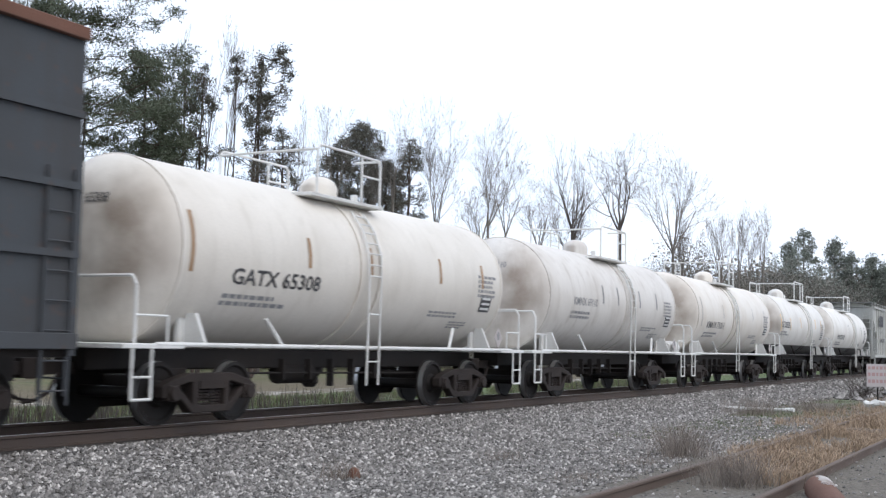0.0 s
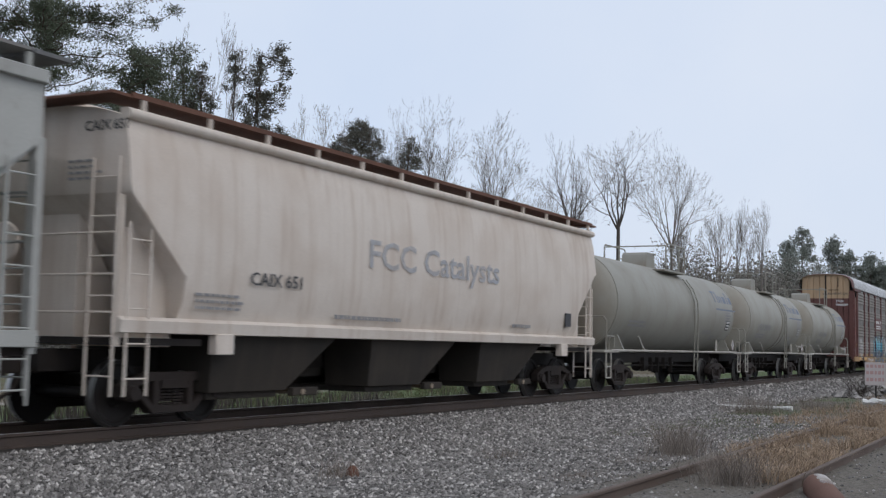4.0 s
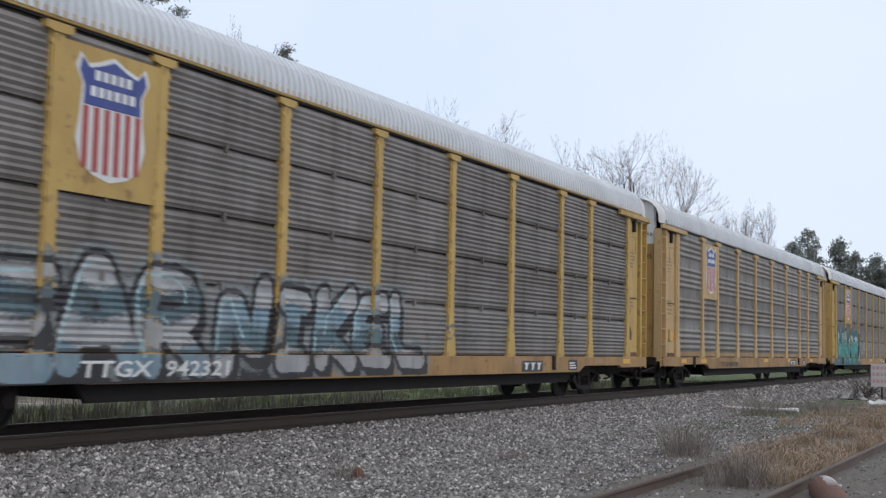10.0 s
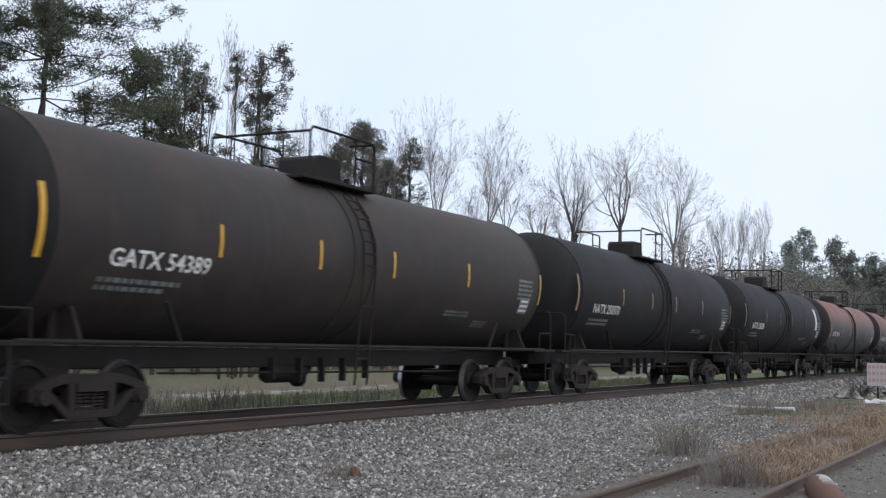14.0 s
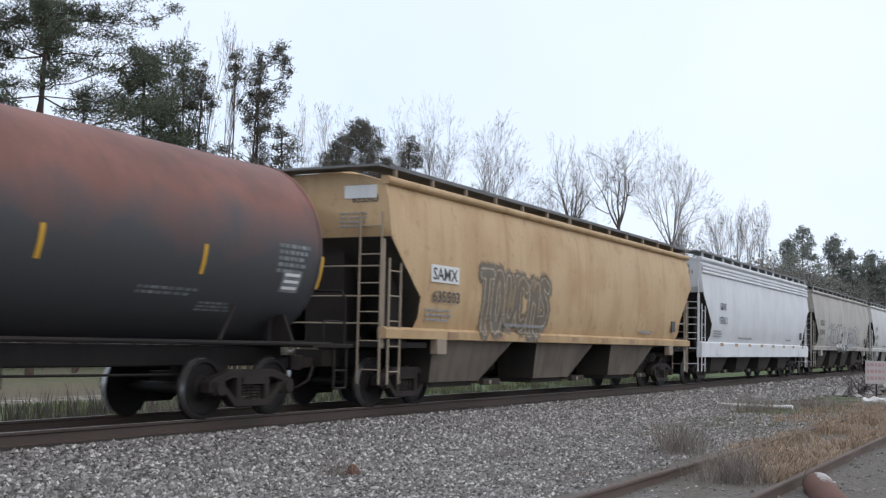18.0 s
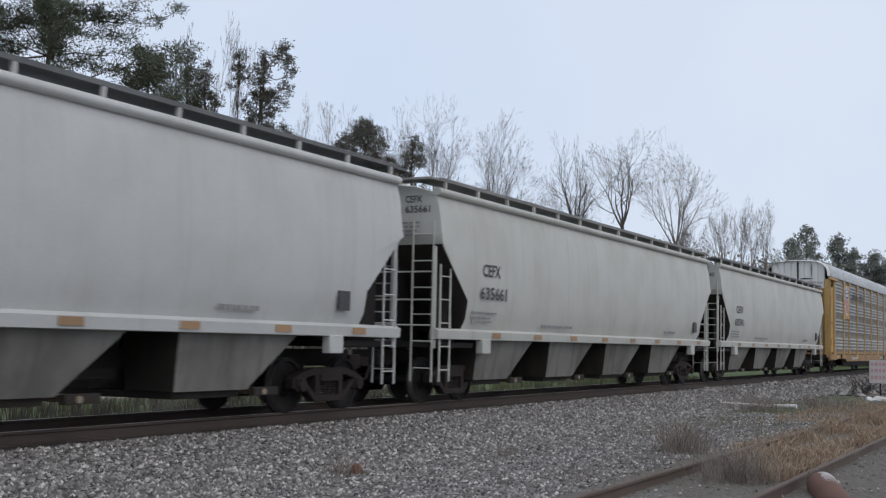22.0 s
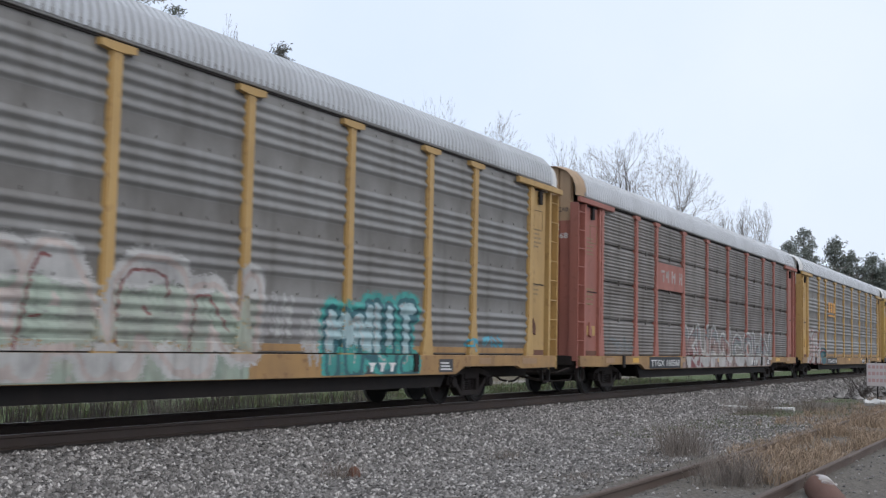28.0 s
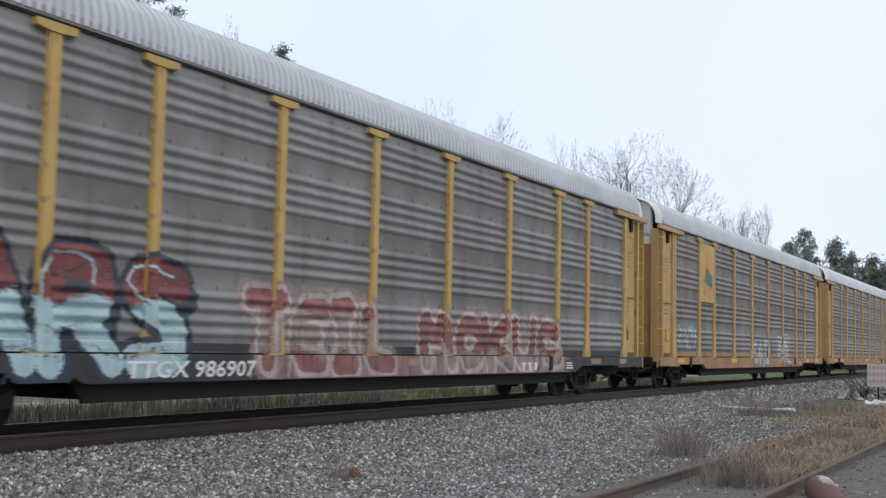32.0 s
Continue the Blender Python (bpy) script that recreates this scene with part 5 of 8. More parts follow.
    gear(ob, half, half - 2.55)
    # brake gear and outlet under the belly
    s = Shape()
    s.rod((-e * 0.6, -0.55, 0.72), (e * 0.75, -0.55, 0.66), 0.022, 6)
    s.rod((-e * 0.5, 0.5, 0.80), (e * 0.6, 0.5, 0.78), 0.035, 6)
    s.rod((-1.4, -0.25, 0.68), (-0.4, -0.25, 0.68), 0.17, 12)
    for x in (-1.7, -0.9, -0.2, 0.5, 1.3):
        s.box(x, x + 0.06, -0.62, -0.5, 0.45 + 0.15 * rnd.random(), 0.95)
    part("brake_rigging", s, M["black"], ob)
    part("outlet_valve", Shape().lathe([(0.42, 0.09), (0.5, 0.16), (0.62, 0.16), (0.7, 0.24), (1.1, 0.26)], (ladder_at + 0.2, 0, 0), 14, "z"), M["black"], ob)
    # manway, platform and safety rails on top
    top = zc + R
    pw = 1.05
    part("walkway", Shape().box(deck_at - 1.2, deck_at + 1.2, -pw, pw, top - 0.20, top - 0.14), trim, ob, bevel=0.008)
    s = Shape()
    if dome == "round":
        s.lathe([(top - 0.1, 0.36), (top + 0.18, 0.36), (top + 0.30, 0.30), (top + 0.38, 0.16), (top + 0.40, 0.02)], (dome_at, 0, 0), 22, "z")
    else:
        s.prism([(dome_at - 0.47, top - 0.1), (dome_at - 0.42, top + 0.34), (dome_at - 0.32, top + 0.42), (dome_at + 0.3, top + 0.42), (dome_at + 0.4, top + 0.34), (dome_at + 0.47, top - 0.1)], "y", -0.42, 0.42)
    part("manway", s, paint if dome == "round" else trim, ob, smooth=35, bevel=0.015 if dome != "round" else 0)
    s = Shape()
    s.rod((dome_at + 0.7, 0.25, top - 0.05), (dome_at + 0.7, 0.25, top + 0.22), 0.1, 10)
    s.rod((dome_at + 0.95, -0.2, top - 0.05), (dome_at + 0.95, -0.2, top + 0.16), 0.07, 10)
    part("vent_valve", s, trim, ob)
    for k in (-1, 1):
        s = Shape()
        h = top + 0.70
        y = k * pw
        s.pipe([(deck_at - 1.05, y, top - 0.15), (deck_at - 1.05, y, h - 0.08), (deck_at - 0.97, y, h), (deck_at + 0.97, y, h), (deck_at + 1.05, y, h - 0.08), (deck_at + 1.05, y, top - 0.15)], 0.024, 6)
        s.rod((deck_at + 0.4, y, top - 0.15), (deck_at + 0.4, y, h), 0.024, 6)
        s.rod((deck_at + 0.4, y, top + 0.35), (deck_at + 1.05, y, top + 0.35), 0.02, 6)
        part("safety_rail", s, trim, ob)
    part("rail_end", Shape().rod((deck_at - 1.05, -pw, top + 0.62), (deck_at - 1.05, pw, top + 0.62), 0.024, 6), trim, ob)
    part("rail_end", Shape().rod((deck_at + 1.05, -pw, top + 0.7), (deck_at + 1.05, -0.5, top + 0.7), 0.024, 6), trim, ob)
    # side ladder bent round the shell
    for k in (-1, 1):
        s = Shape()
        pts = [(0.5, 1.47)] + [(zc + (R + 0.09) * math.sin(a), (R + 0.09) * math.cos(a)) for a in (-0.1, 0.2, 0.5, 0.78)]
        stile = Shape().pipe([(0, k * y, z) for z, y in pts], 0.022, 6).mesh("stile", 40)
        lad = part("ladder", stile, trim, ob, at=(ladder_at - 0.2, 0, 0))
        part("stile", stile, trim, lad, at=(0.4, 0, 0))
        rung = kept("tank_rung", lambda: Shape().rod((0, 0, 0), (0.4, 0, 0), 0.016, 6).mesh("rung", 40))
        for j in range(9):
            u = (j + 0.5) / 9 * (len(pts) - 1)
            a, b = pts[int(u)], pts[int(u) + 1]
            q = u - int(u)
            z, y = a[0] + (b[0] - a[0]) * q, a[1] + (b[1] - a[1]) * q
            part("rung", rung, trim, lad, at=(0, k * y, z))
    if air_tank:
        a = part("air_reservoir", Shape().lathe([(half - 1.75, 0.03), (half - 1.72, 0.17), (half - 1.62, 0.22), (half - 0.85, 0.22), (half - 0.75, 0.17), (half - 0.72, 0.03)], (0, -1.18, 1.32), 16, "x"), trim, ob)
        part("strap", Shape().lathe([(half - 1.26, 0.23), (half - 1.20, 0.23)], (0, -1.18, 1.32), 16, "x"), trim, a)
    # stripes, marks, stencils
    for x, z0, z1, w in stripes:
        part("reflector", bent_plate(Shape(), x, x + w, z0, z1, R, zc, 5, 0.007), M[stripe_mat], ob)
    s = Shape()
    mx, mz = (marks[0][1], marks[0][2]) if marks else (-e + 1.35, 2.2)
    for x, z, w, h, rows in ((mx - 0.1, mz - 0.38, 1.7, 0.24, 2), (e * 0.42, 1.75, 1.3, 0.16, 2), (e - 1.15, 2.25, 0.8, 0.5, 5), (e * 0.62, 1.5, 0.7, 0.2, 3)):
        bent_bars(s, x, z, w, h, rows, R, zc, rnd)
    part("stencil_print", s, M["ink_fade"] if mark_mat != "white" else M["g_grey"], ob, "rows of small stencilled print")["kind"] = "stuff"
    if marks:
        for words, x, z, h, w in marks:
            lettering("car_mark", words, x, z, h, M[mark_mat], ob, radius=R, zc=zc, width=w)
            q = lettering("end_mark", words, -0.45, zc + 0.62, 0.15, M[mark_mat], ob, face="front", width=0.9)
            for v in q.data.vertices:  # bent to the dished head
                v.co.x = float(np.interp(math.hypot(v.co.y, v.co.z - zc), hr, hx)) - 0.012
    s = Shape()
    bent_plate(s, e - 0.95, e - 0.45, 1.95, 2.32, R, zc, 3)
    part("data_panel", s, M["ink"] if mark_mat != "white" else M["g_grey"], ob)
    s = Shape()
    for r in range(3):
        bent_plate(s, e - 0.90, e - 0.5, 2.0 + r * 0.11, 2.05 + r * 0.11, R, zc, 1, 0.011)
    part("panel_print", s, M["white"], ob)
    if big_logo:
        x, z, h, w = big_logo
        s = Shape()
        rn = random.Random(3)
        # plain strokes of the painted trade name
        for x0, x1, z0, z1 in ((0.0, 0.17, 0.8, 1), (0.06, 0.11, 0, 0.8), (0.21, 0.26, 0, 1), (0.30, 0.35, 0, 0.6), (0.40, 0.45, 0, 0.62), (0.50, 0.64, 0, 0.6), (0.70, 0.75, 0, 1), (0.80, 0.96, 0, 0.6)):
            bent_plate(s, x + x0 * w, x + x1 * w, z + z0 * h, z + z1 * h, R, zc, 3, 0.007)
        bent_plate(s, x + 0.2, x + w * 1.05, z - 0.28, z - 0.22, R, zc, 1, 0.007)
        part("trade_mark", s, M["blue_fade"], ob, "large faded blue painted strokes")
    if patch_white:
        part("white_patch", bent_plate(Shape(), e - 1.5, e - 1.1, 2.35, 3.4, R, zc, 6, 0.008), M["white"], ob)
    # placard bracket
    for x in (e - 0.22,) if mark_mat != "white" else ():
        board = part("placard", Shape().prism([(x, 1.20), (x + 0.2, 1.42), (x, 1.64), (x - 0.2, 1.42)], "y", -1.46, -1.445), M["board"], ob, "pale diamond placard")
        part("placard_print", Shape().prism([(x - 0.06, 1.38), (x + 0.06, 1.38), (x + 0.08, 1.5), (x, 1.56), (x - 0.08, 1.5)], "y", -1.464, -1.46), M["ink_fade"], board)
    return ob


# ---- covered hoppers ----
def smooth_hopper(i, label, paint, trim, seed, marks=(), bays=4, deep_sill=False, mark_mat="ink", band=False, panels=None, grate="grate", end_cut=1.15, dark_end=True, eave=4.16, tape=True, bay_mat=None):
    """Covered hopper with bowed smooth sides, slope-sheet ends, rolled eaves and roof walks."""
    ob, L = car(i, "covered_hopper_car", label, "hopper car", "covered hopper cars")
    half = L / 2
    e = half - 0.78
    rnd = random.Random(seed)
    k = eave / 4.16

    def ring(x, low):
        side = [(1.40, 1.40), (1.50, 1.70), (1.56, 2.1), (1.585, 2.7), (1.56, 3.3), (1.50, 3.8), (1.44, 4.05), (1.40, eave)]
        pts = []
        for y, z in side:
            z = min(z * (k if z > 3.9 and z < eave else 1), eave)
            pts.append((y, max(z, low)))
        roof = [(0.9, eave + 0.14), (0.35, eave + 0.2)]
        right = [(x, y, z) for y, z in pts] + [(x, y, z) for y, z in roof]
        left = [(x, -y, z) for _, y, z in reversed(right)]
        return right + left

    rings = []
    for x, low in ((-e, 3.14), (-e + 0.02, 3.12), (-e + end_cut, 2.1), (-e + end_cut + 0.03, 1.50), (-e + end_cut + 0.15, 1.40), (0, 1.40), (e - end_cut - 0.15, 1.40), (e - end_cut - 0.03, 1.50), (e - end_cut, 2.1), (e - 0.02, 3.12), (e, 3.14)):
        rings.append(ring(x, low))
    body = Shape().loft(rings).mesh("body", 48)
    body.materials.append(None)
    body.materials.append(M["grime_shade"] if dark_end else paint)
    for p in body.polygons:  # slope sheets and floor: their shade and road grime in one dark colour
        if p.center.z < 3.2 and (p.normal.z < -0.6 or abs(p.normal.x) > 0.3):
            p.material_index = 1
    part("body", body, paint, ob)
    for y in (-1, 1):
        part("eave", Shape().prism([(y * 1.34, eave - 0.05), (y * 1.47, eave - 0.05), (y * 1.52, eave - 0.01), (y * 1.52, eave + 0.06), (y * 1.47, eave + 0.10), (y * 1.34, eave + 0.10)], "x", -e - 0.02, e + 0.02), paint, ob, smooth=70)
        z0, z1 = (0.93, 1.45) if deep_sill else (1.28, 1.48)
        part("side_sill", Shape().prism([(y * 1.36, z0), (y * 1.53, z0 + 0.01), (y * 1.545, z1 - 0.03), (y * 1.46, z1 + 0.02), (y * 1.36, z1)], "x", -e - 0.05, e + 0.05), paint, ob, smooth=30)
    # end frames
    for q in (-1, 1):
        x = q * (e - 0.02)
        s = Shape()
        for y in (-1.4, 1.4):
            part("corner_post", Shape().box(x - 0.035, x + 0.035, y - 0.035, y + 0.035, 1.1, 3.1), trim, ob, bevel=0.008)
        part("end_platform", Shape().box(x - q * 1.7 if q > 0 else x, x if q > 0 else x - q * 1.7, -1.42, 1.42, 1.12, 1.22), M["black"], ob)
        s = Shape()
        s.prism([(q * (e - 0.25), 1.1), (q * (e - 0.25), 2.9), (q * (e - 0.35), 2.9), (q * (e - 1.2), 1.6), (q * (e - 1.2), 1.1)], "y", -0.42, 0.42)
        s.box(min(q * (e - 0.3), q * (e - 1.3)), max(q * (e - 0.3), q * (e - 1.3)), -1.2, -1.14, 1.1, 2.7)
        s.box(min(q * (e - 0.3), q * (e - 1.3)), max(q * (e - 0.3), q * (e - 1.3)), 1.14, 1.2, 1.1, 2.7)
        # inside of the end recess kept black, its shade put into the colour
        part("bolster_web", s, M["black"] if dark_end else trim, ob)
        ladder("end_ladder", ob, q * (e + 0.06), -1.18, 0.45, 3.6, 0.46, trim, 6, "y")
        ladder("side_ladder", ob, q * (e - 0.30), -1.50, 0.45, 2.75, 0.42, trim, 5, "x")
        s = Shape()
        for z in (1.55, 2.05, 2.6):
            s.rod((q * (e + 0.03), -1.35, z), (q * (e + 0.03), 1.35, z), 0.018, 6)
        part("grab_rail", s, trim, ob)
        part("jacking_pad", Shape().box(q * (e - 2.1) - 0.2, q * (e - 2.1) + 0.2, -1.56, -1.40, 1.0, 1.30), trim, ob, bevel=0.01)
    part("brake_wheel", Shape().lathe([(-e - 0.18, 0.27), (-e - 0.15, 0.29), (-e - 0.12, 0.27)], (0, 0.55, 2.5), 18, "x"), trim, ob)
    part("sill", Shape().box(-half + 0.55, half - 0.55, -0.3, 0.3, 0.75, 1.05), M["black"], ob)
    # discharge bays
    x0, x1 = -e + 2.0, e - 2.0
    w = (x1 - x0) / bays
    for j in range(bays):
        a, b, c = x0 + j * w, x0 + (j + 1) * w, x0 + (j + 0.5) * w
        s = Shape()
        for y in (-1, 1):
            r0 = [(a + 0.02, y * 0.34, 1.4), (a + w * 0.78, y * 0.34, 1.4), (a + w * 0.78, y * 1.40, 1.4), (a + 0.02, y * 1.40, 1.4)]
            r1 = [(a + w * 0.03, y * 0.34, 0.44), (a + w * 0.46, y * 0.34, 0.44), (a + w * 0.46, y * 1.24, 0.44), (a + w * 0.03, y * 1.24, 0.44)]
            s.loft([r0, r1])
        me = s.mesh("hopper_bay", 0)
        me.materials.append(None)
        me.materials.append(M["grime_shade"])
        # outer sides keep the bay paint; the other faces get shade as colour
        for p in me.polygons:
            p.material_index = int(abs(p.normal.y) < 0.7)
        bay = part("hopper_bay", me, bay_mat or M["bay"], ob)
        s = Shape()
        s.box(a + w * 0.05, a + w * 0.44, -1.14, 1.14, 0.33, 0.44)
        part("outlet_gate", s, M["grime_shade"], bay, bevel=0.01)
        # added black block that keeps light out of the gap between bays
        part("centre_web", Shape().box(a + w * 0.3, b, -0.3, 0.3, 0.6, 1.38), M["grime_shade"], bay)
        part("gate_shaft", Shape().rod((a + w * 0.56, -1.3, 0.40), (a + w * 0.56, 1.3, 0.40), 0.05, 8), M["dull_tan"], bay)
        part("gate_bracket", Shape().box(a + w * 0.5, a + w * 0.66, -1.28, -1.16, 0.34, 0.47), M["grime_shade"], bay, bevel=0.01)
    # roof hatches and walks
    part("roof_trough", Shape().box(-e + 0.3, e - 0.3, -0.3, 0.3, eave + 0.16, eave + 0.32), paint, ob, bevel=0.03)
    for y in (-1, 1):
        part("roof_walk", Shape().box(-e + 0.05, e - 0.05, y * 1.42 - 0.05 if y < 0 else 0.85, -0.85 if y < 0 else 1.47, eave + 0.26, eave + 0.29), M[grate], ob)
        part("walk_edge", Shape().box(-e + 0.05, e - 0.05, y * 1.47 - 0.012, y * 1.47 + 0.012, eave + 0.24, eave + 0.31), M[grate], ob)
        n = max(9, int(L / 1.45))
        for j in range(n):
            x = -e + 0.3 + (2 * e - 0.6) * j / (n - 1)
            def bracket():
                return Shape().box(-0.03, 0.03, -0.04, 0.03, 0.0, 0.28).mesh("walk_bracket", 0, 0.006)
            part("walk_bracket", kept("walk_bracket", bracket), trim, ob, at=(x, y * 1.44, eave + 0.04))
    for q in (-1, 1):
        part("cross_walk", Shape().box(q * (e + 0.05) - 0.25, q * (e + 0.05) + 0.25, -1.45, 1.45, eave + 0.24, eave + 0.28), M[grate], ob)
    gear(ob, half, half - 2.35)
    # marks
    for words, x, z, h, wd in marks:
        lettering("car_mark", words, -e + x, z, h, M[mark_mat], ob, y=-1.60, width=wd)
    s = Shape()
    bars(s, -e + 1.4, 1.62, 1.2, 0.28, 3, -1.545, rnd, 0.45)
    bars(s, e - 5.2, 1.62, 1.2, 0.1, 1, -1.545, rnd)
    bars(s, -e + 5.0, 1.6, 2.4, 0.09, 1, -1.545, rnd)
    part("stencil_print", s, M["ink_fade"], ob, "rows of small stencilled print")["kind"] = "stuff"
    s = Shape()
    bars(s, 0.45, 3.3, 0.6, 0.32, 4, -e - 0.01, rnd, 0.4)
    s.v = [(z2, -x2, y2) for x2, z2, y2 in s.v]
    part("end_print", s, M["ink_fade"], ob)["kind"] = "stuff"
    for words, z in zip([m[0] for m in marks[:2]], (3.98, 3.78)):
        lettering("end_mark", words, 0.72, z, 0.14, M[mark_mat], ob, y=-e - 0.012, face="front", width=0.095 * len(words))
    if tape:
        for x in np.linspace(-e + 2.4, e - 1.6, 8):
            part("reflector", plate(Shape(), x, x + 0.42, 1.33, 1.44, -1.549, 0.005), M["reflect_dull"], ob)
    plate_s = plate(Shape(), e - 2.1, e - 1.75, 1.72, 2.05, -1.55, 0.03)
    part("data_panel", plate_s, M["ink"], ob)
    if band:
        for z, y in ((3.80, 1.545), (3.925, 1.53), (4.05, 1.515)):
            part("band_rib", Shape().prism([(-1.42, z), (-y + 0.02, z), (-y - 0.015, z + 0.03), (-y - 0.015, z + 0.075), (-y + 0.03, z + 0.115), (-1.42, z + 0.115)], "x", -e + 0.02, e - 0.02), paint, ob)
    return ob, e


def ribbed_hopper(i, label, paint, seed, top=4.3, ribs=17, cut=True, marks=(), logo=False, sill=1.18, bays=3, rim=None, mark_mat="ink", bands=False):
    """Car with flat sides stiffened by upright ribs."""
    ob, L = car(i, "ribbed_hopper_car", label, "hopper car", "ribbed hopper cars")
    half = L / 2
    e = half - 0.72
    rnd = random.Random(seed)
    c = 1.55 if cut else 0.05
    for y in (-1, 1):
        poly = [(-e + c, sill), (e - c, sill), (e - c, 2.5), (e, 3.55), (e, top), (-e, top), (-e, 3.55), (-e + c, 2.5)] if cut else [(-e, sill), (e, sill), (e, top), (-e, top)]
        part("side_sheet", Shape().prism(poly, "y", y * 1.50 - 0.02, y * 1.50 + 0.02), paint, ob)
    part("lower_side", Shape().box(-e + c, e - c, -1.46, 1.46, sill, 1.5), paint, ob)
    for q in (-1, 1):
        part("end_sheet", Shape().prism([(q * e, top), (q * e, 3.55), (q * (e - 2.6), sill + 0.1), (q * (e - 2.63), sill + 0.13), (q * (e - 0.03), 3.6), (q * (e - 0.03), top)], "y", -1.48, 1.48), paint, ob, smooth=0)
    xs = [-e + 1.5 + (2 * e - 3.0) * j / (ribs - 1) for j in range(ribs)]
    for x in xs:
        for y in (-1, 1):
            def rib():
                return Shape().prism([(-0.05, 0), (-0.03, -0.07), (0.03, -0.07), (0.05, 0)], "z", 0, top - sill).mesh("rib", 30)
            r = part("rib", kept(("rib", top), rib), paint, ob, at=(x, y * 1.515, sill))
            if y > 0:
                r.rotation_euler = (0, 0, math.pi)
    for y in (-1, 1):
        part("top_chord", Shape().box(-e, e, y * 1.53 - 0.08, y * 1.53 + 0.08, top - 0.06, top + 0.10), rim or paint, ob, bevel=0.012)
        part("side_sill", Shape().box(-e, e, y * 1.52 - 0.09, y * 1.52 + 0.09, sill - 0.1, sill + 0.1), paint, ob, bevel=0.01)
        if bands:
            for z in (2.2, 3.05, 3.95):
                part("band", Shape().box(-e, e, y * 1.54 - 0.04, y * 1.54 + 0.04, z, z + 0.09), paint, ob)
    part("sill", Shape().box(-half + 0.5, half - 0.5, -0.3, 0.3, 0.65, 1.0), M["black"], ob)
    for q in (-1, 1):
        s = Shape()
        for y in (-1.44, 1.44):
            part("corner_post", Shape().box(q * e - 0.07, q * e + 0.07, y - 0.07, y + 0.07, 1.0, 3.6), paint, ob, bevel=0.01)
        part("end_platform", Shape().box(min(q * e, q * (e - 1.5)), max(q * e, q * (e - 1.5)), -1.45, 1.45, 0.98, 1.08), M["black"], ob)
        ladder("side_ladder", ob, q * (e - 0.32), -1.56, 0.4, 3.3, 0.44, paint, 8, "x")
        ladder("end_ladder", ob, q * (e + 0.08), -1.1, 0.5, 4.0, 0.44, paint, 8, "y")
        s = Shape()
        for z in (1.7, 2.35, 2.95):
            s.rod((q * (e + 0.05), -1.4, z), (q * (e + 0.05), 1.4, z), 0.02, 6)
        part("grab_rail", s, paint, ob)
    x0, x1 = -e + 2.0, e - 2.0
    w = (x1 - x0) / bays
    for j in range(bays):
        a, b, m = x0 + j * w, x0 + (j + 1) * w, x0 + (j + 0.5) * w
        s = Shape()
        s.loft([[(a, -1.4, 1.1), (b, -1.4, 1.2), (b, 1.4, 1.2), (a, 1.4, 1.2)], [(m - 0.55, -1.0, 0.36), (m + 0.55, -1.0, 0.36), (m + 0.55, 1.0, 0.36), (m - 0.55, 1.0, 0.36)]])
        bay = part("hopper_bay", s, M["black"], ob, smooth=0)
        part("outlet_gate", Shape().box(m - 0.6, m + 0.6, -1.05, 1.05, 0.27, 0.36), M["black"], bay)
    if cut:
        part("roof", Shape().prism([(-1.5, top + 0.02), (-0.6, top + 0.28), (0.6, top + 0.28), (1.5, top + 0.02)], "x", -e, e), paint, ob)
        for y in (-1, 1):
            part("roof_walk", Shape().box(-e, e, min(y * 0.9, y * 1.45), max(y * 0.9, y * 1.45), top + 0.33, top + 0.37), M["galv"], ob)
            for j in range(12):
                def bracket():
                    return Shape().box(-0.03, 0.03, -0.04, 0.03, 0.0, 0.28).mesh("walk_bracket", 0, 0.006)
                part("walk_bracket", kept("walk_bracket", bracket), paint, ob, at=(-e + 0.2 + (2 * e - 0.4) * j / 11, y * 1.44, top + 0.02))
        for q in (-1, 1):
            part("cross_walk", Shape().box(q * (e + 0.15) - 0.3, q * (e + 0.15) + 0.3, -1.5, 1.5, top + 0.3, top + 0.35), M["grate"], ob)
    gear(ob, half, half - 2.3)
    for words, x, z, h, wd in marks:
        lettering("car_mark", words, -e + x, z, h, M[mark_mat], ob, y=-1.637, width=wd)
    if logo:  # speed stripes and two plain letter-high blocks
        s = Shape()
        for x in (-e + 2.45, -e + 3.25):
            q = part("emblem", Shape().prism([(x, 3.12), (x + 0.62, 3.12), (x + 0.7, 3.3), (x + 0.7, 3.84), (x + 0.06, 3.84), (x, 3.7)], "y", -1.642, -1.636), M["ink"], ob, "plain black emblem block")
        for j in range(7):
            part("emblem_stripe", plate(Shape(), -e + 1.55 + 0.02 * j, -e + 2.35 + 0.03 * j, 3.15 + j * 0.1, 3.2 + j * 0.1, -1.636), M["ink"], ob)
        s = Shape()
        plate(s, e - 2.6, e - 2.2, 1.4, 1.75, -1.62, 0.02)
        part("data_panel", s, M["white"], ob)
    return ob


# ---- covered car carriers ----
POSTS = [1.80, 4.65, 6.54, 9.39, 12.23, 15.08, 17.94, 20.79, 22.77, 25.65]
CL = 27.35


def band_profile():
    """Side sheet heights and depths: groups of four round ridges and flat bolted strips."""
    pts = [(1.056, 0.0)]
    for g in range(4):
        low = 1.33 + 0.98 * g
        for k in range(33):
            pts.append((low - 0.0875 + 0.70 * k / 32, -0.022 * (1 - math.cos(2 * math.pi * k / 8))))
    return pts + [(5.05, 0.0)]


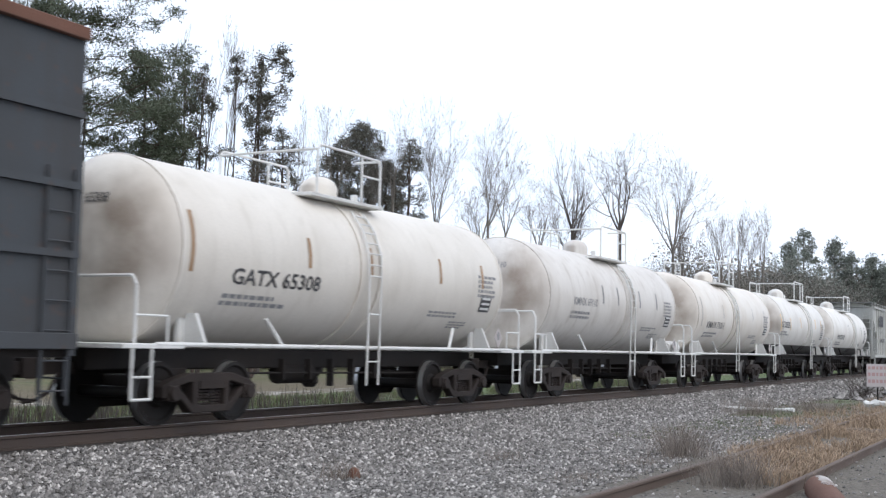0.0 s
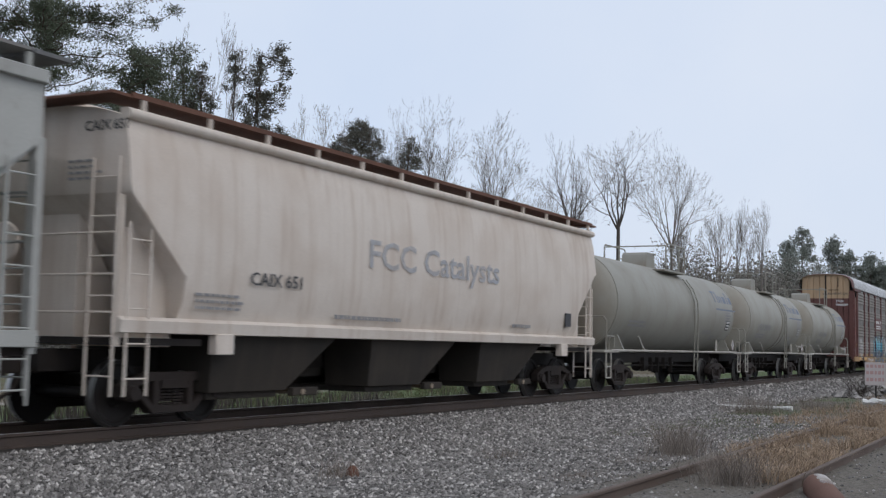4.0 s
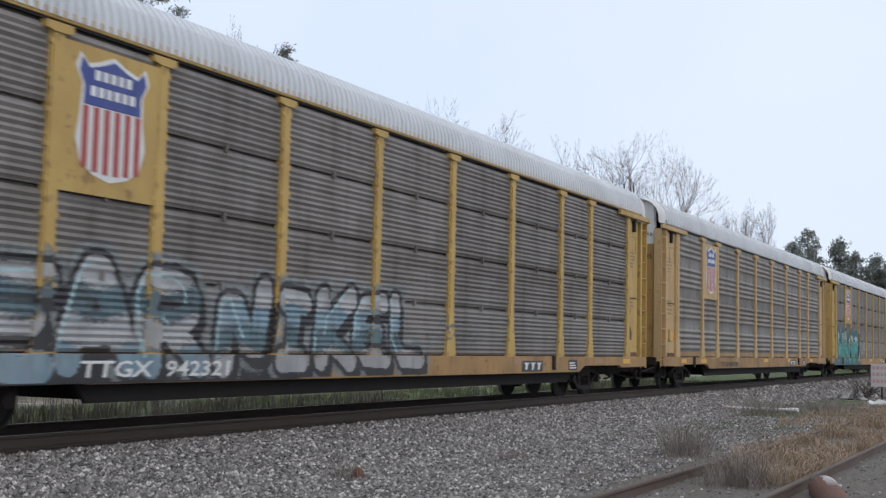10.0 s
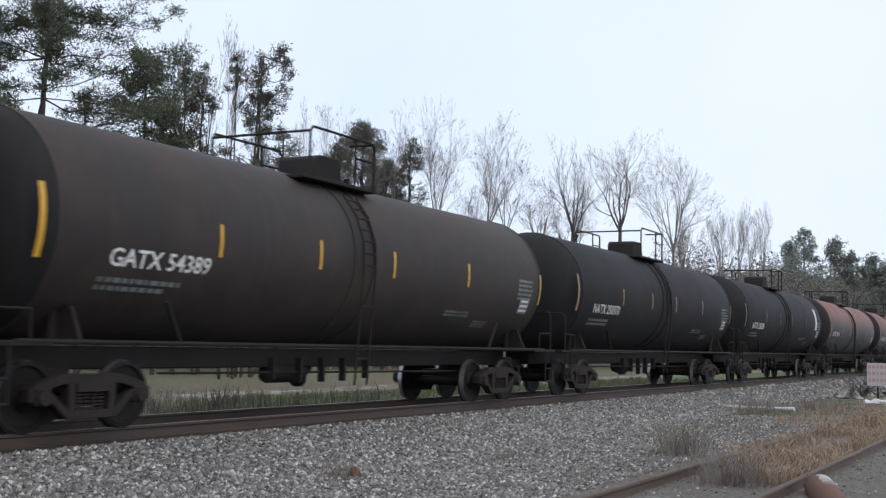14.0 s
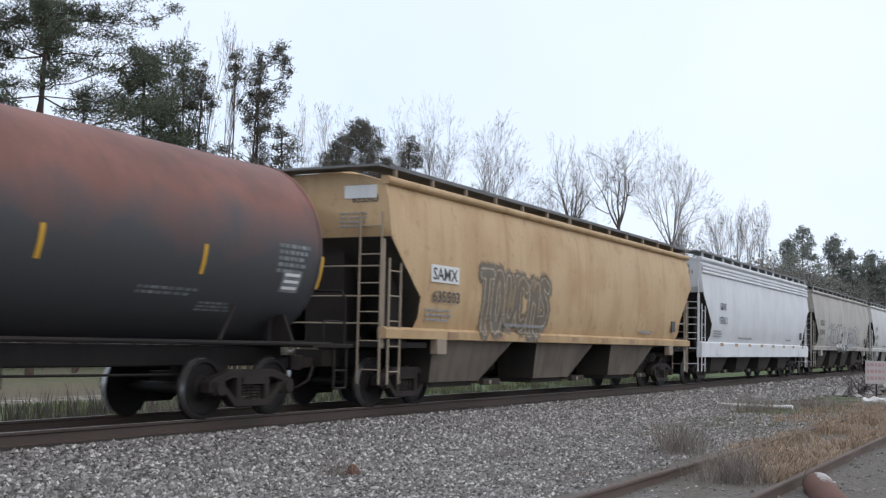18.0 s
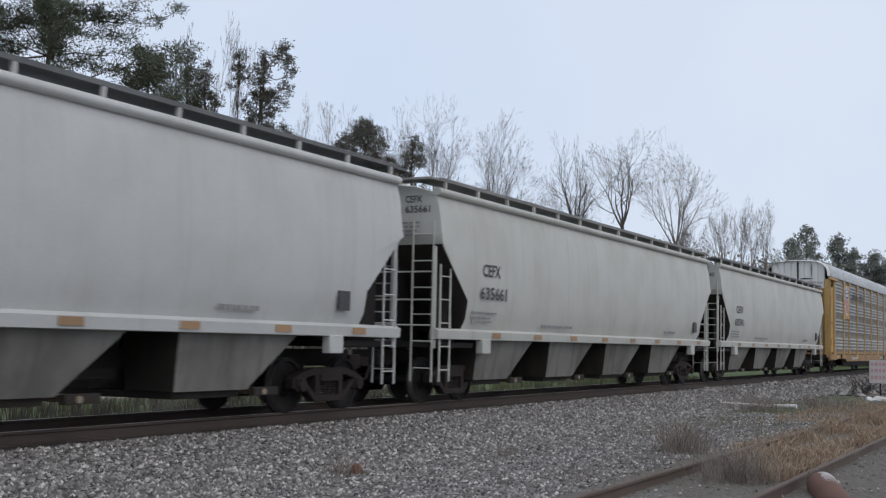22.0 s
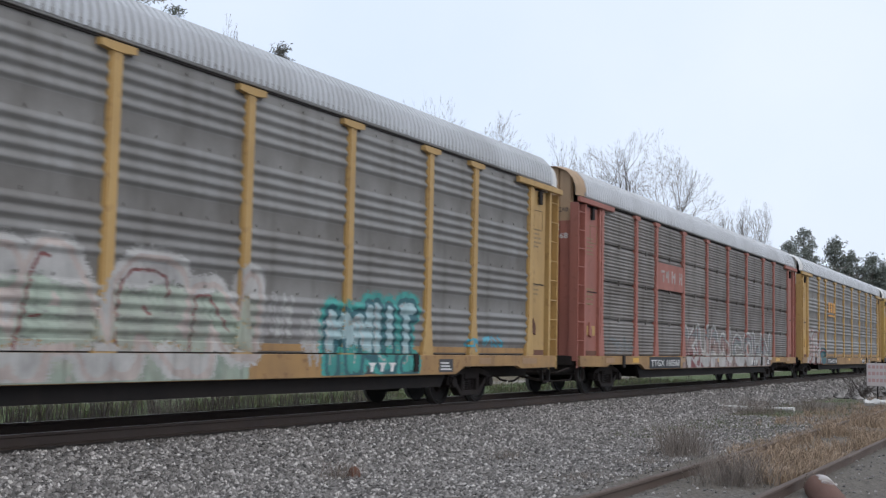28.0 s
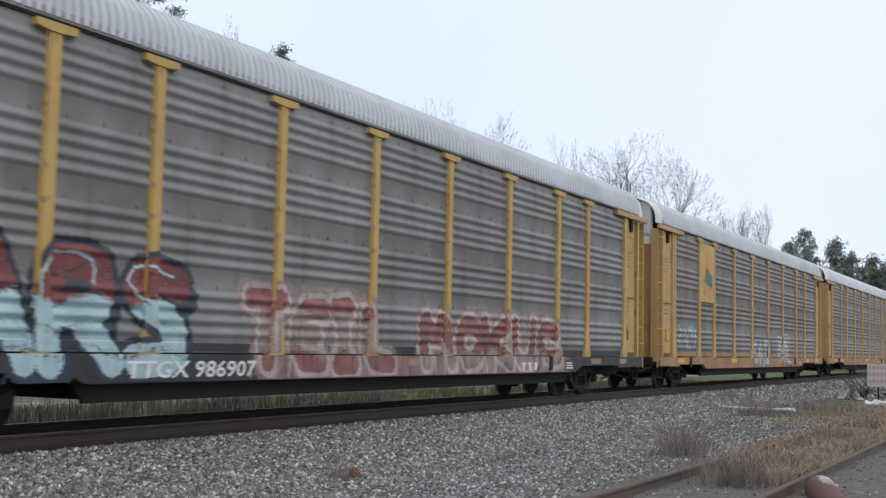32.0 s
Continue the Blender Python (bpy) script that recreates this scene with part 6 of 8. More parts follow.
def slat_profile():
    """Side sheet of four stacked screens of fine ridges, with dark gaps between them."""
    pts = [(1.056, 0.0)]
    for g in range(4):
        low, top = 1.05 + 1.0 * g, 1.05 + 1.0 * (g + 1)
        n = 10
        for k in range(n * 4 + 1):
            pts.append((low + (top - 0.09 - low) * k / (n * 4), -0.0125 * (1 - math.cos(2 * math.pi * k / 4)) - 0.012 * math.sin(math.pi * k / (n * 4) * 3) ** 2))
        pts += [(top - 0.065, 0.0), (top - 0.06, 0.08), (top - 0.02, 0.08), (top - 0.012, 0.0)]
    return [p for p in pts if p[0] < 5.045] + [(5.05, 0.0)]


def panel_mesh(width, kind):
    prof = band_profile() if kind == "band" else slat_profile()
    s = Shape()
    s.loft([[(0, y, z), (width, y, z)] for z, y in prof], False, False)
    s.add([(0, 0.1, 1.056), (width, 0.1, 1.056), (width, 0.1, 5.05), (0, 0.1, 5.05)], [(0, 1, 2, 3)])
    if kind == "band":  # bolt heads on the flat strips
        for g in range(4):
            z = 2.0 + 0.98 * g - 0.11
            for b in range(max(2, int(width / 0.5))):
                x = 0.3 + (width - 0.6) * b / (max(2, int(width / 0.5)) - 1)
                s.box(x - 0.016, x + 0.016, -0.018, 0.0, z + 0.07, z + 0.11)
    else:  # latches on the gaps
        for g in (1, 2, 3):
            z = 1.05 + 1.0 * g
            s.box(width * 0.5 - 0.025, width * 0.5 + 0.025, -0.05, 0.02, z - 0.1, z + 0.03)
    me = s.mesh("side_panel", 50)
    if kind == "band":  # the flat strips hold more grime than the ridges
        me.materials.append(None)
        me.materials.append(M["galv_strip"])
        for p in me.polygons:
            if abs(p.normal.y) > 0.99 and (p.center.z - 1.2425) % 0.98 > 0.70:
                p.material_index = 1
    return me


def post_mesh(kind):
    s = Shape()
    w = 0.085
    s.prism([(-w, 5.0), (-w, 1.85), (-0.21, 1.01), (0.21, 1.01), (w, 1.85), (w, 5.0)], "y", -0.055, 0.05)
    for k in (-1, 1):
        s.box(k * w - 0.012 - 0.02 * (k < 0), k * w + 0.012 + 0.02 * (k > 0), -0.03, 0.05, 1.75, 5.0)
    c = 0.33 if kind == "band" else 0.22
    s.prism([(-c, 5.02), (c, 5.02), (c, 4.93), (0.1, 4.90), (-0.1, 4.90), (-c, 4.93)], "y", -0.075, 0.05)
    if kind != "band":
        for j in range(9):
            z = 1.4 + j * 0.42
            for k in (-1, 1):
                s.box(k * 0.11 - 0.025, k * 0.11 + 0.025, -0.05, 0.02, z, z + 0.06)
    return s.mesh("side_post", 30)


ARCH = [(-1.56, 5.08), (-1.555, 5.30), (-1.49, 5.52), (-1.31, 5.72), (-1.0, 5.85), (-0.5, 5.90), (0, 5.905), (0.5, 5.90), (1.0, 5.85), (1.31, 5.72), (1.49, 5.52), (1.555, 5.30), (1.56, 5.08)]


def roof_mesh():
    rings = []
    x, up = -CL / 2 + 0.55, False
    while x < CL / 2 - 0.55:
        h = 0.06 if up else 0.0
        for q in ((0.0, 0.085) if up else (0.0, 0.03)):
            rings.append([(x + q, y * (1 + h / 2.2), z + h * (0.4 + 0.6 * (1 - abs(y) / 1.6))) for y, z in ARCH])
        x += 0.105 if up else 0.05
        up = not up
    return Shape().loft(rings, False, False).mesh("roof", 25)


def hood_mesh():
    """Smooth curved roof end, over each end door."""
    s = Shape()
    for k in (1,):
        xs = [k * (CL / 2 - 0.62), k * (CL / 2 - 0.3), k * (CL / 2 + 0.0)]
        s.loft([[(x, y * f, 5.06 + (z - 5.06) * g) for y, z in ARCH] for x, f, g in zip(xs, (1.012, 1.005, 0.97), (1.03, 1.02, 0.97))], False, False)
    return s.mesh("roof_hood", 40)


def end_mesh(z0, z1):
    """Slice of the folding end doors between two heights: upright leaves with deep grooves between them."""
    ay, az = [p[0] for p in ARCH], [p[1] for p in ARCH]
    front = []
    for j in range(8):
        w = -1.36 + 0.34 * j
        front += [(w, -0.05), (w + 0.02, -0.05), (w + 0.035, 0.0), (w + 0.305, 0.0), (w + 0.32, -0.05)]
    front.append((1.36, -0.05))
    x = CL / 2 - 0.15
    edge = [(x + d, y) for y, d in front] + [(x - 0.13, y) for y, d in reversed(front)]
    return Shape().loft([[(px, y, z0) for px, y in edge], [(px, y, min(z1, float(np.interp(y, ay, az)) - 0.012)) for px, y in edge]]).mesh("end_door", 30)


SIDES = {}


GLYPHS = {
    "A": [[(0, 0), (0.35, 1), (0.6, 1), (1, 0)], [(0.2, 0.38), (0.8, 0.38)]], "R": [[(0, 0), (0, 1), (0.8, 1), (0.9, 0.75), (0.75, 0.52), (0.1, 0.5)], [(0.45, 0.5), (1, 0)]],
    "P": [[(0, 0), (0.05, 1), (0.85, 1), (0.95, 0.75), (0.8, 0.5), (0.05, 0.48)]], "W": [[(0, 1), (0.2, 0), (0.5, 0.7), (0.75, 0), (1, 1)]], "S": [[(0.95, 0.9), (0.3, 1), (0.05, 0.75), (0.85, 0.4), (0.8, 0.08), (0, 0.08)]],
    "M": [[(0, 0), (0.1, 1), (0.5, 0.45), (0.9, 1), (1, 0)]], "N": [[(0, 0), (0.05, 1), (0.9, 0.05), (1, 1)]], "Y": [[(0, 1), (0.5, 0.5), (1, 1)], [(0.5, 0.5), (0.4, 0)]], "E": [[(0.95, 1), (0.05, 0.95), (0, 0.05), (0.95, 0)], [(0.05, 0.5), (0.75, 0.5)]],
    "K": [[(0.05, 0), (0, 1)], [(0.95, 1), (0.1, 0.45), (1, 0)]], "I": [[(0.5, 0), (0.5, 1)], [(0.2, 1), (0.8, 1)], [(0.2, 0), (0.8, 0)]], "O": [[(0.3, 0), (0, 0.4), (0.15, 0.95), (0.7, 1), (1, 0.6), (0.8, 0.05), (0.3, 0)]], "C": [[(0.95, 0.85), (0.4, 1), (0, 0.55), (0.35, 0.02), (0.95, 0.12)]],
    "U": [[(0, 1), (0.05, 0.2), (0.4, 0), (0.85, 0.15), (0.95, 1)]], "L": [[(0.1, 1), (0, 0.05), (0.95, 0)]], "T": [[(0, 1), (1, 1)], [(0.5, 1), (0.45, 0)]], "Z": [[(0, 1), (0.95, 0.95), (0.05, 0.05), (1, 0)]],
}


def ribbon(s, pts, w, y):
    """A flat painted stroke with rounded joints."""
    for (a, b), (c, d) in zip(pts, pts[1:]):
        ln = math.hypot(c - a, d - b) or 1e-6
        nx_, nz_ = -(d - b) / ln * w / 2, (c - a) / ln * w / 2
        s.add([(a + nx_, y, b + nz_), (a - nx_, y, b - nz_), (c - nx_, y, d - nz_), (c + nx_, y, d + nz_)], [(0, 1, 2, 3)])
    for j, (a, b) in enumerate(pts):
        s.add([(a + w / 2 * math.cos(q), y - 0.0004, b + w / 2 * math.sin(q)) for q in np.linspace(0, 2 * math.pi, 9)[:-1]], [tuple(range(8))])


def skin(ob, x, z):
    """Depth of a car's near side at (x, z), so that paint follows its ridges, posts and bowed sheets."""
    kind = SIDES.get(ob.name)
    if kind is None:
        return -np.interp(z, [1.2, 1.27, 1.29, 1.47, 1.5, 1.7, 2.1, 2.7, 3.3, 3.8, 4.05], [1.55, 1.55, 1.55, 1.55, 1.50, 1.50, 1.56, 1.585, 1.56, 1.50, 1.44]) - 0.008
    prof = band_profile() if kind == "band" else slat_profile()
    y = -1.535 + np.interp(z, [p[0] for p in prof], [min(p[1], 0.0) for p in prof]) - 0.007
    if kind == "band":
        y = np.where(z < 1.195, -1.560, y)
    near = np.min(np.abs(x[..., None] - (np.array(POSTS) - CL / 2)), axis=-1)
    flare = np.interp(z, [1.0, 1.85], [0.21, 0.085])
    y = np.where(near < flare + 0.01, -1.617, y)
    y = np.where((np.abs(x) > CL / 2 - 1.70) & (np.abs(x) < CL / 2 - 0.6), -1.537, y)
    return np.where(z < 1.035, -1.628, y)


def sprayed(ob, layers, seed, step=0.02, ragged=(0.004,)):
    """Paint cells over the car's skin wherever a stroke runs; later layers lie on top. layers: (strokes, width) lists."""
    rng = np.random.default_rng(seed)
    pts = np.array([p for strokes in layers for line, w in strokes for p in line])
    if not len(pts):
        return [None] * len(layers)
    xe = np.arange(pts[:, 0].min() - 0.3, pts[:, 0].max() + 0.3, step)
    ze = np.arange(max(pts[:, 1].min() - 0.3, 0.68), pts[:, 1].max() + 0.3, 0.0219)
    gx_, gz_ = np.meshgrid((xe[1:] + xe[:-1]) / 2, (ze[1:] + ze[:-1]) / 2)
    rough = rng.normal(size=gx_.shape)
    own = np.zeros(gx_.shape, int)
    for k, strokes in enumerate(layers):
        for line, w in strokes:
            for (a, b), (c, d) in zip(line, line[1:]):
                vx, vz = c - a, d - b
                u = np.clip(((gx_ - a) * vx + (gz_ - b) * vz) / (vx * vx + vz * vz + 1e-9), 0, 1)
                own[np.hypot(gx_ - a - u * vx, gz_ - b - u * vz) + rough * ragged[min(k, len(ragged) - 1)] < w / 2] = k + 1
    if SIDES.get(ob.name):  # nothing sticks in the slot above the sill
        own[(gz_ > 1.03) & (gz_ < 1.055)] = 0
    out = []
    for k in range(len(layers)):
        r, c = np.nonzero(own == k + 1)
        xs = np.stack([xe[c], xe[c + 1], xe[c + 1], xe[c]], 1)
        zs = np.stack([ze[r], ze[r], ze[r + 1], ze[r + 1]], 1)
        v = np.stack([xs, skin(ob, xs, zs), zs], -1).reshape(-1, 3)
        out.append((v.tolist(), np.arange(len(v)).reshape(-1, 4).tolist()) if len(v) else None)
    return out


def smoothed(pts, rnd):
    """Round off a letter's corners."""
    out = [pts[0]]
    for a, b in zip(pts, pts[1:]):
        out += [(a[0] * 0.75 + b[0] * 0.25, a[1] * 0.75 + b[1] * 0.25), (a[0] * 0.25 + b[0] * 0.75, a[1] * 0.25 + b[1] * 0.75)]
    return out + [pts[-1]]


def graffito(ob, word, x0, x1, z0, z1, fill, edge, seed, thick=0.2, halo=None, drips=0, shine=None, block=0.0, cloud=0.0, rim=0.18):
    """Sprayed block letters, following the car's side: a cloud, a block shadow and outline, bands of fill colour, glints.
    fill: one paint, or several from top to foot."""
    rnd = random.Random(seed)
    n = len(word)
    z0, z1 = z0 + 0.03, z1 + 0.09
    w = (x1 - x0) / n
    fills = (fill,) if isinstance(fill, str) else fill
    haze, back, front, glint = [], [], [], []
    for j, ch in enumerate(word):
        t = min(thick * 1.1 * (z1 - z0), w * 0.30) * rnd.uniform(0.9, 1.1)
        lo, hi = z0 + t / 2 + rnd.uniform(-0.03, 0.05) * (z1 - z0), z1 - t / 2 - rnd.uniform(-0.04, 0.10) * (z1 - z0)
        tilt = rnd.uniform(-0.12, 0.12)
        wide = max(w * 1.02 - t, w * 0.4)
        for line in GLYPHS[ch]:
            pts = smoothed([(x0 + (j + 0.5) * w + (a - 0.5) * wide + tilt * b * w + rnd.gauss(0, 0.025), lo + b * (hi - lo) + rnd.gauss(0, 0.025)) for a, b in line], rnd)
            if halo:
                haze.append((pts, t + rim + 0.22 + cloud))
            for k in range(5 if block else 0):
                q = block * (k + 1) / 5
                back.append(([(a + q * 0.8, b - q) for a, b in pts], t + 0.03))
            back.append((pts, t + rim))
            front.append((pts, t))
            if shine:
                glint.append(([(a - t * 0.3, b + t * 0.25) for a, b in pts[:max(2, len(pts) * 2 // 3)]], 0.04))
    for _ in range(drips):
        x = rnd.uniform(x0, x1)
        back.append(([(x, z0 + rnd.uniform(0, 0.4)), (x + rnd.uniform(-0.1, 0.1), z0 - rnd.uniform(0.0, 0.25))], 0.05))
    got = sprayed(ob, [haze, back, front, glint], seed, ragged=(0.025, 0.008, 0.006, 0.006))
    p = raw("graffito", *got[1], M[edge], ob)
    p["label"] = "sprayed graffiti lettering"
    layers = [("spray_halo", got[0], halo), ("highlight", got[3], shine)]
    if got[2]:  # colour bands from top to foot, with a wavering border
        vs = got[2][0]
        cells = [vs[i:i + 4] for i in range(0, len(vs), 4)]
        for k, paint in enumerate(fills):
            mine = [c for c in cells if min(int((z1 - c[0][2] + 0.07 * math.sin(c[0][0] * 5.1 + seed) + rnd.gauss(0, 0.035)) / (z1 - z0) * len(fills)), len(fills) - 1) * (c[0][2] < z1) == k]
            if mine:
                layers.append(("fill", ([v for c in mine for v in c], [(4 * i, 4 * i + 1, 4 * i + 2, 4 * i + 3) for i in range(len(mine))]), paint))
    for name, data, paint in layers:
        if data:
            raw(name, *data, M[paint], p)["kind"] = "stuff"
    return p


def scribble(ob, x0, x1, z0, z1, mat, seed, loops=9, w=0.035):
    rnd = random.Random(seed)
    z0, z1 = z0 + 0.09, z1 + 0.09
    lines = []
    for j in range(loops):
        x = x0 + (x1 - x0) * (j + 0.5) / loops
        lines.append((smoothed([(x + rnd.gauss(0, (x1 - x0) / loops * 0.6), rnd.uniform(z0, z1)) for _ in range(5)], rnd), max(w, 0.035)))
    p = raw("scribble", *sprayed(ob, [lines], seed, 0.022)[0], M[mat], ob)
    p["label"] = "loose sprayed scribble"
    return p


def shield(ob, x, z, h, w, y):
    """Blue and red striped shield emblem, without lettering."""
    def outline(g):
        return [(x + a * w * g, z + h / 2 + (b - 0.5) * h * g) for a, b in ((-0.5, 0.98), (-0.38, 0.9), (-0.2, 0.94), (0, 1.0), (0.2, 0.94), (0.38, 0.9), (0.5, 0.98), (0.56, 0.86), (0.46, 0.74), (0.48, 0.5), (0.53, 0.3), (0.45, 0.12), (0.26, 0.03), (0, -0.015), (-0.26, 0.03), (-0.45, 0.12), (-0.53, 0.3), (-0.48, 0.5), (-0.46, 0.74), (-0.56, 0.86))]
    p = part("emblem", Shape().prism(outline(1.06), "y", y - 0.006, y), M["white"], ob, "shield emblem, blue above red and white stripes", smooth=0)
    top = [(x + a * w, z + b * h) for a, b in ((-0.5, 0.97), (-0.38, 0.89), (-0.2, 0.93), (0, 0.99), (0.2, 0.93), (0.38, 0.89), (0.5, 0.97), (0.54, 0.86), (0.45, 0.74), (0.46, 0.58), (-0.46, 0.58), (-0.45, 0.74), (-0.54, 0.86))]
    part("emblem_field", Shape().prism(top, "y", y - 0.011, y - 0.006), M["blue"], p, smooth=0)
    s = Shape()
    for j in range(6):
        a = -0.42 + 0.84 * j / 5
        lo = 0.015 + 0.22 * abs(a) ** 2
        plate(s, x + (a - 0.045) * w, x + (a + 0.045) * w, z + lo * h, z + 0.57 * h, y - 0.006, 0.005)
    part("emblem_stripes", s, M["emblem_red"], p, smooth=0)
    for zz, a in ((0.80, 0.3), (0.66, 0.36)):
        q = -a
        while q < a:
            part("emblem_bar", plate(Shape(), x + q * w, x + (q + 0.085) * w, z + zz * h, z + (zz + 0.085) * h, y - 0.011, 0.004), M["white"], p, smooth=0)
            q += 0.125


def auto_rack(i, label, trim, kind="band", panel="galv", roof="roof", door=None, hood="end_white", upper="end_white", sill=None, seed=0, marks=None, plate_mat=None, dark_sill=False, tag=True, eave_mat=None, dark_mark=False):
    ob, L = car(i, "auto_carrier_car", label, "auto carrier", "covered auto carriers")
    SIDES[ob.name] = kind
    half, o = L / 2, -CL / 2
    rnd = random.Random(seed)
    tm = M[trim]
    door = M[door] if door else tm
    endm = M["yellow_end"] if trim.startswith("yellow") else door
    sm = M[sill] if sill else M["yellow_sill"]
    # side panels between the posts, near and far side
    edges = POSTS
    for a, b in zip(edges, edges[1:]):
        w = round(b - a, 2)
        part("side_panel", kept(("panel", w, kind), lambda: panel_mesh(w, kind)), M[panel], ob, at=(o + a, -1.535, 0))
        q = part("side_panel", kept(("panel", w, kind), lambda: panel_mesh(w, kind)), M[panel], ob, at=(o + b, 1.535, 0))
        q.rotation_euler = (0, 0, math.pi)
    if kind == "band":
        for a, b in zip(edges, edges[1:]):
            w = round(b - a - 0.44, 2)
            for y in (-1, 1):
                part("foot_rail", kept(("foot_rail", w), lambda: Shape().box(0, w, -0.008, 0.008, 1.075, 1.19).mesh("foot_rail", 0, 0.003)), sm, ob, at=(o + a + 0.22, y * 1.545, 0))
    for a in edges:
        for y in (-1, 1):
            q = part("side_post", kept(("post", kind), lambda: post_mesh(kind)), tm, ob, at=(o + a, y * 1.555, 0))
            if y > 0:
                q.rotation_euler = (0, 0, math.pi)
    for y in (-1, 1):
        part("eave", Shape().box(-CL / 2 + 0.5, CL / 2 - 0.5, y * 1.555 - 0.03, y * 1.555 + 0.03, 5.065, 5.20), M[eave_mat or "galv"], ob, bevel=0.008)
        part("eave_gap", Shape().box(-CL / 2 + 0.5, CL / 2 - 0.5, y * 1.535 - 0.03, y * 1.535 + 0.03, 5.03, 5.066), M["black"], ob)
        part("sill_slot", Shape().box(-CL / 2 + 1.8, CL / 2 - 1.8, y * 1.50 - 0.02, y * 1.50 + 0.02, 1.02, 1.07), M["black"], ob)
        # deck side sill, shallower over the trucks
        poly = [(o + 0.2, 1.03), (CL / 2 - 0.2, 1.03), (CL / 2 - 0.2, 0.76), (CL / 2 - 2.2, 0.74), (CL / 2 - 2.4, 0.80), (CL / 2 - 5.0, 0.80), (CL / 2 - 5.4, 0.65), (o + 5.4, 0.65), (o + 5.0, 0.80), (o + 2.4, 0.80), (o + 2.2, 0.74), (o + 0.2, 0.76)]
        part("side_sill", Shape().prism(poly, "y", y * 1.57 - 0.05, y * 1.57 + 0.05), sm, ob, bevel=0.008)
        for k in (-1, 1):
            # end bay: plate, bracket rail and corner ladder
            x0, x1 = sorted((k * (CL / 2 - 0.73), k * (CL / 2 - 1.72)))
            s = Shape().box(x0, x1, y * 1.50 - 0.03, y * 1.50 + 0.03, 1.02, 4.86)
            bay = part("end_plate", s, door, ob)
            if y < 0:
                part("plate_seam", Shape().box(x0 + 0.12, x1 - 0.05, -1.536, -1.53, 2.66, 2.69), M["black"], bay)
                part("plate_foot", Shape().box(x0 + 0.1, x1 - 0.03, -1.538, -1.53, 1.04, 1.16), M["rust"], bay, "rusty foot of the end plate")
                part("notice_frame", Shape().pipe([(x0 + 0.3, -1.533, 3.95), (x0 + 0.8, -1.533, 3.95), (x0 + 0.8, -1.533, 4.4), (x0 + 0.3, -1.533, 4.4), (x0 + 0.3, -1.533, 3.95)], 0.009, 4), M["faint"], bay)
                part("latch", Shape().prism([(x0 + 0.2, 1.55), (x0 + 0.42, 1.5), (x0 + 0.42, 1.72), (x0 + 0.26, 1.9)], "y", -1.575, -1.53), M["rust"] if k > 0 else door, bay, bevel=0.01)
            part("door_track", Shape().box(*sorted((k * (CL / 2 - 0.66), k * (CL / 2 - 0.16))), y * 1.40 - 0.03, y * 1.40 + 0.03, 1.02, 4.9), endm, ob)
            xe = k * (CL / 2 - 1.62)
            part("end_flange", Shape().box(xe - 0.05, xe + 0.05, y * 1.545 - 0.06, y * 1.545 + 0.06, 1.02, 4.9), tm, ob, bevel=0.008)
            xa, xb = sorted((k * (CL / 2 + 0.02), k * (CL / 2 - 2.55)))
            part("bracket_rail", Shape().box(xa, xb, y * 1.61 - 0.06, y * 1.61 + 0.03, 4.90, 5.03), tm, ob, bevel=0.01)
            if y < 0:
                ladder("corner_ladder", ob, k * (CL / 2 - 0.30), -1.58, 0.72, 4.9, 0.46, tm, 9, "x")
                part("ladder_stile", Shape().box(*sorted((k * (CL / 2 - 0.62), k * (CL / 2 - 0.51))), -1.60, -1.42, 0.9, 4.9), tm, ob, bevel=0.006)
                part("ladder_back", Shape().box(*sorted((k * (CL / 2 - 0.06), k * (CL / 2 - 0.10))), -1.58, -1.36, 0.9, 4.9), tm, ob)
                part("roller_box", Shape().box(*sorted((k * (CL / 2 - 1.05), k * (CL / 2 - 1.2))), -1.60, -1.5, 4.55, 4.85), M["black"], ob)
    part("deck", Shape().box(-CL / 2 + 0.3, CL / 2 - 0.3, -1.5, 1.5, 0.88, 1.02), M["black"], ob)
    s = Shape()
    s.box(-half + 0.75, half - 0.75, -0.36, 0.36, 0.58, 0.95)
    s.prism([(o + 5.2, 0.90), (CL / 2 - 5.2, 0.90), (CL / 2 - 5.6, 0.40), (o + 5.6, 0.40)], "y", -1.38, -1.30)
    s.prism([(o + 5.2, 0.90), (CL / 2 - 5.2, 0.90), (CL / 2 - 5.6, 0.40), (o + 5.6, 0.40)], "y", 1.30, 1.38)
    for j in range(9):
        x = o + 6 + 1.9 * j
        s.box(x, x + 0.1, -1.36, 1.36, 0.42, 0.8)
    part("underframe", s, M["black"], ob)
    part("roof", kept("rack_roof", roof_mesh), M[roof], ob)
    for k in (-1, 1):
        for q in (part("roof_hood", kept("rack_hood", hood_mesh), M[hood], ob), part("end_door", kept("rack_end_low", lambda: end_mesh(1.03, 4.45)), endm, ob), part("end_door_top", kept("rack_end_top", lambda: end_mesh(4.45, 5.95)), M[upper], ob)):
            q.rotation_euler = (0, 0, math.pi if k < 0 else 0)
        s = Shape()
        x = k * (CL / 2 - 0.13)
        s.box(x - 0.02, x + 0.02, -0.05, 0.02, 4.45, 5.84)
        s.rod((x, -0.75, 4.95), (x, -0.15, 4.95), 0.02, 6)
        s.rod((x, -0.72, 5.1), (x, -0.72, 5.65), 0.02, 6)
        part("door_seam", s, M["black"], ob)
    if tag:
        lettering("end_notice", "EXCESS HEIGHT CAR", -0.15, 4.68, 0.11, M["ink"], ob, y=-CL / 2 + 0.148, face="front")
    gear(ob, half, 10.0, M["truck"])
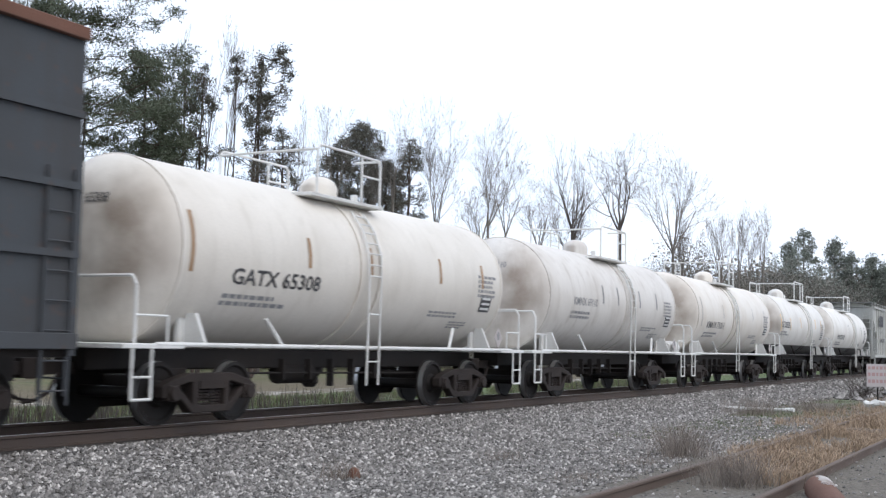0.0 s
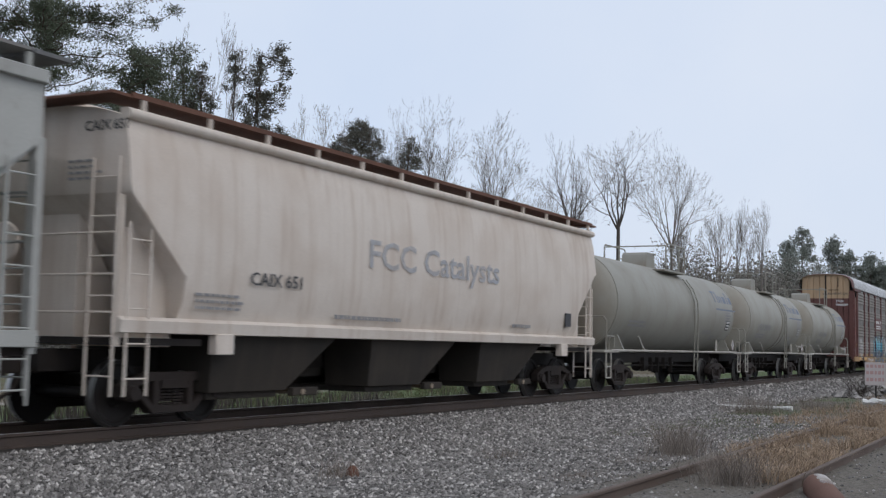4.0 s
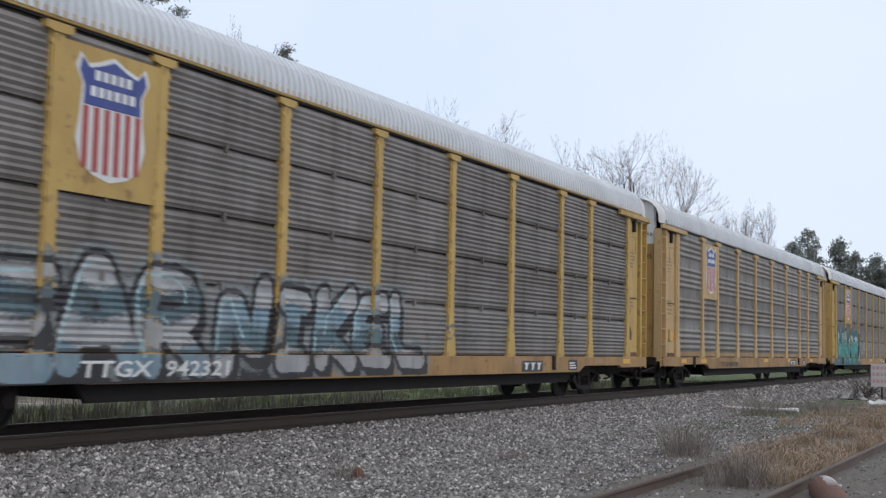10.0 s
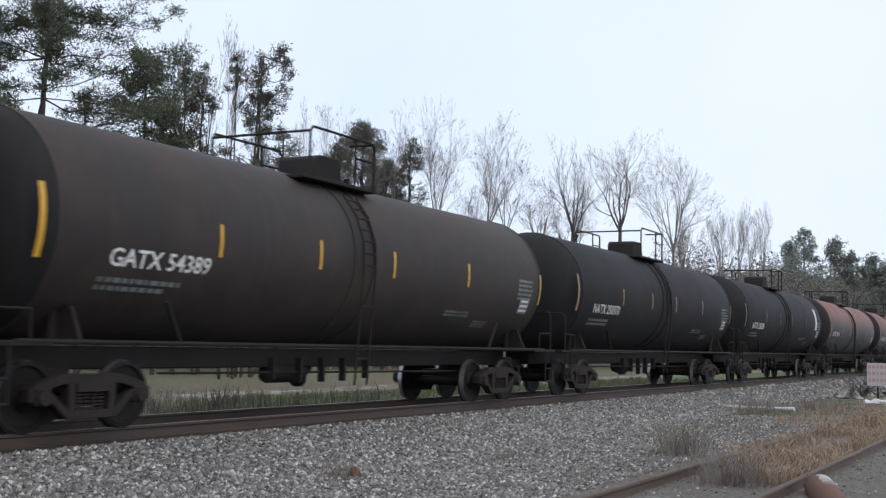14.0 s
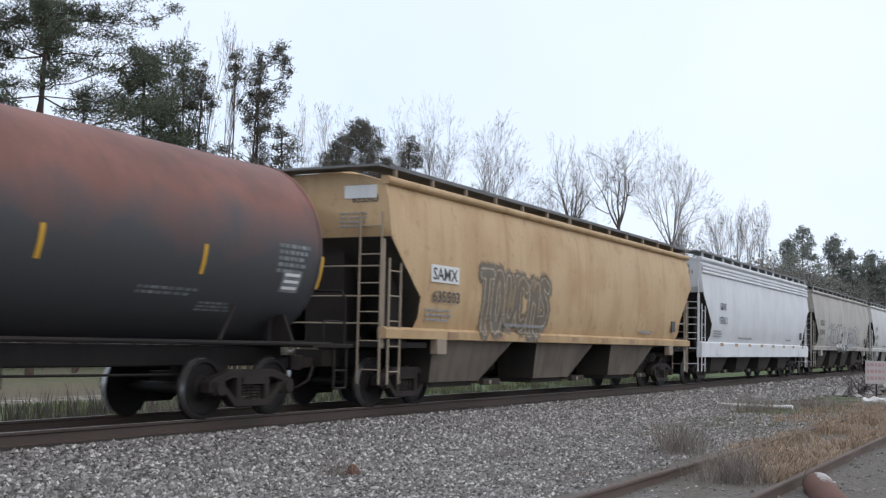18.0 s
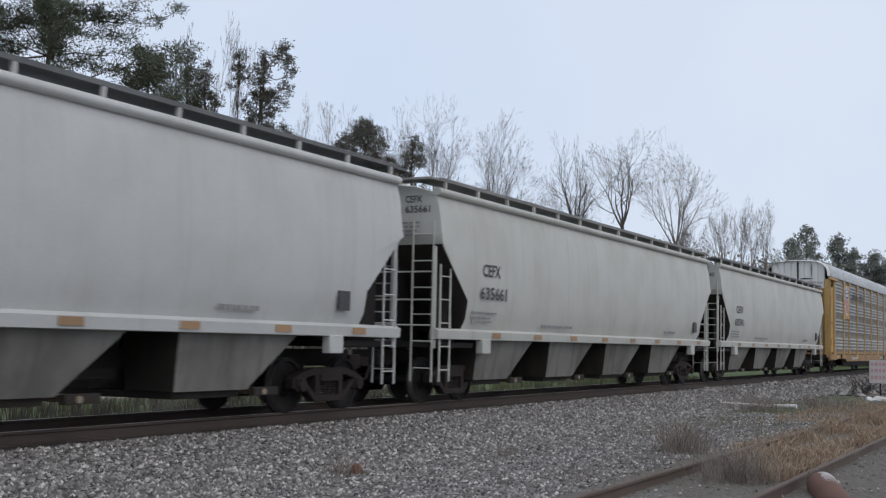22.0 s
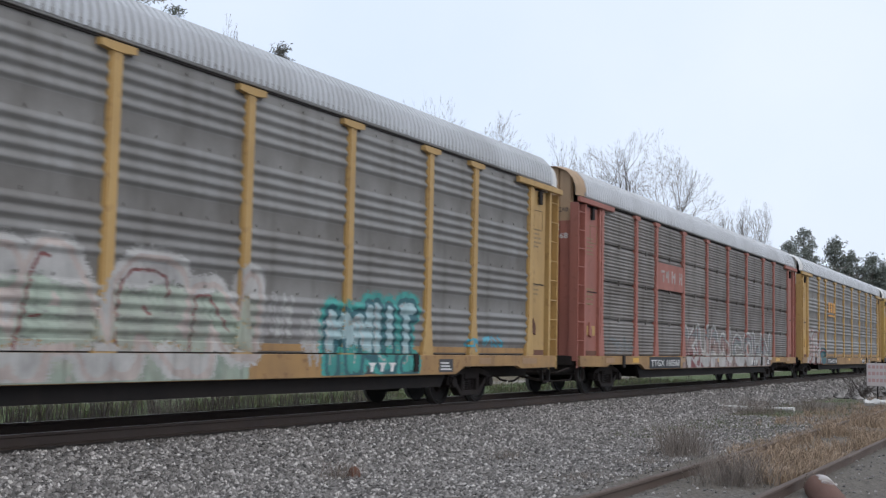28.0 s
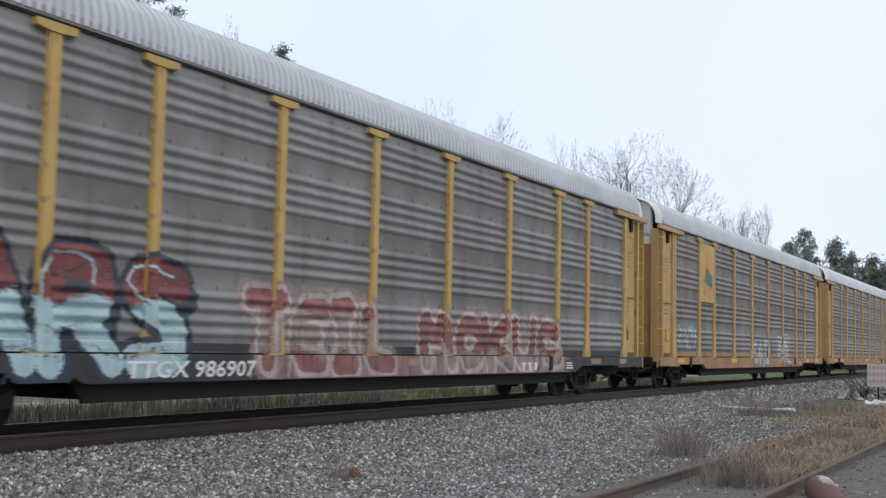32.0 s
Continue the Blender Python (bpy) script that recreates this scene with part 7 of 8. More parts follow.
    # cross-over platform, cables and yellow tape on the sill
    for k in (-1, 1):
        part("end_sill", Shape().box(*sorted((k * (half - 0.62), k * (CL / 2 - 0.2))), -1.45, 1.45, 0.80, 1.02), M["black"], ob)
        part("draft_gear", Shape().box(*sorted((k * (half - 0.55), k * (CL / 2 - 2.4))), -0.75, 0.75, 0.52, 0.8), M["black"], ob, bevel=0.03)
        part("pulling_rod", Shape().pipe([(k * (half - 0.6), -1.4, 0.72), (k * (half - 0.2), -1.2, 0.6), (k * (half - 0.1), -0.3, 0.62)], 0.025, 6), M["truck"], ob)
        s = Shape()
        s.pipe([(k * (CL / 2 - 0.6), -1.3, 0.66), (k * (CL / 2 - 0.2), -1.35, 0.42), (k * (CL / 2 + 0.4), -1.0, 0.38), (k * (CL / 2 + 0.55), -0.4, 0.5)], 0.022, 6)
        s.box(*sorted((k * (CL / 2 - 0.75), k * (CL / 2 - 0.3))), -1.52, -1.44, 0.40, 0.44)
        s.box(*sorted((k * (CL / 2 - 0.75), k * (CL / 2 - 0.71))), -1.52, -1.44, 0.40, 0.7)
        s.box(*sorted((k * (CL / 2 - 0.34), k * (CL / 2 - 0.3))), -1.52, -1.44, 0.40, 0.7)
        part("step_and_hose", s, M["black"], ob)
    for u in (2.1, 4.3, 8.9, 13.5, 18.0, 23.0, 25.2):
        part("reflector", plate(Shape(), o + u, o + u + rnd.uniform(0.5, 0.8), 0.85, 0.98, -1.621, 0.004), M["reflect_dull"] if dark_sill or rnd.random() < 0.4 else M["reflect"], ob)
    s = Shape()
    for u in (3.4, 20.2):
        part("jack_bracket", Shape().box(o + u, o + u + 0.16, -1.66, -1.60, 0.72, 1.04), M["black"], ob)
    s = Shape()
    bars(s, o + 0.75, 2.3, 0.6, 0.5, 4, -1.531, rnd, 0.4)
    bars(s, o + 0.75, 3.6, 0.55, 0.5, 5, -1.531, rnd, 0.4)
    bars(s, CL / 2 - 1.5, 3.5, 0.5, 0.5, 5, -1.531, rnd, 0.4)
    bars(s, CL / 2 - 1.5, 2.4, 0.4, 0.3, 3, -1.531, rnd, 0.4)
    part("end_print", s, M["faint"] if trim != "oxide" else M["red"], ob)["kind"] = "stuff"
    s = Shape()
    plate(s, o + 0.85, o + 1.45, 1.55, 1.8, -1.531, 0.004)
    part("notice_plate", s, M["reflect"] if trim != "red" else M["yellow"], ob)
    mark = part("maker_mark", plate(Shape(), CL / 2 - 8.88, CL / 2 - 7.72, 0.69, 0.93, -1.622, 0.004), M["ink"], ob, "black plate with three plain white shapes")
    for j in range(3):
        q = CL / 2 - 8.79 + 0.35 * j
        part("mark_shape", Shape().prism([(q + 0.09, 0.73), (q + 0.19, 0.73), (q + 0.22, 0.83), (q + 0.30, 0.89), (q + 0.02, 0.89), (q + 0.11, 0.83)], "y", -1.630, -1.626), M["white"], mark, smooth=0)
    plate(s := Shape(), CL / 2 - 6.12, CL / 2 - 5.54, 0.70, 0.95, -1.622, 0.004)
    data = part("data_panel", s, M["ink"], ob)
    for j in range(3):
        part("panel_print", plate(Shape(), CL / 2 - 6.06, CL / 2 - 5.62 - 0.05 * j, 0.74 + 0.06 * j, 0.77 + 0.06 * j, -1.626, 0.003), M["white"], data)
    if marks:
        words, u, w, z, h, mm = marks
        for line, zz in zip(words.split(), (4.22, 4.0)):
            lettering("end_mark", line, 0.58, zz, 0.14, M["white"] if trim in ("oxide", "red") else M["ink"], ob, y=-CL / 2 + 0.147, face="front", width=0.115 * len(line))
        lettering("car_mark", words, o + u, z + 0.1, h, M[mm], ob, y=-1.636, width=w, slant=0.15)
        if dark_mark:
            part("mark_panel", plate(Shape(), o + u - 0.12, o + u + w + 0.15, 0.67, 1.01, -1.6228, 0.004), M["slate"], ob, "dark patch behind the lettering")
    if plate_mat:
        a, b, z0, z1, mm = plate_mat
        part("emblem_plate", Shape().box(o + a, o + b, -1.60, -1.572, z0, z1), M[mm], ob)
    return ob, o


# ---- the train, from its head ----
ribbed_hopper(0, "tall dark blue-grey ribbed gondola with rusty rim", M["gon"], 1, top=5.0, ribs=12, cut=False, rim=M["rust"], bands=True, bays=3)

W = M["end_white"]
B = M["black"]
AMB = lambda e_, pos, z0=2.45, z1=2.95, w=0.09: [(x, z0, z1, w) for x in pos]
tank_car(1, "white tank car with black lettering, grimy at the ends", M["tank_white"], 1.41, 2.53, W, 2, [("GATX 65308", -4.14, 2.08, 0.25, 2.35)], "ink", [(-5.15, 2.2, 3.1, 0.09)] + AMB(0, (-2.2, -0.25, 2.4, 4.3)), "reflect_dull", ladder_at=-0.2, deck_at=-0.45, dome_at=0.1)
tank_car(2, "dusty off-white tank car with small faded marks", M["tank_dusty"], 1.41, 2.53, W, 3, [("KMNX 69110", -3.6, 2.35, 0.2, 1.7)], "ink_fade", AMB(0, (-1.5, -0.3, 1.6, 3.2)), "ink_fade", ladder_at=0.8, deck_at=0.3, dome_at=0.0, air_tank=True)
tank_car(3, "cream-stained white tank car with black lettering", M["tank_cream"], 1.41, 2.53, W, 4, [("KMNX 71011", -4.3, 2.06, 0.24, 2.3)], "ink", [(-5.05, 2.1, 3.1, 0.07)] + AMB(0, (-2.2, -0.5, 2.4, 4.4), w=0.05), "ink_fade", ladder_at=-0.34, deck_at=-0.4, dome_at=0.2)
tank_car(4, "white tank car with black belly and amber tape", M["tank_split"], 1.41, 2.53, W, 5, [("GATX65293", -5.42, 2.38, 0.27, 1.72)], "ink", [(-5.6, 2.2, 2.95, 0.12), (-3.55, 2.3, 2.85, 0.1)] + AMB(0, (-1.2, 1.2, 2.5, 4.0), w=0.1), "reflect", deck_mat=B, ladder_at=1.0, deck_at=0.1, dome_at=-0.1)
tank_car(5, "white tank car with black belly and black lettering", M["tank_split"], 1.41, 2.53, W, 6, [("SHPX 300031", -4.69, 2.08, 0.26, 2.38)], "ink", AMB(0, (-1.0, 1.6, 3.8, 5.0), w=0.06), "ink", deck_mat=B, ladder_at=1.2, deck_at=0.5, dome_at=-0.1)
ribbed_hopper(6, "grey ribbed covered hopper with black emblem", M["hop_rib"], 7, top=4.3, ribs=14, marks=[("NS", 2.4, 2.62, 0.24, 0.55), ("245289", 2.4, 2.1, 0.26, 2.2)], logo=True)
ob, e = smooth_hopper(7, "chalky beige covered hopper with faded blue-grey lettering", M["hop_beige"], M["hop_beige"], 8, [("CAIX 651", 2.6, 2.05, 0.2, 1.35)], bays=3, grate="rust", tape=False, dark_end=False, bay_mat=M["grime_shade"])
lettering("trade_words", "FCC Catalysts", -e + 6.0, 2.55, 0.5, M["blue_pale"], ob, y=-1.60, width=5.4)
tank_car(8, "grey-beige tank car with large faded blue strokes", M["tank_grey"], 1.42, 2.53, M["tank_grey"], 9, None, "ink", (), dome="box", big_logo=(3.9, 2.95, 0.45, 2.8), deck_mat=M["hop_grey"], belt=False, ladder_at=1.2, deck_at=0.2, dome_at=-0.5)
tank_car(9, "grey-beige tank car with faded blue strokes and air tank", M["tank_grey"], 1.42, 2.53, M["tank_grey"], 10, [("UTLX 300900", -3.74, 2.1, 0.26, 2.3)], "ink_fade", (), dome="box", big_logo=(2.2, 3.0, 0.45, 2.9), air_tank=True, deck_mat=M["hop_grey"], ladder_at=1.15, deck_at=0.15, dome_at=-0.5)
tank_car(10, "grey-beige tank car with air tank beside auto carrier", M["tank_grey"], 1.42, 2.53, M["tank_grey"], 11, [("UTLX 128440", -2.9, 2.05, 0.22, 2.1)], "ink_fade", (), dome="box", big_logo=(2.2, 3.0, 0.45, 2.9), air_tank=True, deck_mat=M["hop_grey"], ladder_at=1.15, deck_at=0.15, dome_at=-0.5)

# brown-red auto carrier
ob, o = auto_rack(11, "brown-red auto carrier with tan top and cyan graffiti", "oxide", panel="galv_brown", hood="oxide", upper="tan", sill="yellow_sill", seed=11, marks=("TTGX 993489", 5.55, 2.4, 0.64, 0.18, "white"), plate_mat=(9.46, 12.15, 2.75, 3.55, "oxide"))
s = Shape()
plate(s, o + 9.65, o + 11.5, 3.0, 3.07, -1.6, 0.005)
plate(s, o + 9.65, o + 11.7, 2.86, 2.92, -1.6, 0.005)
for j in range(7):
    plate(s, o + 9.7 + j * 0.2, o + 9.84 + j * 0.2, 3.2, 3.38, -1.6, 0.005)
ribbon(s, [(o + 11.75 + 0.26 * math.cos(a), 3.12 + 0.26 * math.sin(a)) for a in np.linspace(-1.2, 3.0, 10)], 0.08, -1.605)
part("emblem", s, M["white"], ob, "white bars and hook emblem on brown-red")
graffito(ob, "WAWAW", 8.6 + o, 13.4 + o, 0.68, 1.35, ("g_slate", "g_slate", "g_grey"), "g_blue", 7, 0.34, "g_lime", 0, "g_silver")
graffito(ob, "OMNOI", 8.9 + o, 13.2 + o, 1.05, 2.3, ("g_ice", "g_cyan", "g_cyan", "g_slate"), "g_blue", 1, 0.26, "g_lime", 0, "g_ice", 0.08, 0.1)
graffito(ob, "AYNA", 13.9 + o, 18.6 + o, 0.68, 2.2, ("g_silver", "g_silver", "g_grey"), "g_black", 2, 0.22, "g_lime", 0, "g_white", 0.1)
graffito(ob, "O", 2.9 + o, 3.85 + o, 1.0, 1.95, "g_white", "g_white", 3, 0.03)
scribble(ob, 3.05 + o, 3.7 + o, 1.3, 1.7, "g_white", 6, 6, 0.05)
scribble(ob, 7.6 + o, 8.3 + o, 1.4, 1.9, "g_white", 4, 4)
graffito(ob, "YEKINO", 22.9 + o, 24.7 + o, 1.1, 1.6, "g_black", "g_white", 5, 0.16, "g_white")

# yellow auto carriers
ob, o = auto_rack(12, "ochre yellow auto carrier with shield emblem and silver graffiti", "yellow", seed=12, marks=("TTGX 985495", 6.6, 2.9, 0.62, 0.17, "white"), plate_mat=(4.72, 6.47, 3.0, 4.86, "yellow"))
shield(ob, o + 5.6, 3.25, 1.5, 1.1, -1.6)
graffito(ob, "SUMO", 1.75 + o, 4.5 + o, 1.0, 2.1, ("g_white", "g_silver"), "g_black", 11, 0.28, "g_white", 0, None, 0.05)
graffito(ob, "KESRY", 4.8 + o, 9.2 + o, 1.0, 1.9, "g_grey", "g_black", 12, 0.17, None, 0, "g_white", 0.14)
graffito(ob, "MYN", 9.5 + o, 12.7 + o, 0.68, 1.75, ("g_white", "g_silver", "g_white"), "g_black", 13, 0.28, "g_white", 4)

ob, o = auto_rack(13, "yellow auto carrier with slatted sides and blue-grey graffiti", "yellow_bright", "slat", "galv_slat", "roof_white", seed=13, sill="yellow_sill", marks=("TTGX  942321", 5.2, 2.9, 0.64, 0.21, "white"), plate_mat=(4.72, 6.47, 3.0, 4.86, "yellow_bright"), eave_mat="yellow_bright")
shield(ob, o + 5.6, 3.25, 1.5, 1.1, -1.6)
part("sprayed_sill", plate(Shape(), o + 2.2, o + 9.9, 0.66, 1.02, -1.6215, 0.003), M["g_black"], ob)
graffito(ob, "SEAR", 1.9 + o, 7.7 + o, 0.68, 2.2, ("g_silver", "g_bluegrey", "g_silver", "g_paleblue"), "g_black", 21, 0.27, "g_grey", 0, "g_ice", 0.16)
graffito(ob, "NIKEL", 7.8 + o, 14.0 + o, 0.68, 2.05, ("g_silver", "g_paleblue", "g_bluegrey", "g_silver"), "g_black", 22, 0.27, "g_grey", 0, "g_ice", 0.16)
scribble(ob, 14.2 + o, 16.5 + o, 1.0, 1.8, "g_grey", 23, 6)

ob, o = auto_rack(14, "pale ochre auto carrier with shield emblem, little graffiti", "yellow_pale", panel="galv_brown", door="yellow_pale", sill="yellow_sill", seed=14, marks=("TTGX 985535", 6.8, 2.4, 0.62, 0.16, "ink"), plate_mat=(4.72, 6.47, 3.0, 4.86, "yellow_pale"))
shield(ob, o + 5.6, 3.25, 1.5, 1.1, -1.6)

ob, o = auto_rack(15, "rust-streaked yellow auto carrier with slatted sides and teal graffiti", "yellow_bright", "slat", "galv_slat", seed=15, sill="yellow_sill", plate_mat=(4.72, 6.47, 2.95, 4.86, "yellow_bright"))
shield(ob, o + 5.6, 3.2, 1.55, 1.15, -1.6)
part("sprayed_sill", plate(Shape(), o + 1.0, o + 9.8, 0.66, 1.02, -1.6215, 0.003), M["g_teal_dark"], ob)
graffito(ob, "WARP", 2.4 + o, 9.2 + o, 0.72, 2.35, ("g_ice", "g_teal", "g_teal", "g_green"), "g_teal_dark", 31, 0.22, "g_petrol", 0, "g_ice", 0.2, 0.35)
scribble(ob, 9.7 + o, 12.0 + o, 1.1, 2.0, "g_white", 32, 9, 0.04)
scribble(ob, 12.6 + o, 14.9 + o, 1.1, 1.8, "g_grey", 33, 8, 0.03)

# black tank cars
YS = lambda e_: [(-e_ + 0.3, 2.05, 2.75, 0.09), (e_ + 0.02, 2.05, 2.6, 0.075)]
for i, words, st, lab, rust in ((16, "GATX 54389", "reflect", "flat black tank car with amber reflector stripes", 0), (17, "NATX 250370", "reflect_dull", "flat black tank car with white lettering", 0), (18, "NATX 250280", "g_grey", "flat black tank car with white patch", 0), (19, "NATX 251108", "reflect", "black tank car with rusted red-brown top", 1), (20, "NATX 251109", "reflect", "black tank car, top half faded to rust", 1)):
    L = COUPLINGS[i + 1] - COUPLINGS[i]
    e = L / 2 - 1.42
    tank_car(i, lab, M["tank_rust"] if rust else M["tank_jet"] if i > 16 else M["tank_black"], 1.52, 2.68, B, 40 + i, [(words, -e * 0.875, 2.15, 0.25, 2.02)], "white", ([(-e - 0.33, 2.16, 3.09, 0.1), (e + 0.02, 2.2, 2.9, 0.08)] + [(x * e, 2.42, 2.9, 0.075) for x in (-0.585, -0.235, 0.09, 0.5)] if not rust else YS(e) + [(x * e, 2.12, 2.56, 0.075) for x in (-0.5, -0.2, 0.146, 0.58)]), st, dome="box", ladder_at=-0.3, deck_at=-0.4, dome_at=0.1, patch_white=(i == 18), head_mat=M["tank_jet"])

smooth_hopper(21, "faded tan covered hopper with grey graffiti over stencils", M["hop_tan"], M["dull_tan"], 21, [("SAMX", 1.6, 2.45, 0.24, 1.05), ("635503", 1.6, 2.02, 0.22, 1.15)], bays=3, bay_mat=M["bay_tan"])
ob, o = TRAIN[-1][0], -(COUPLINGS[22] - COUPLINGS[21]) / 2
part("mark_panel", plate(Shape(), o + 2.3, o + 3.5, 2.40, 2.74, -1.592, 0.004), M["white"], ob, "white patch behind the lettering")
part("mark_panel", Shape().box(o + 0.765, o + 0.775, -1.25, -0.55, 3.86, 4.1), M["white"], ob, "white patch high on the end")
graffito(ob, "TOUCMS", o + 4.5, o + 8.3, 1.45, 2.7, "hop_mud", "hop_mud_pale", 41, 0.3, "hop_mud", rim=0.07)
smooth_hopper(22, "clean white covered hopper with deep side sill", M["hop_white"], M["hop_white"], 22, [("GBRX", 2.2, 2.62, 0.26, 0.85), ("97611", 2.2, 2.12, 0.26, 0.95)], bays=4, deep_sill=True, band=True, eave=4.28, bay_mat=M["grime_shade"])
ob, e = smooth_hopper(23, "dirty grey covered hopper with outlined graffiti", M["hop_grey"], M["hop_grey"], 23, [("CRDX", 1.55, 2.54, 0.28, 1.15), ("15747", 1.4, 2.05, 0.28, 1.35)], bays=4, tape=False, bay_mat=M["grime_shade"])
graffito(ob, "MYNEI", -e + 3.8, -e + 8.2, 1.42, 2.55, "g_white", "g_black", 42, 0.26, rim=0.09)
graffito(ob, "LEAN", -e + 6.5, -e + 10.3, 1.32, 2.45, "g_white", "g_black", 43, 0.26, block=0.2, rim=0.06)
graffito(ob, "SCMIS", -e + 10.5, -e + 14.0, 1.36, 2.55, "g_silver", "g_black", 44, 0.26, rim=0.08)
smooth_hopper(24, "pale grey covered hopper with black lettering", M["hop_pale"], M["hop_pale"], 24, [("CEFX", 1.4, 2.60, 0.27, 1.0), ("636957", 1.28, 2.08, 0.27, 1.4)])
smooth_hopper(25, "cream-grey covered hopper with stencilled lettering", M["hop_cream"], M["hop_cream"], 25, [("CEFX", 1.8, 2.62, 0.26, 0.85), ("635661", 1.7, 2.14, 0.26, 1.3)], grate="galv")
smooth_hopper(26, "cream-grey covered hopper stained around its lettering", M["hop_cream"], M["hop_cream"], 26, [("CEFX", 1.95, 2.55, 0.26, 1.0), ("635740", 1.75, 2.08, 0.26, 1.35)])

# second string of auto carriers
ob, o = auto_rack(27, "ochre yellow auto carrier with bright sides and shield emblem", "yellow", panel="galv_light", roof="roof", seed=27, marks=("TTGX 851434", 6.65, 2.5, 0.64, 0.17, "white"), plate_mat=(4.72, 6.47, 3.0, 4.86, "yellow"))
shield(ob, o + 5.6, 3.25, 1.5, 1.1, -1.6)
lettering("slogan", "BUILDING", o + 7.4, 4.25, 0.30, M["slate"], ob, y=-1.645, width=1.85)
lettering("slogan", "AMERICA", o + 9.75, 4.25, 0.30, M["slate"], ob, y=-1.645, width=1.85)
ob, o = auto_rack(28, "ochre yellow auto carrier with plain bright sides", "yellow", panel="galv_light", seed=28, marks=("TTGX 850210", 6.7, 2.6, 0.66, 0.15, "ink"))


def seal(ob, x, z, r, ring, cross):
    s = Shape()
    s.prism([(x + r * math.cos(a), z + r * math.sin(a)) for a in np.linspace(0, 2 * math.pi, 25)[:-1]], "y", -1.537, -1.531)
    p = part("emblem", s, M[ring], ob, "round emblem with a pale cross")
    s = Shape()
    plate(s, x - 0.03, x + 0.03, z - r * 0.8, z + r * 0.8, -1.537, 0.004)
    plate(s, x - r * 0.8, x + r * 0.8, z - 0.03, z + 0.03, -1.5375, 0.004)
    part("emblem_cross", s, M[cross], p)
    rim = [(x + r * 0.86 * math.cos(a), -1.5372, z + r * 0.86 * math.sin(a)) for a in np.linspace(0, 2 * math.pi, 25)]
    part("emblem_ring", Shape().pipe(rim, 0.014, 5), M[cross], p)


ob, o = auto_rack(29, "dirty yellow auto carrier with round emblem and white graffiti", "yellow", panel="galv", seed=29, sill="yellow_sill", marks=("TTGX 988067", 6.7, 2.7, 0.64, 0.17, "ink"))
seal(ob, o + 1.12, 4.15, 0.36, "blue_fade", "board")
graffito(ob, "AIRES", 2.0 + o, 6.0 + o, 0.72, 2.15, ("g_white", "g_white", "g_silver"), "g_grey", 51, 0.24, "g_white", 4, None, 0.1)
scribble(ob, 1.8 + o, 6.4 + o, 0.6, 2.0, "g_white", 52, 12, 0.04)
part("sprayed_sill", plate(Shape(), o + 9.3, o + 15.2, 0.66, 1.02, -1.6215, 0.003), M["g_mint"], ob)
graffito(ob, "EARN", 9.2 + o, 15.4 + o, 0.68, 2.2, ("g_white", "g_palemint", "g_palemint", "g_white"), "g_chalk", 53, 0.34, "g_white", 3, "g_rose", 0.12)
graffito(ob, "MNUI", 17.3 + o, 20.4 + o, 0.68, 1.85, ("g_ice", "g_ice", "g_teal"), "g_petrol", 54, 0.24, "g_teal", 0, "g_white", 0.12)
scribble(ob, 15.5 + o, 16.4 + o, 1.1, 1.95, "g_white", 57, 10, 0.045)
scribble(ob, 16.6 + o, 17.2 + o, 0.7, 1.7, "g_white", 58, 10, 0.04)
scribble(ob, 22.5 + o, 24.2 + o, 1.0, 1.4, "g_cyan", 55, 6, 0.05)

ob, o = auto_rack(30, "faded red auto carrier with slatted sides and white graffiti", "red", "slat", "galv_slat", "roof", door="red", hood="tan", upper="tan", sill="yellow_sill", seed=30, marks=("TTGX 160568", 5.9, 2.9, 0.64, 0.19, "white"), plate_mat=(6.62, 9.32, 3.05, 3.85, "red"), dark_mark=True)
s = Shape()
for a, b, c, d in ((6.95, 7.3, 3.56, 3.64), (7.12, 7.24, 3.28, 3.5), (7.42, 7.72, 3.42, 3.62), (7.62, 7.74, 3.28, 3.66), (8.02, 8.14, 3.28, 3.66), (8.14, 8.34, 3.46, 3.54), (8.3, 8.42, 3.28, 3.62), (8.84, 8.94, 3.3, 3.66), (8.94, 9.08, 3.44, 3.52), (9.06, 9.16, 3.28, 3.66)):
    plate(s, o + a, o + b, c, d, -1.6, 0.005)
part("emblem", s, M["g_chalk"], ob, "worn pale emblem strokes")
part("sprayed_sill", plate(Shape(), o + 9.2, o + 22.0, 0.66, 1.02, -1.6215, 0.003), M["g_pinkgrey"], ob)
graffito(ob, "KUAN", 9.7 + o, 15.6 + o, 0.68, 2.0, ("g_grey", "g_pinkgrey", "g_white"), "g_white", 61, 0.24, None, 3, "g_red", 0.1)
graffito(ob, "COWN", 15.8 + o, 22.2 + o, 0.68, 1.85, ("g_grey", "g_grey", "g_white"), "g_white", 62, 0.2, None, 3, "g_red", 0.08)
graffito(ob, "ZI", 9.9 + o, 11.6 + o, 0.6, 1.25, "g_red", "g_rose", 63, 0.3)
scribble(ob, 2.4 + o, 4.2 + o, 1.0, 1.5, "g_grey", 64, 6, 0.05)

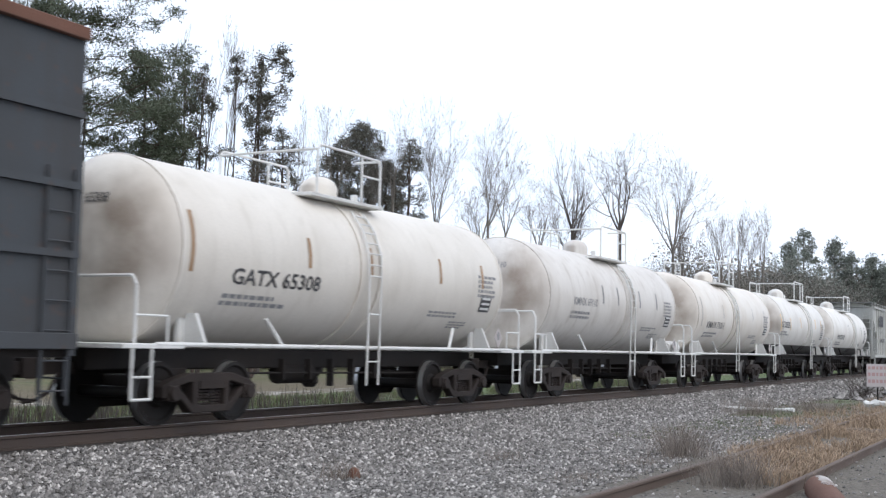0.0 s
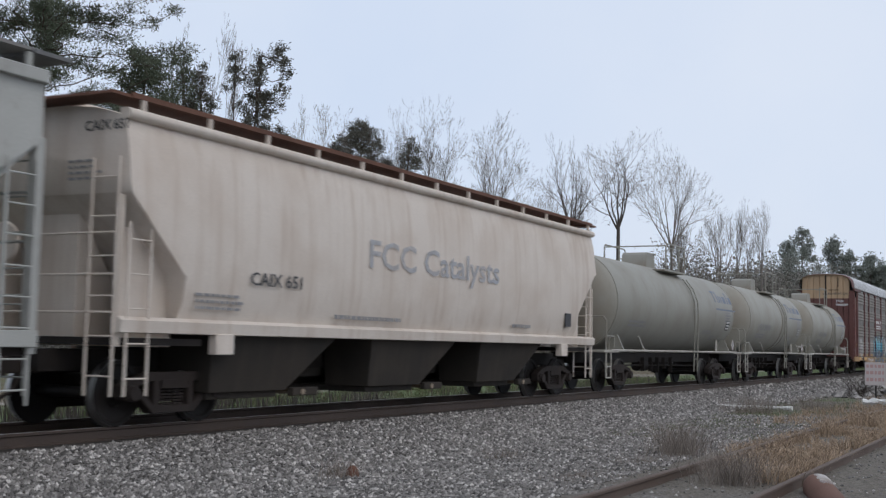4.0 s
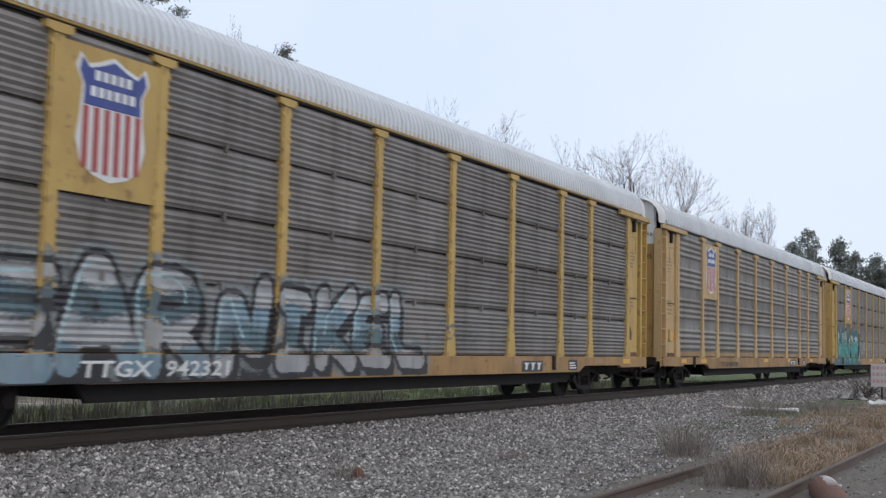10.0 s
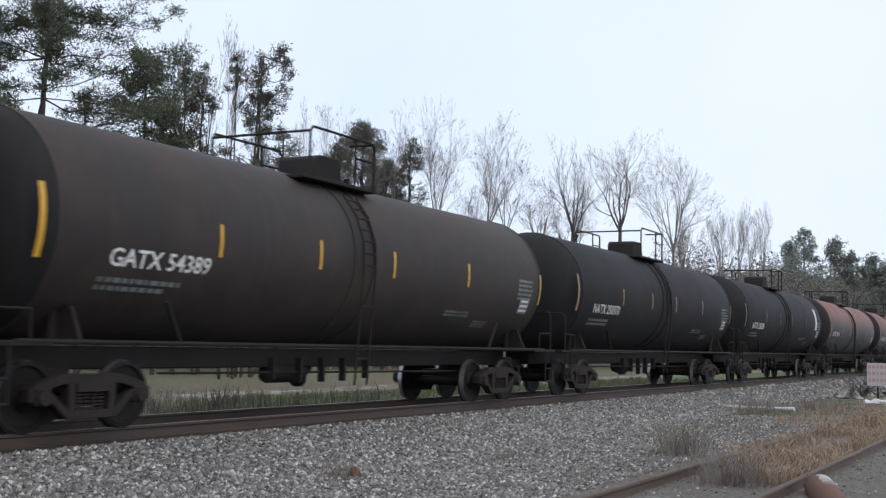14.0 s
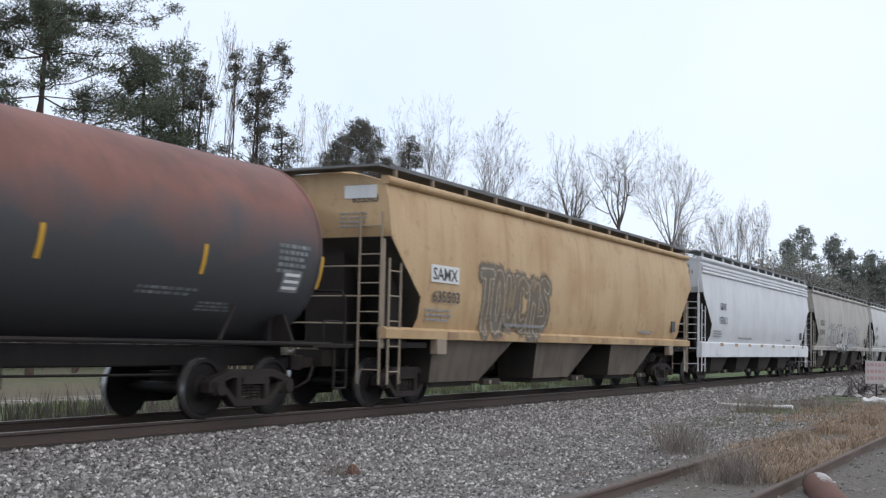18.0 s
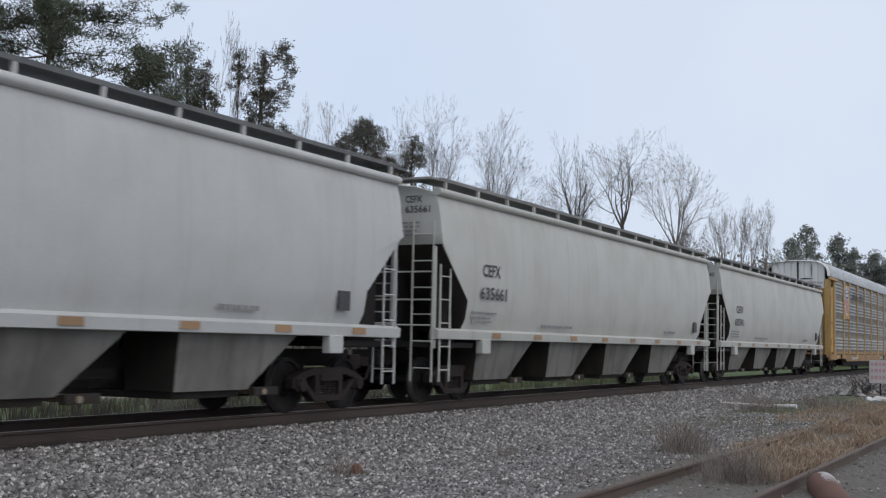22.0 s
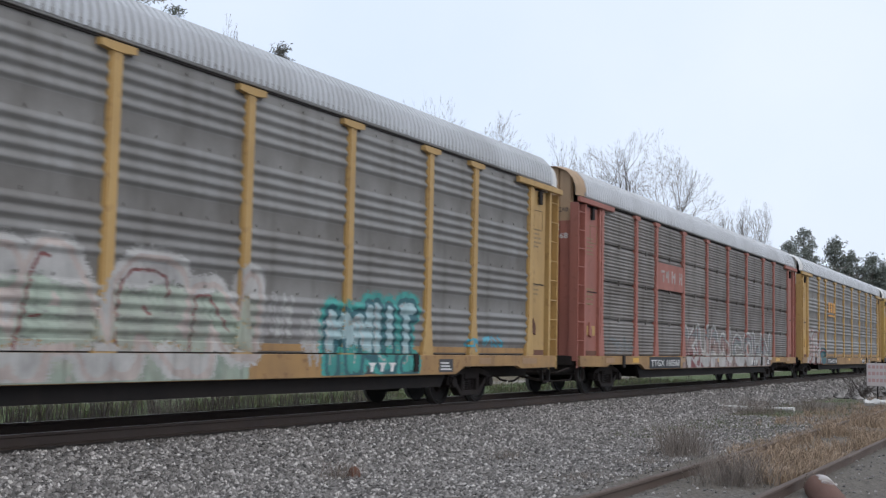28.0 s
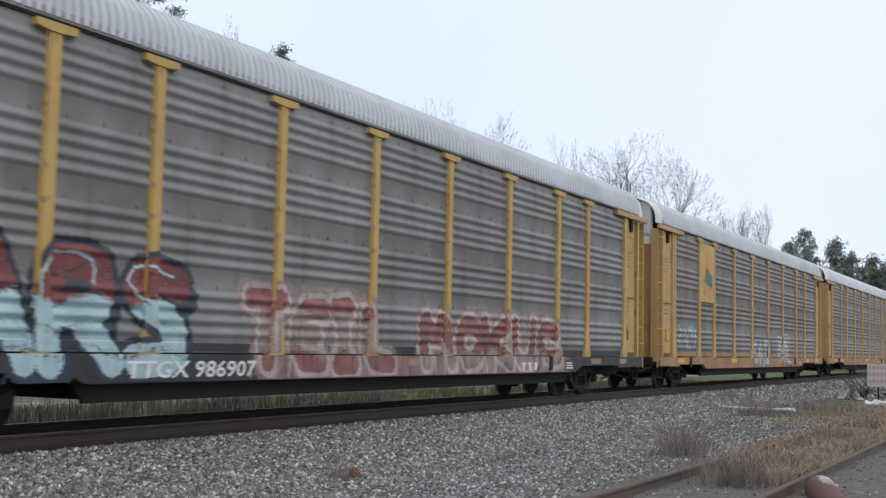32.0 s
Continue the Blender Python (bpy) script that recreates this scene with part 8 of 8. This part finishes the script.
ob, o = auto_rack(31, "ochre yellow auto carrier with orange lettered emblem", "yellow", panel="galv", seed=31, marks=("TTGX 851516", 6.8, 2.7, 0.66, 0.17, "white"), dark_mark=True)
emblem = part("emblem", plate(Shape(), o + 7.25, o + 9.2, 3.15, 3.24, -1.595, 0.01), M["orange"], ob, "orange block emblem with underline")
for x in (7.25, 7.95, 8.65):  # three plain letter-high blocks
    part("emblem_block", Shape().prism([(o + x + 0.06, 3.35), (o + x + 0.48, 3.35), (o + x + 0.52, 3.47), (o + x + 0.44, 3.62), (o + x + 0.52, 3.79), (o + x + 0.46, 3.89), (o + x + 0.04, 3.89), (o + x, 3.77), (o + x + 0.07, 3.62), (o + x, 3.45)], "y", -1.605, -1.595), M["orange"], emblem, smooth=0)
part("sprayed_end", plate(Shape(), o + 1.4, o + 5.0, 0.76, 1.02, -1.6215, 0.003), M["g_white"], ob)
graffito(ob, "SOMA", 1.7 + o, 5.2 + o, 0.70, 2.3, "g_white", "g_rose", 71, 0.34, None, 3, "g_red", 0.12, rim=0.12)
graffito(ob, "C", 5.1 + o, 6.5 + o, 0.62, 1.4, ("g_petrol", "g_petrol"), "g_red", 72, 0.4, "g_petrol")
scribble(ob, 6.6 + o, 7.8 + o, 1.1, 1.4, "g_white", 73, 5, 0.03)

ob, o = auto_rack(32, "dirty yellow auto carrier with red and pale blue graffiti", "yellow_bright", panel="galv", seed=32, sill="g_black", dark_sill=True, marks=("TTGX 986907", 6.05, 2.75, 0.62, 0.23, "white"))
seal(ob, o + 1.12, 4.1, 0.36, "blue_fade", "board")
scribble(ob, 0.3 + o, 1.6 + o, 1.3, 1.9, "g_black", 80, 5, 0.03)
graffito(ob, "WARS", 1.6 + o, 7.5 + o, 0.66, 2.3, ("g_red", "g_red", "g_ice", "g_ice", "g_ice"), "g_navy", 81, 0.22, None, 2, "g_ice", 0.18)
part("sprayed_sill", plate(Shape(), o + 8.9, o + 21.5, 0.66, 1.02, -1.6215, 0.003), M["g_pink"], ob)
graffito(ob, "TEIL", 8.6 + o, 13.0 + o, 0.68, 1.9, ("g_rose", "g_pinkgrey", "g_pinkgrey", "g_rose"), "g_chalk", 83, 0.3, "g_pinkgrey", 4, None, 0.1)
graffito(ob, "MOKUC", 14.0 + o, 21.0 + o, 0.68, 1.85, ("g_rose", "g_rose", "g_pinkgrey"), "g_chalk", 84, 0.26, "g_pinkgrey", 4, None, 0.1)
ob, o = auto_rack(33, "ochre yellow auto carrier with orange and green plate", "yellow", panel="galv_brown", seed=33, plate_mat=(4.72, 6.47, 2.9, 4.86, "yellow_bright"))
part("emblem", Shape().prism([(o + 5.2, 3.6), (o + 6.2, 3.4), (o + 6.2, 3.75), (o + 5.5, 4.1)], "y", -1.606, -1.6), M["green"], ob)
part("emblem_sun", Shape().prism([(o + 5.4, 4.15), (o + 6.2, 3.8), (o + 6.2, 4.5), (o + 5.5, 4.55)], "y", -1.606, -1.6), M["orange"], ob)
graffito(ob, "SAI", 12.4 + o, 15.2 + o, 0.7, 1.7, "g_white", "g_grey", 91, 0.2)
graffito(ob, "NM", 17.0 + o, 19.2 + o, 1.0, 1.9, "g_white", "g_grey", 92, 0.3, "g_white")
scribble(ob, 2.2 + o, 4.4 + o, 1.2, 2.0, "g_ice", 93, 7, 0.06)
auto_rack(34, "ochre yellow auto carrier with white roof", "yellow", panel="galv_brown", roof="roof_white", seed=34)


# ---- the train runs ----
def run_at(t):
    """Distance run, by cubic steps between the rows of RUN."""
    k = min(int(t // 2), len(RUN) - 2)
    (t0, a), (t1, b) = RUN[k], RUN[k + 1]
    p = RUN[k - 1][1] if k else a - (b - a) * 1.01
    n = RUN[k + 2][1] if k + 2 < len(RUN) else b + (b - a) * 0.99
    m0, m1, u = (b - p) / 2, (n - a) / 2, (t - t0) / (t1 - t0)
    return a + u * (m0 + u * ((3 * (b - a) - 2 * m0 - m1) + u * (m0 + m1 - 2 * (b - a))))


def motions():
    """All cars run towards -X together; their wheels roll while they pass."""
    for ob, start in TRAIN:
        walk(ob, [(t, pose(start - run, TRACK_Y, 0)) for t, run in RUN])
    starts = dict(TRAIN)
    frames_ = int(32 * FPS)
    runs = [run_at(k / FPS) for k in range(frames_ + 1)]
    for q, ob, at in WHEELS:
        keep = [k for k in range(frames_ + 1) if 3 < starts[ob] - runs[k] < 58]
        rows, turn_ = [], 0.0
        ks = sorted({0, frames_, *keep})
        last = None
        for k in ks:
            if last is not None and k in keep_set(keep) and last == k - 1:
                turn_ -= math.degrees((runs[k] - runs[last]) / 0.46)
            rows.append((k / FPS, pose(*at, 0, turn_, 0)))
            last = k
        walk(q, rows)


SETS = {}


def keep_set(keep):
    key = (keep[0], keep[-1]) if keep else (0, 0)
    if key not in SETS:
        SETS[key] = set(keep)
    return SETS[key]


motions()
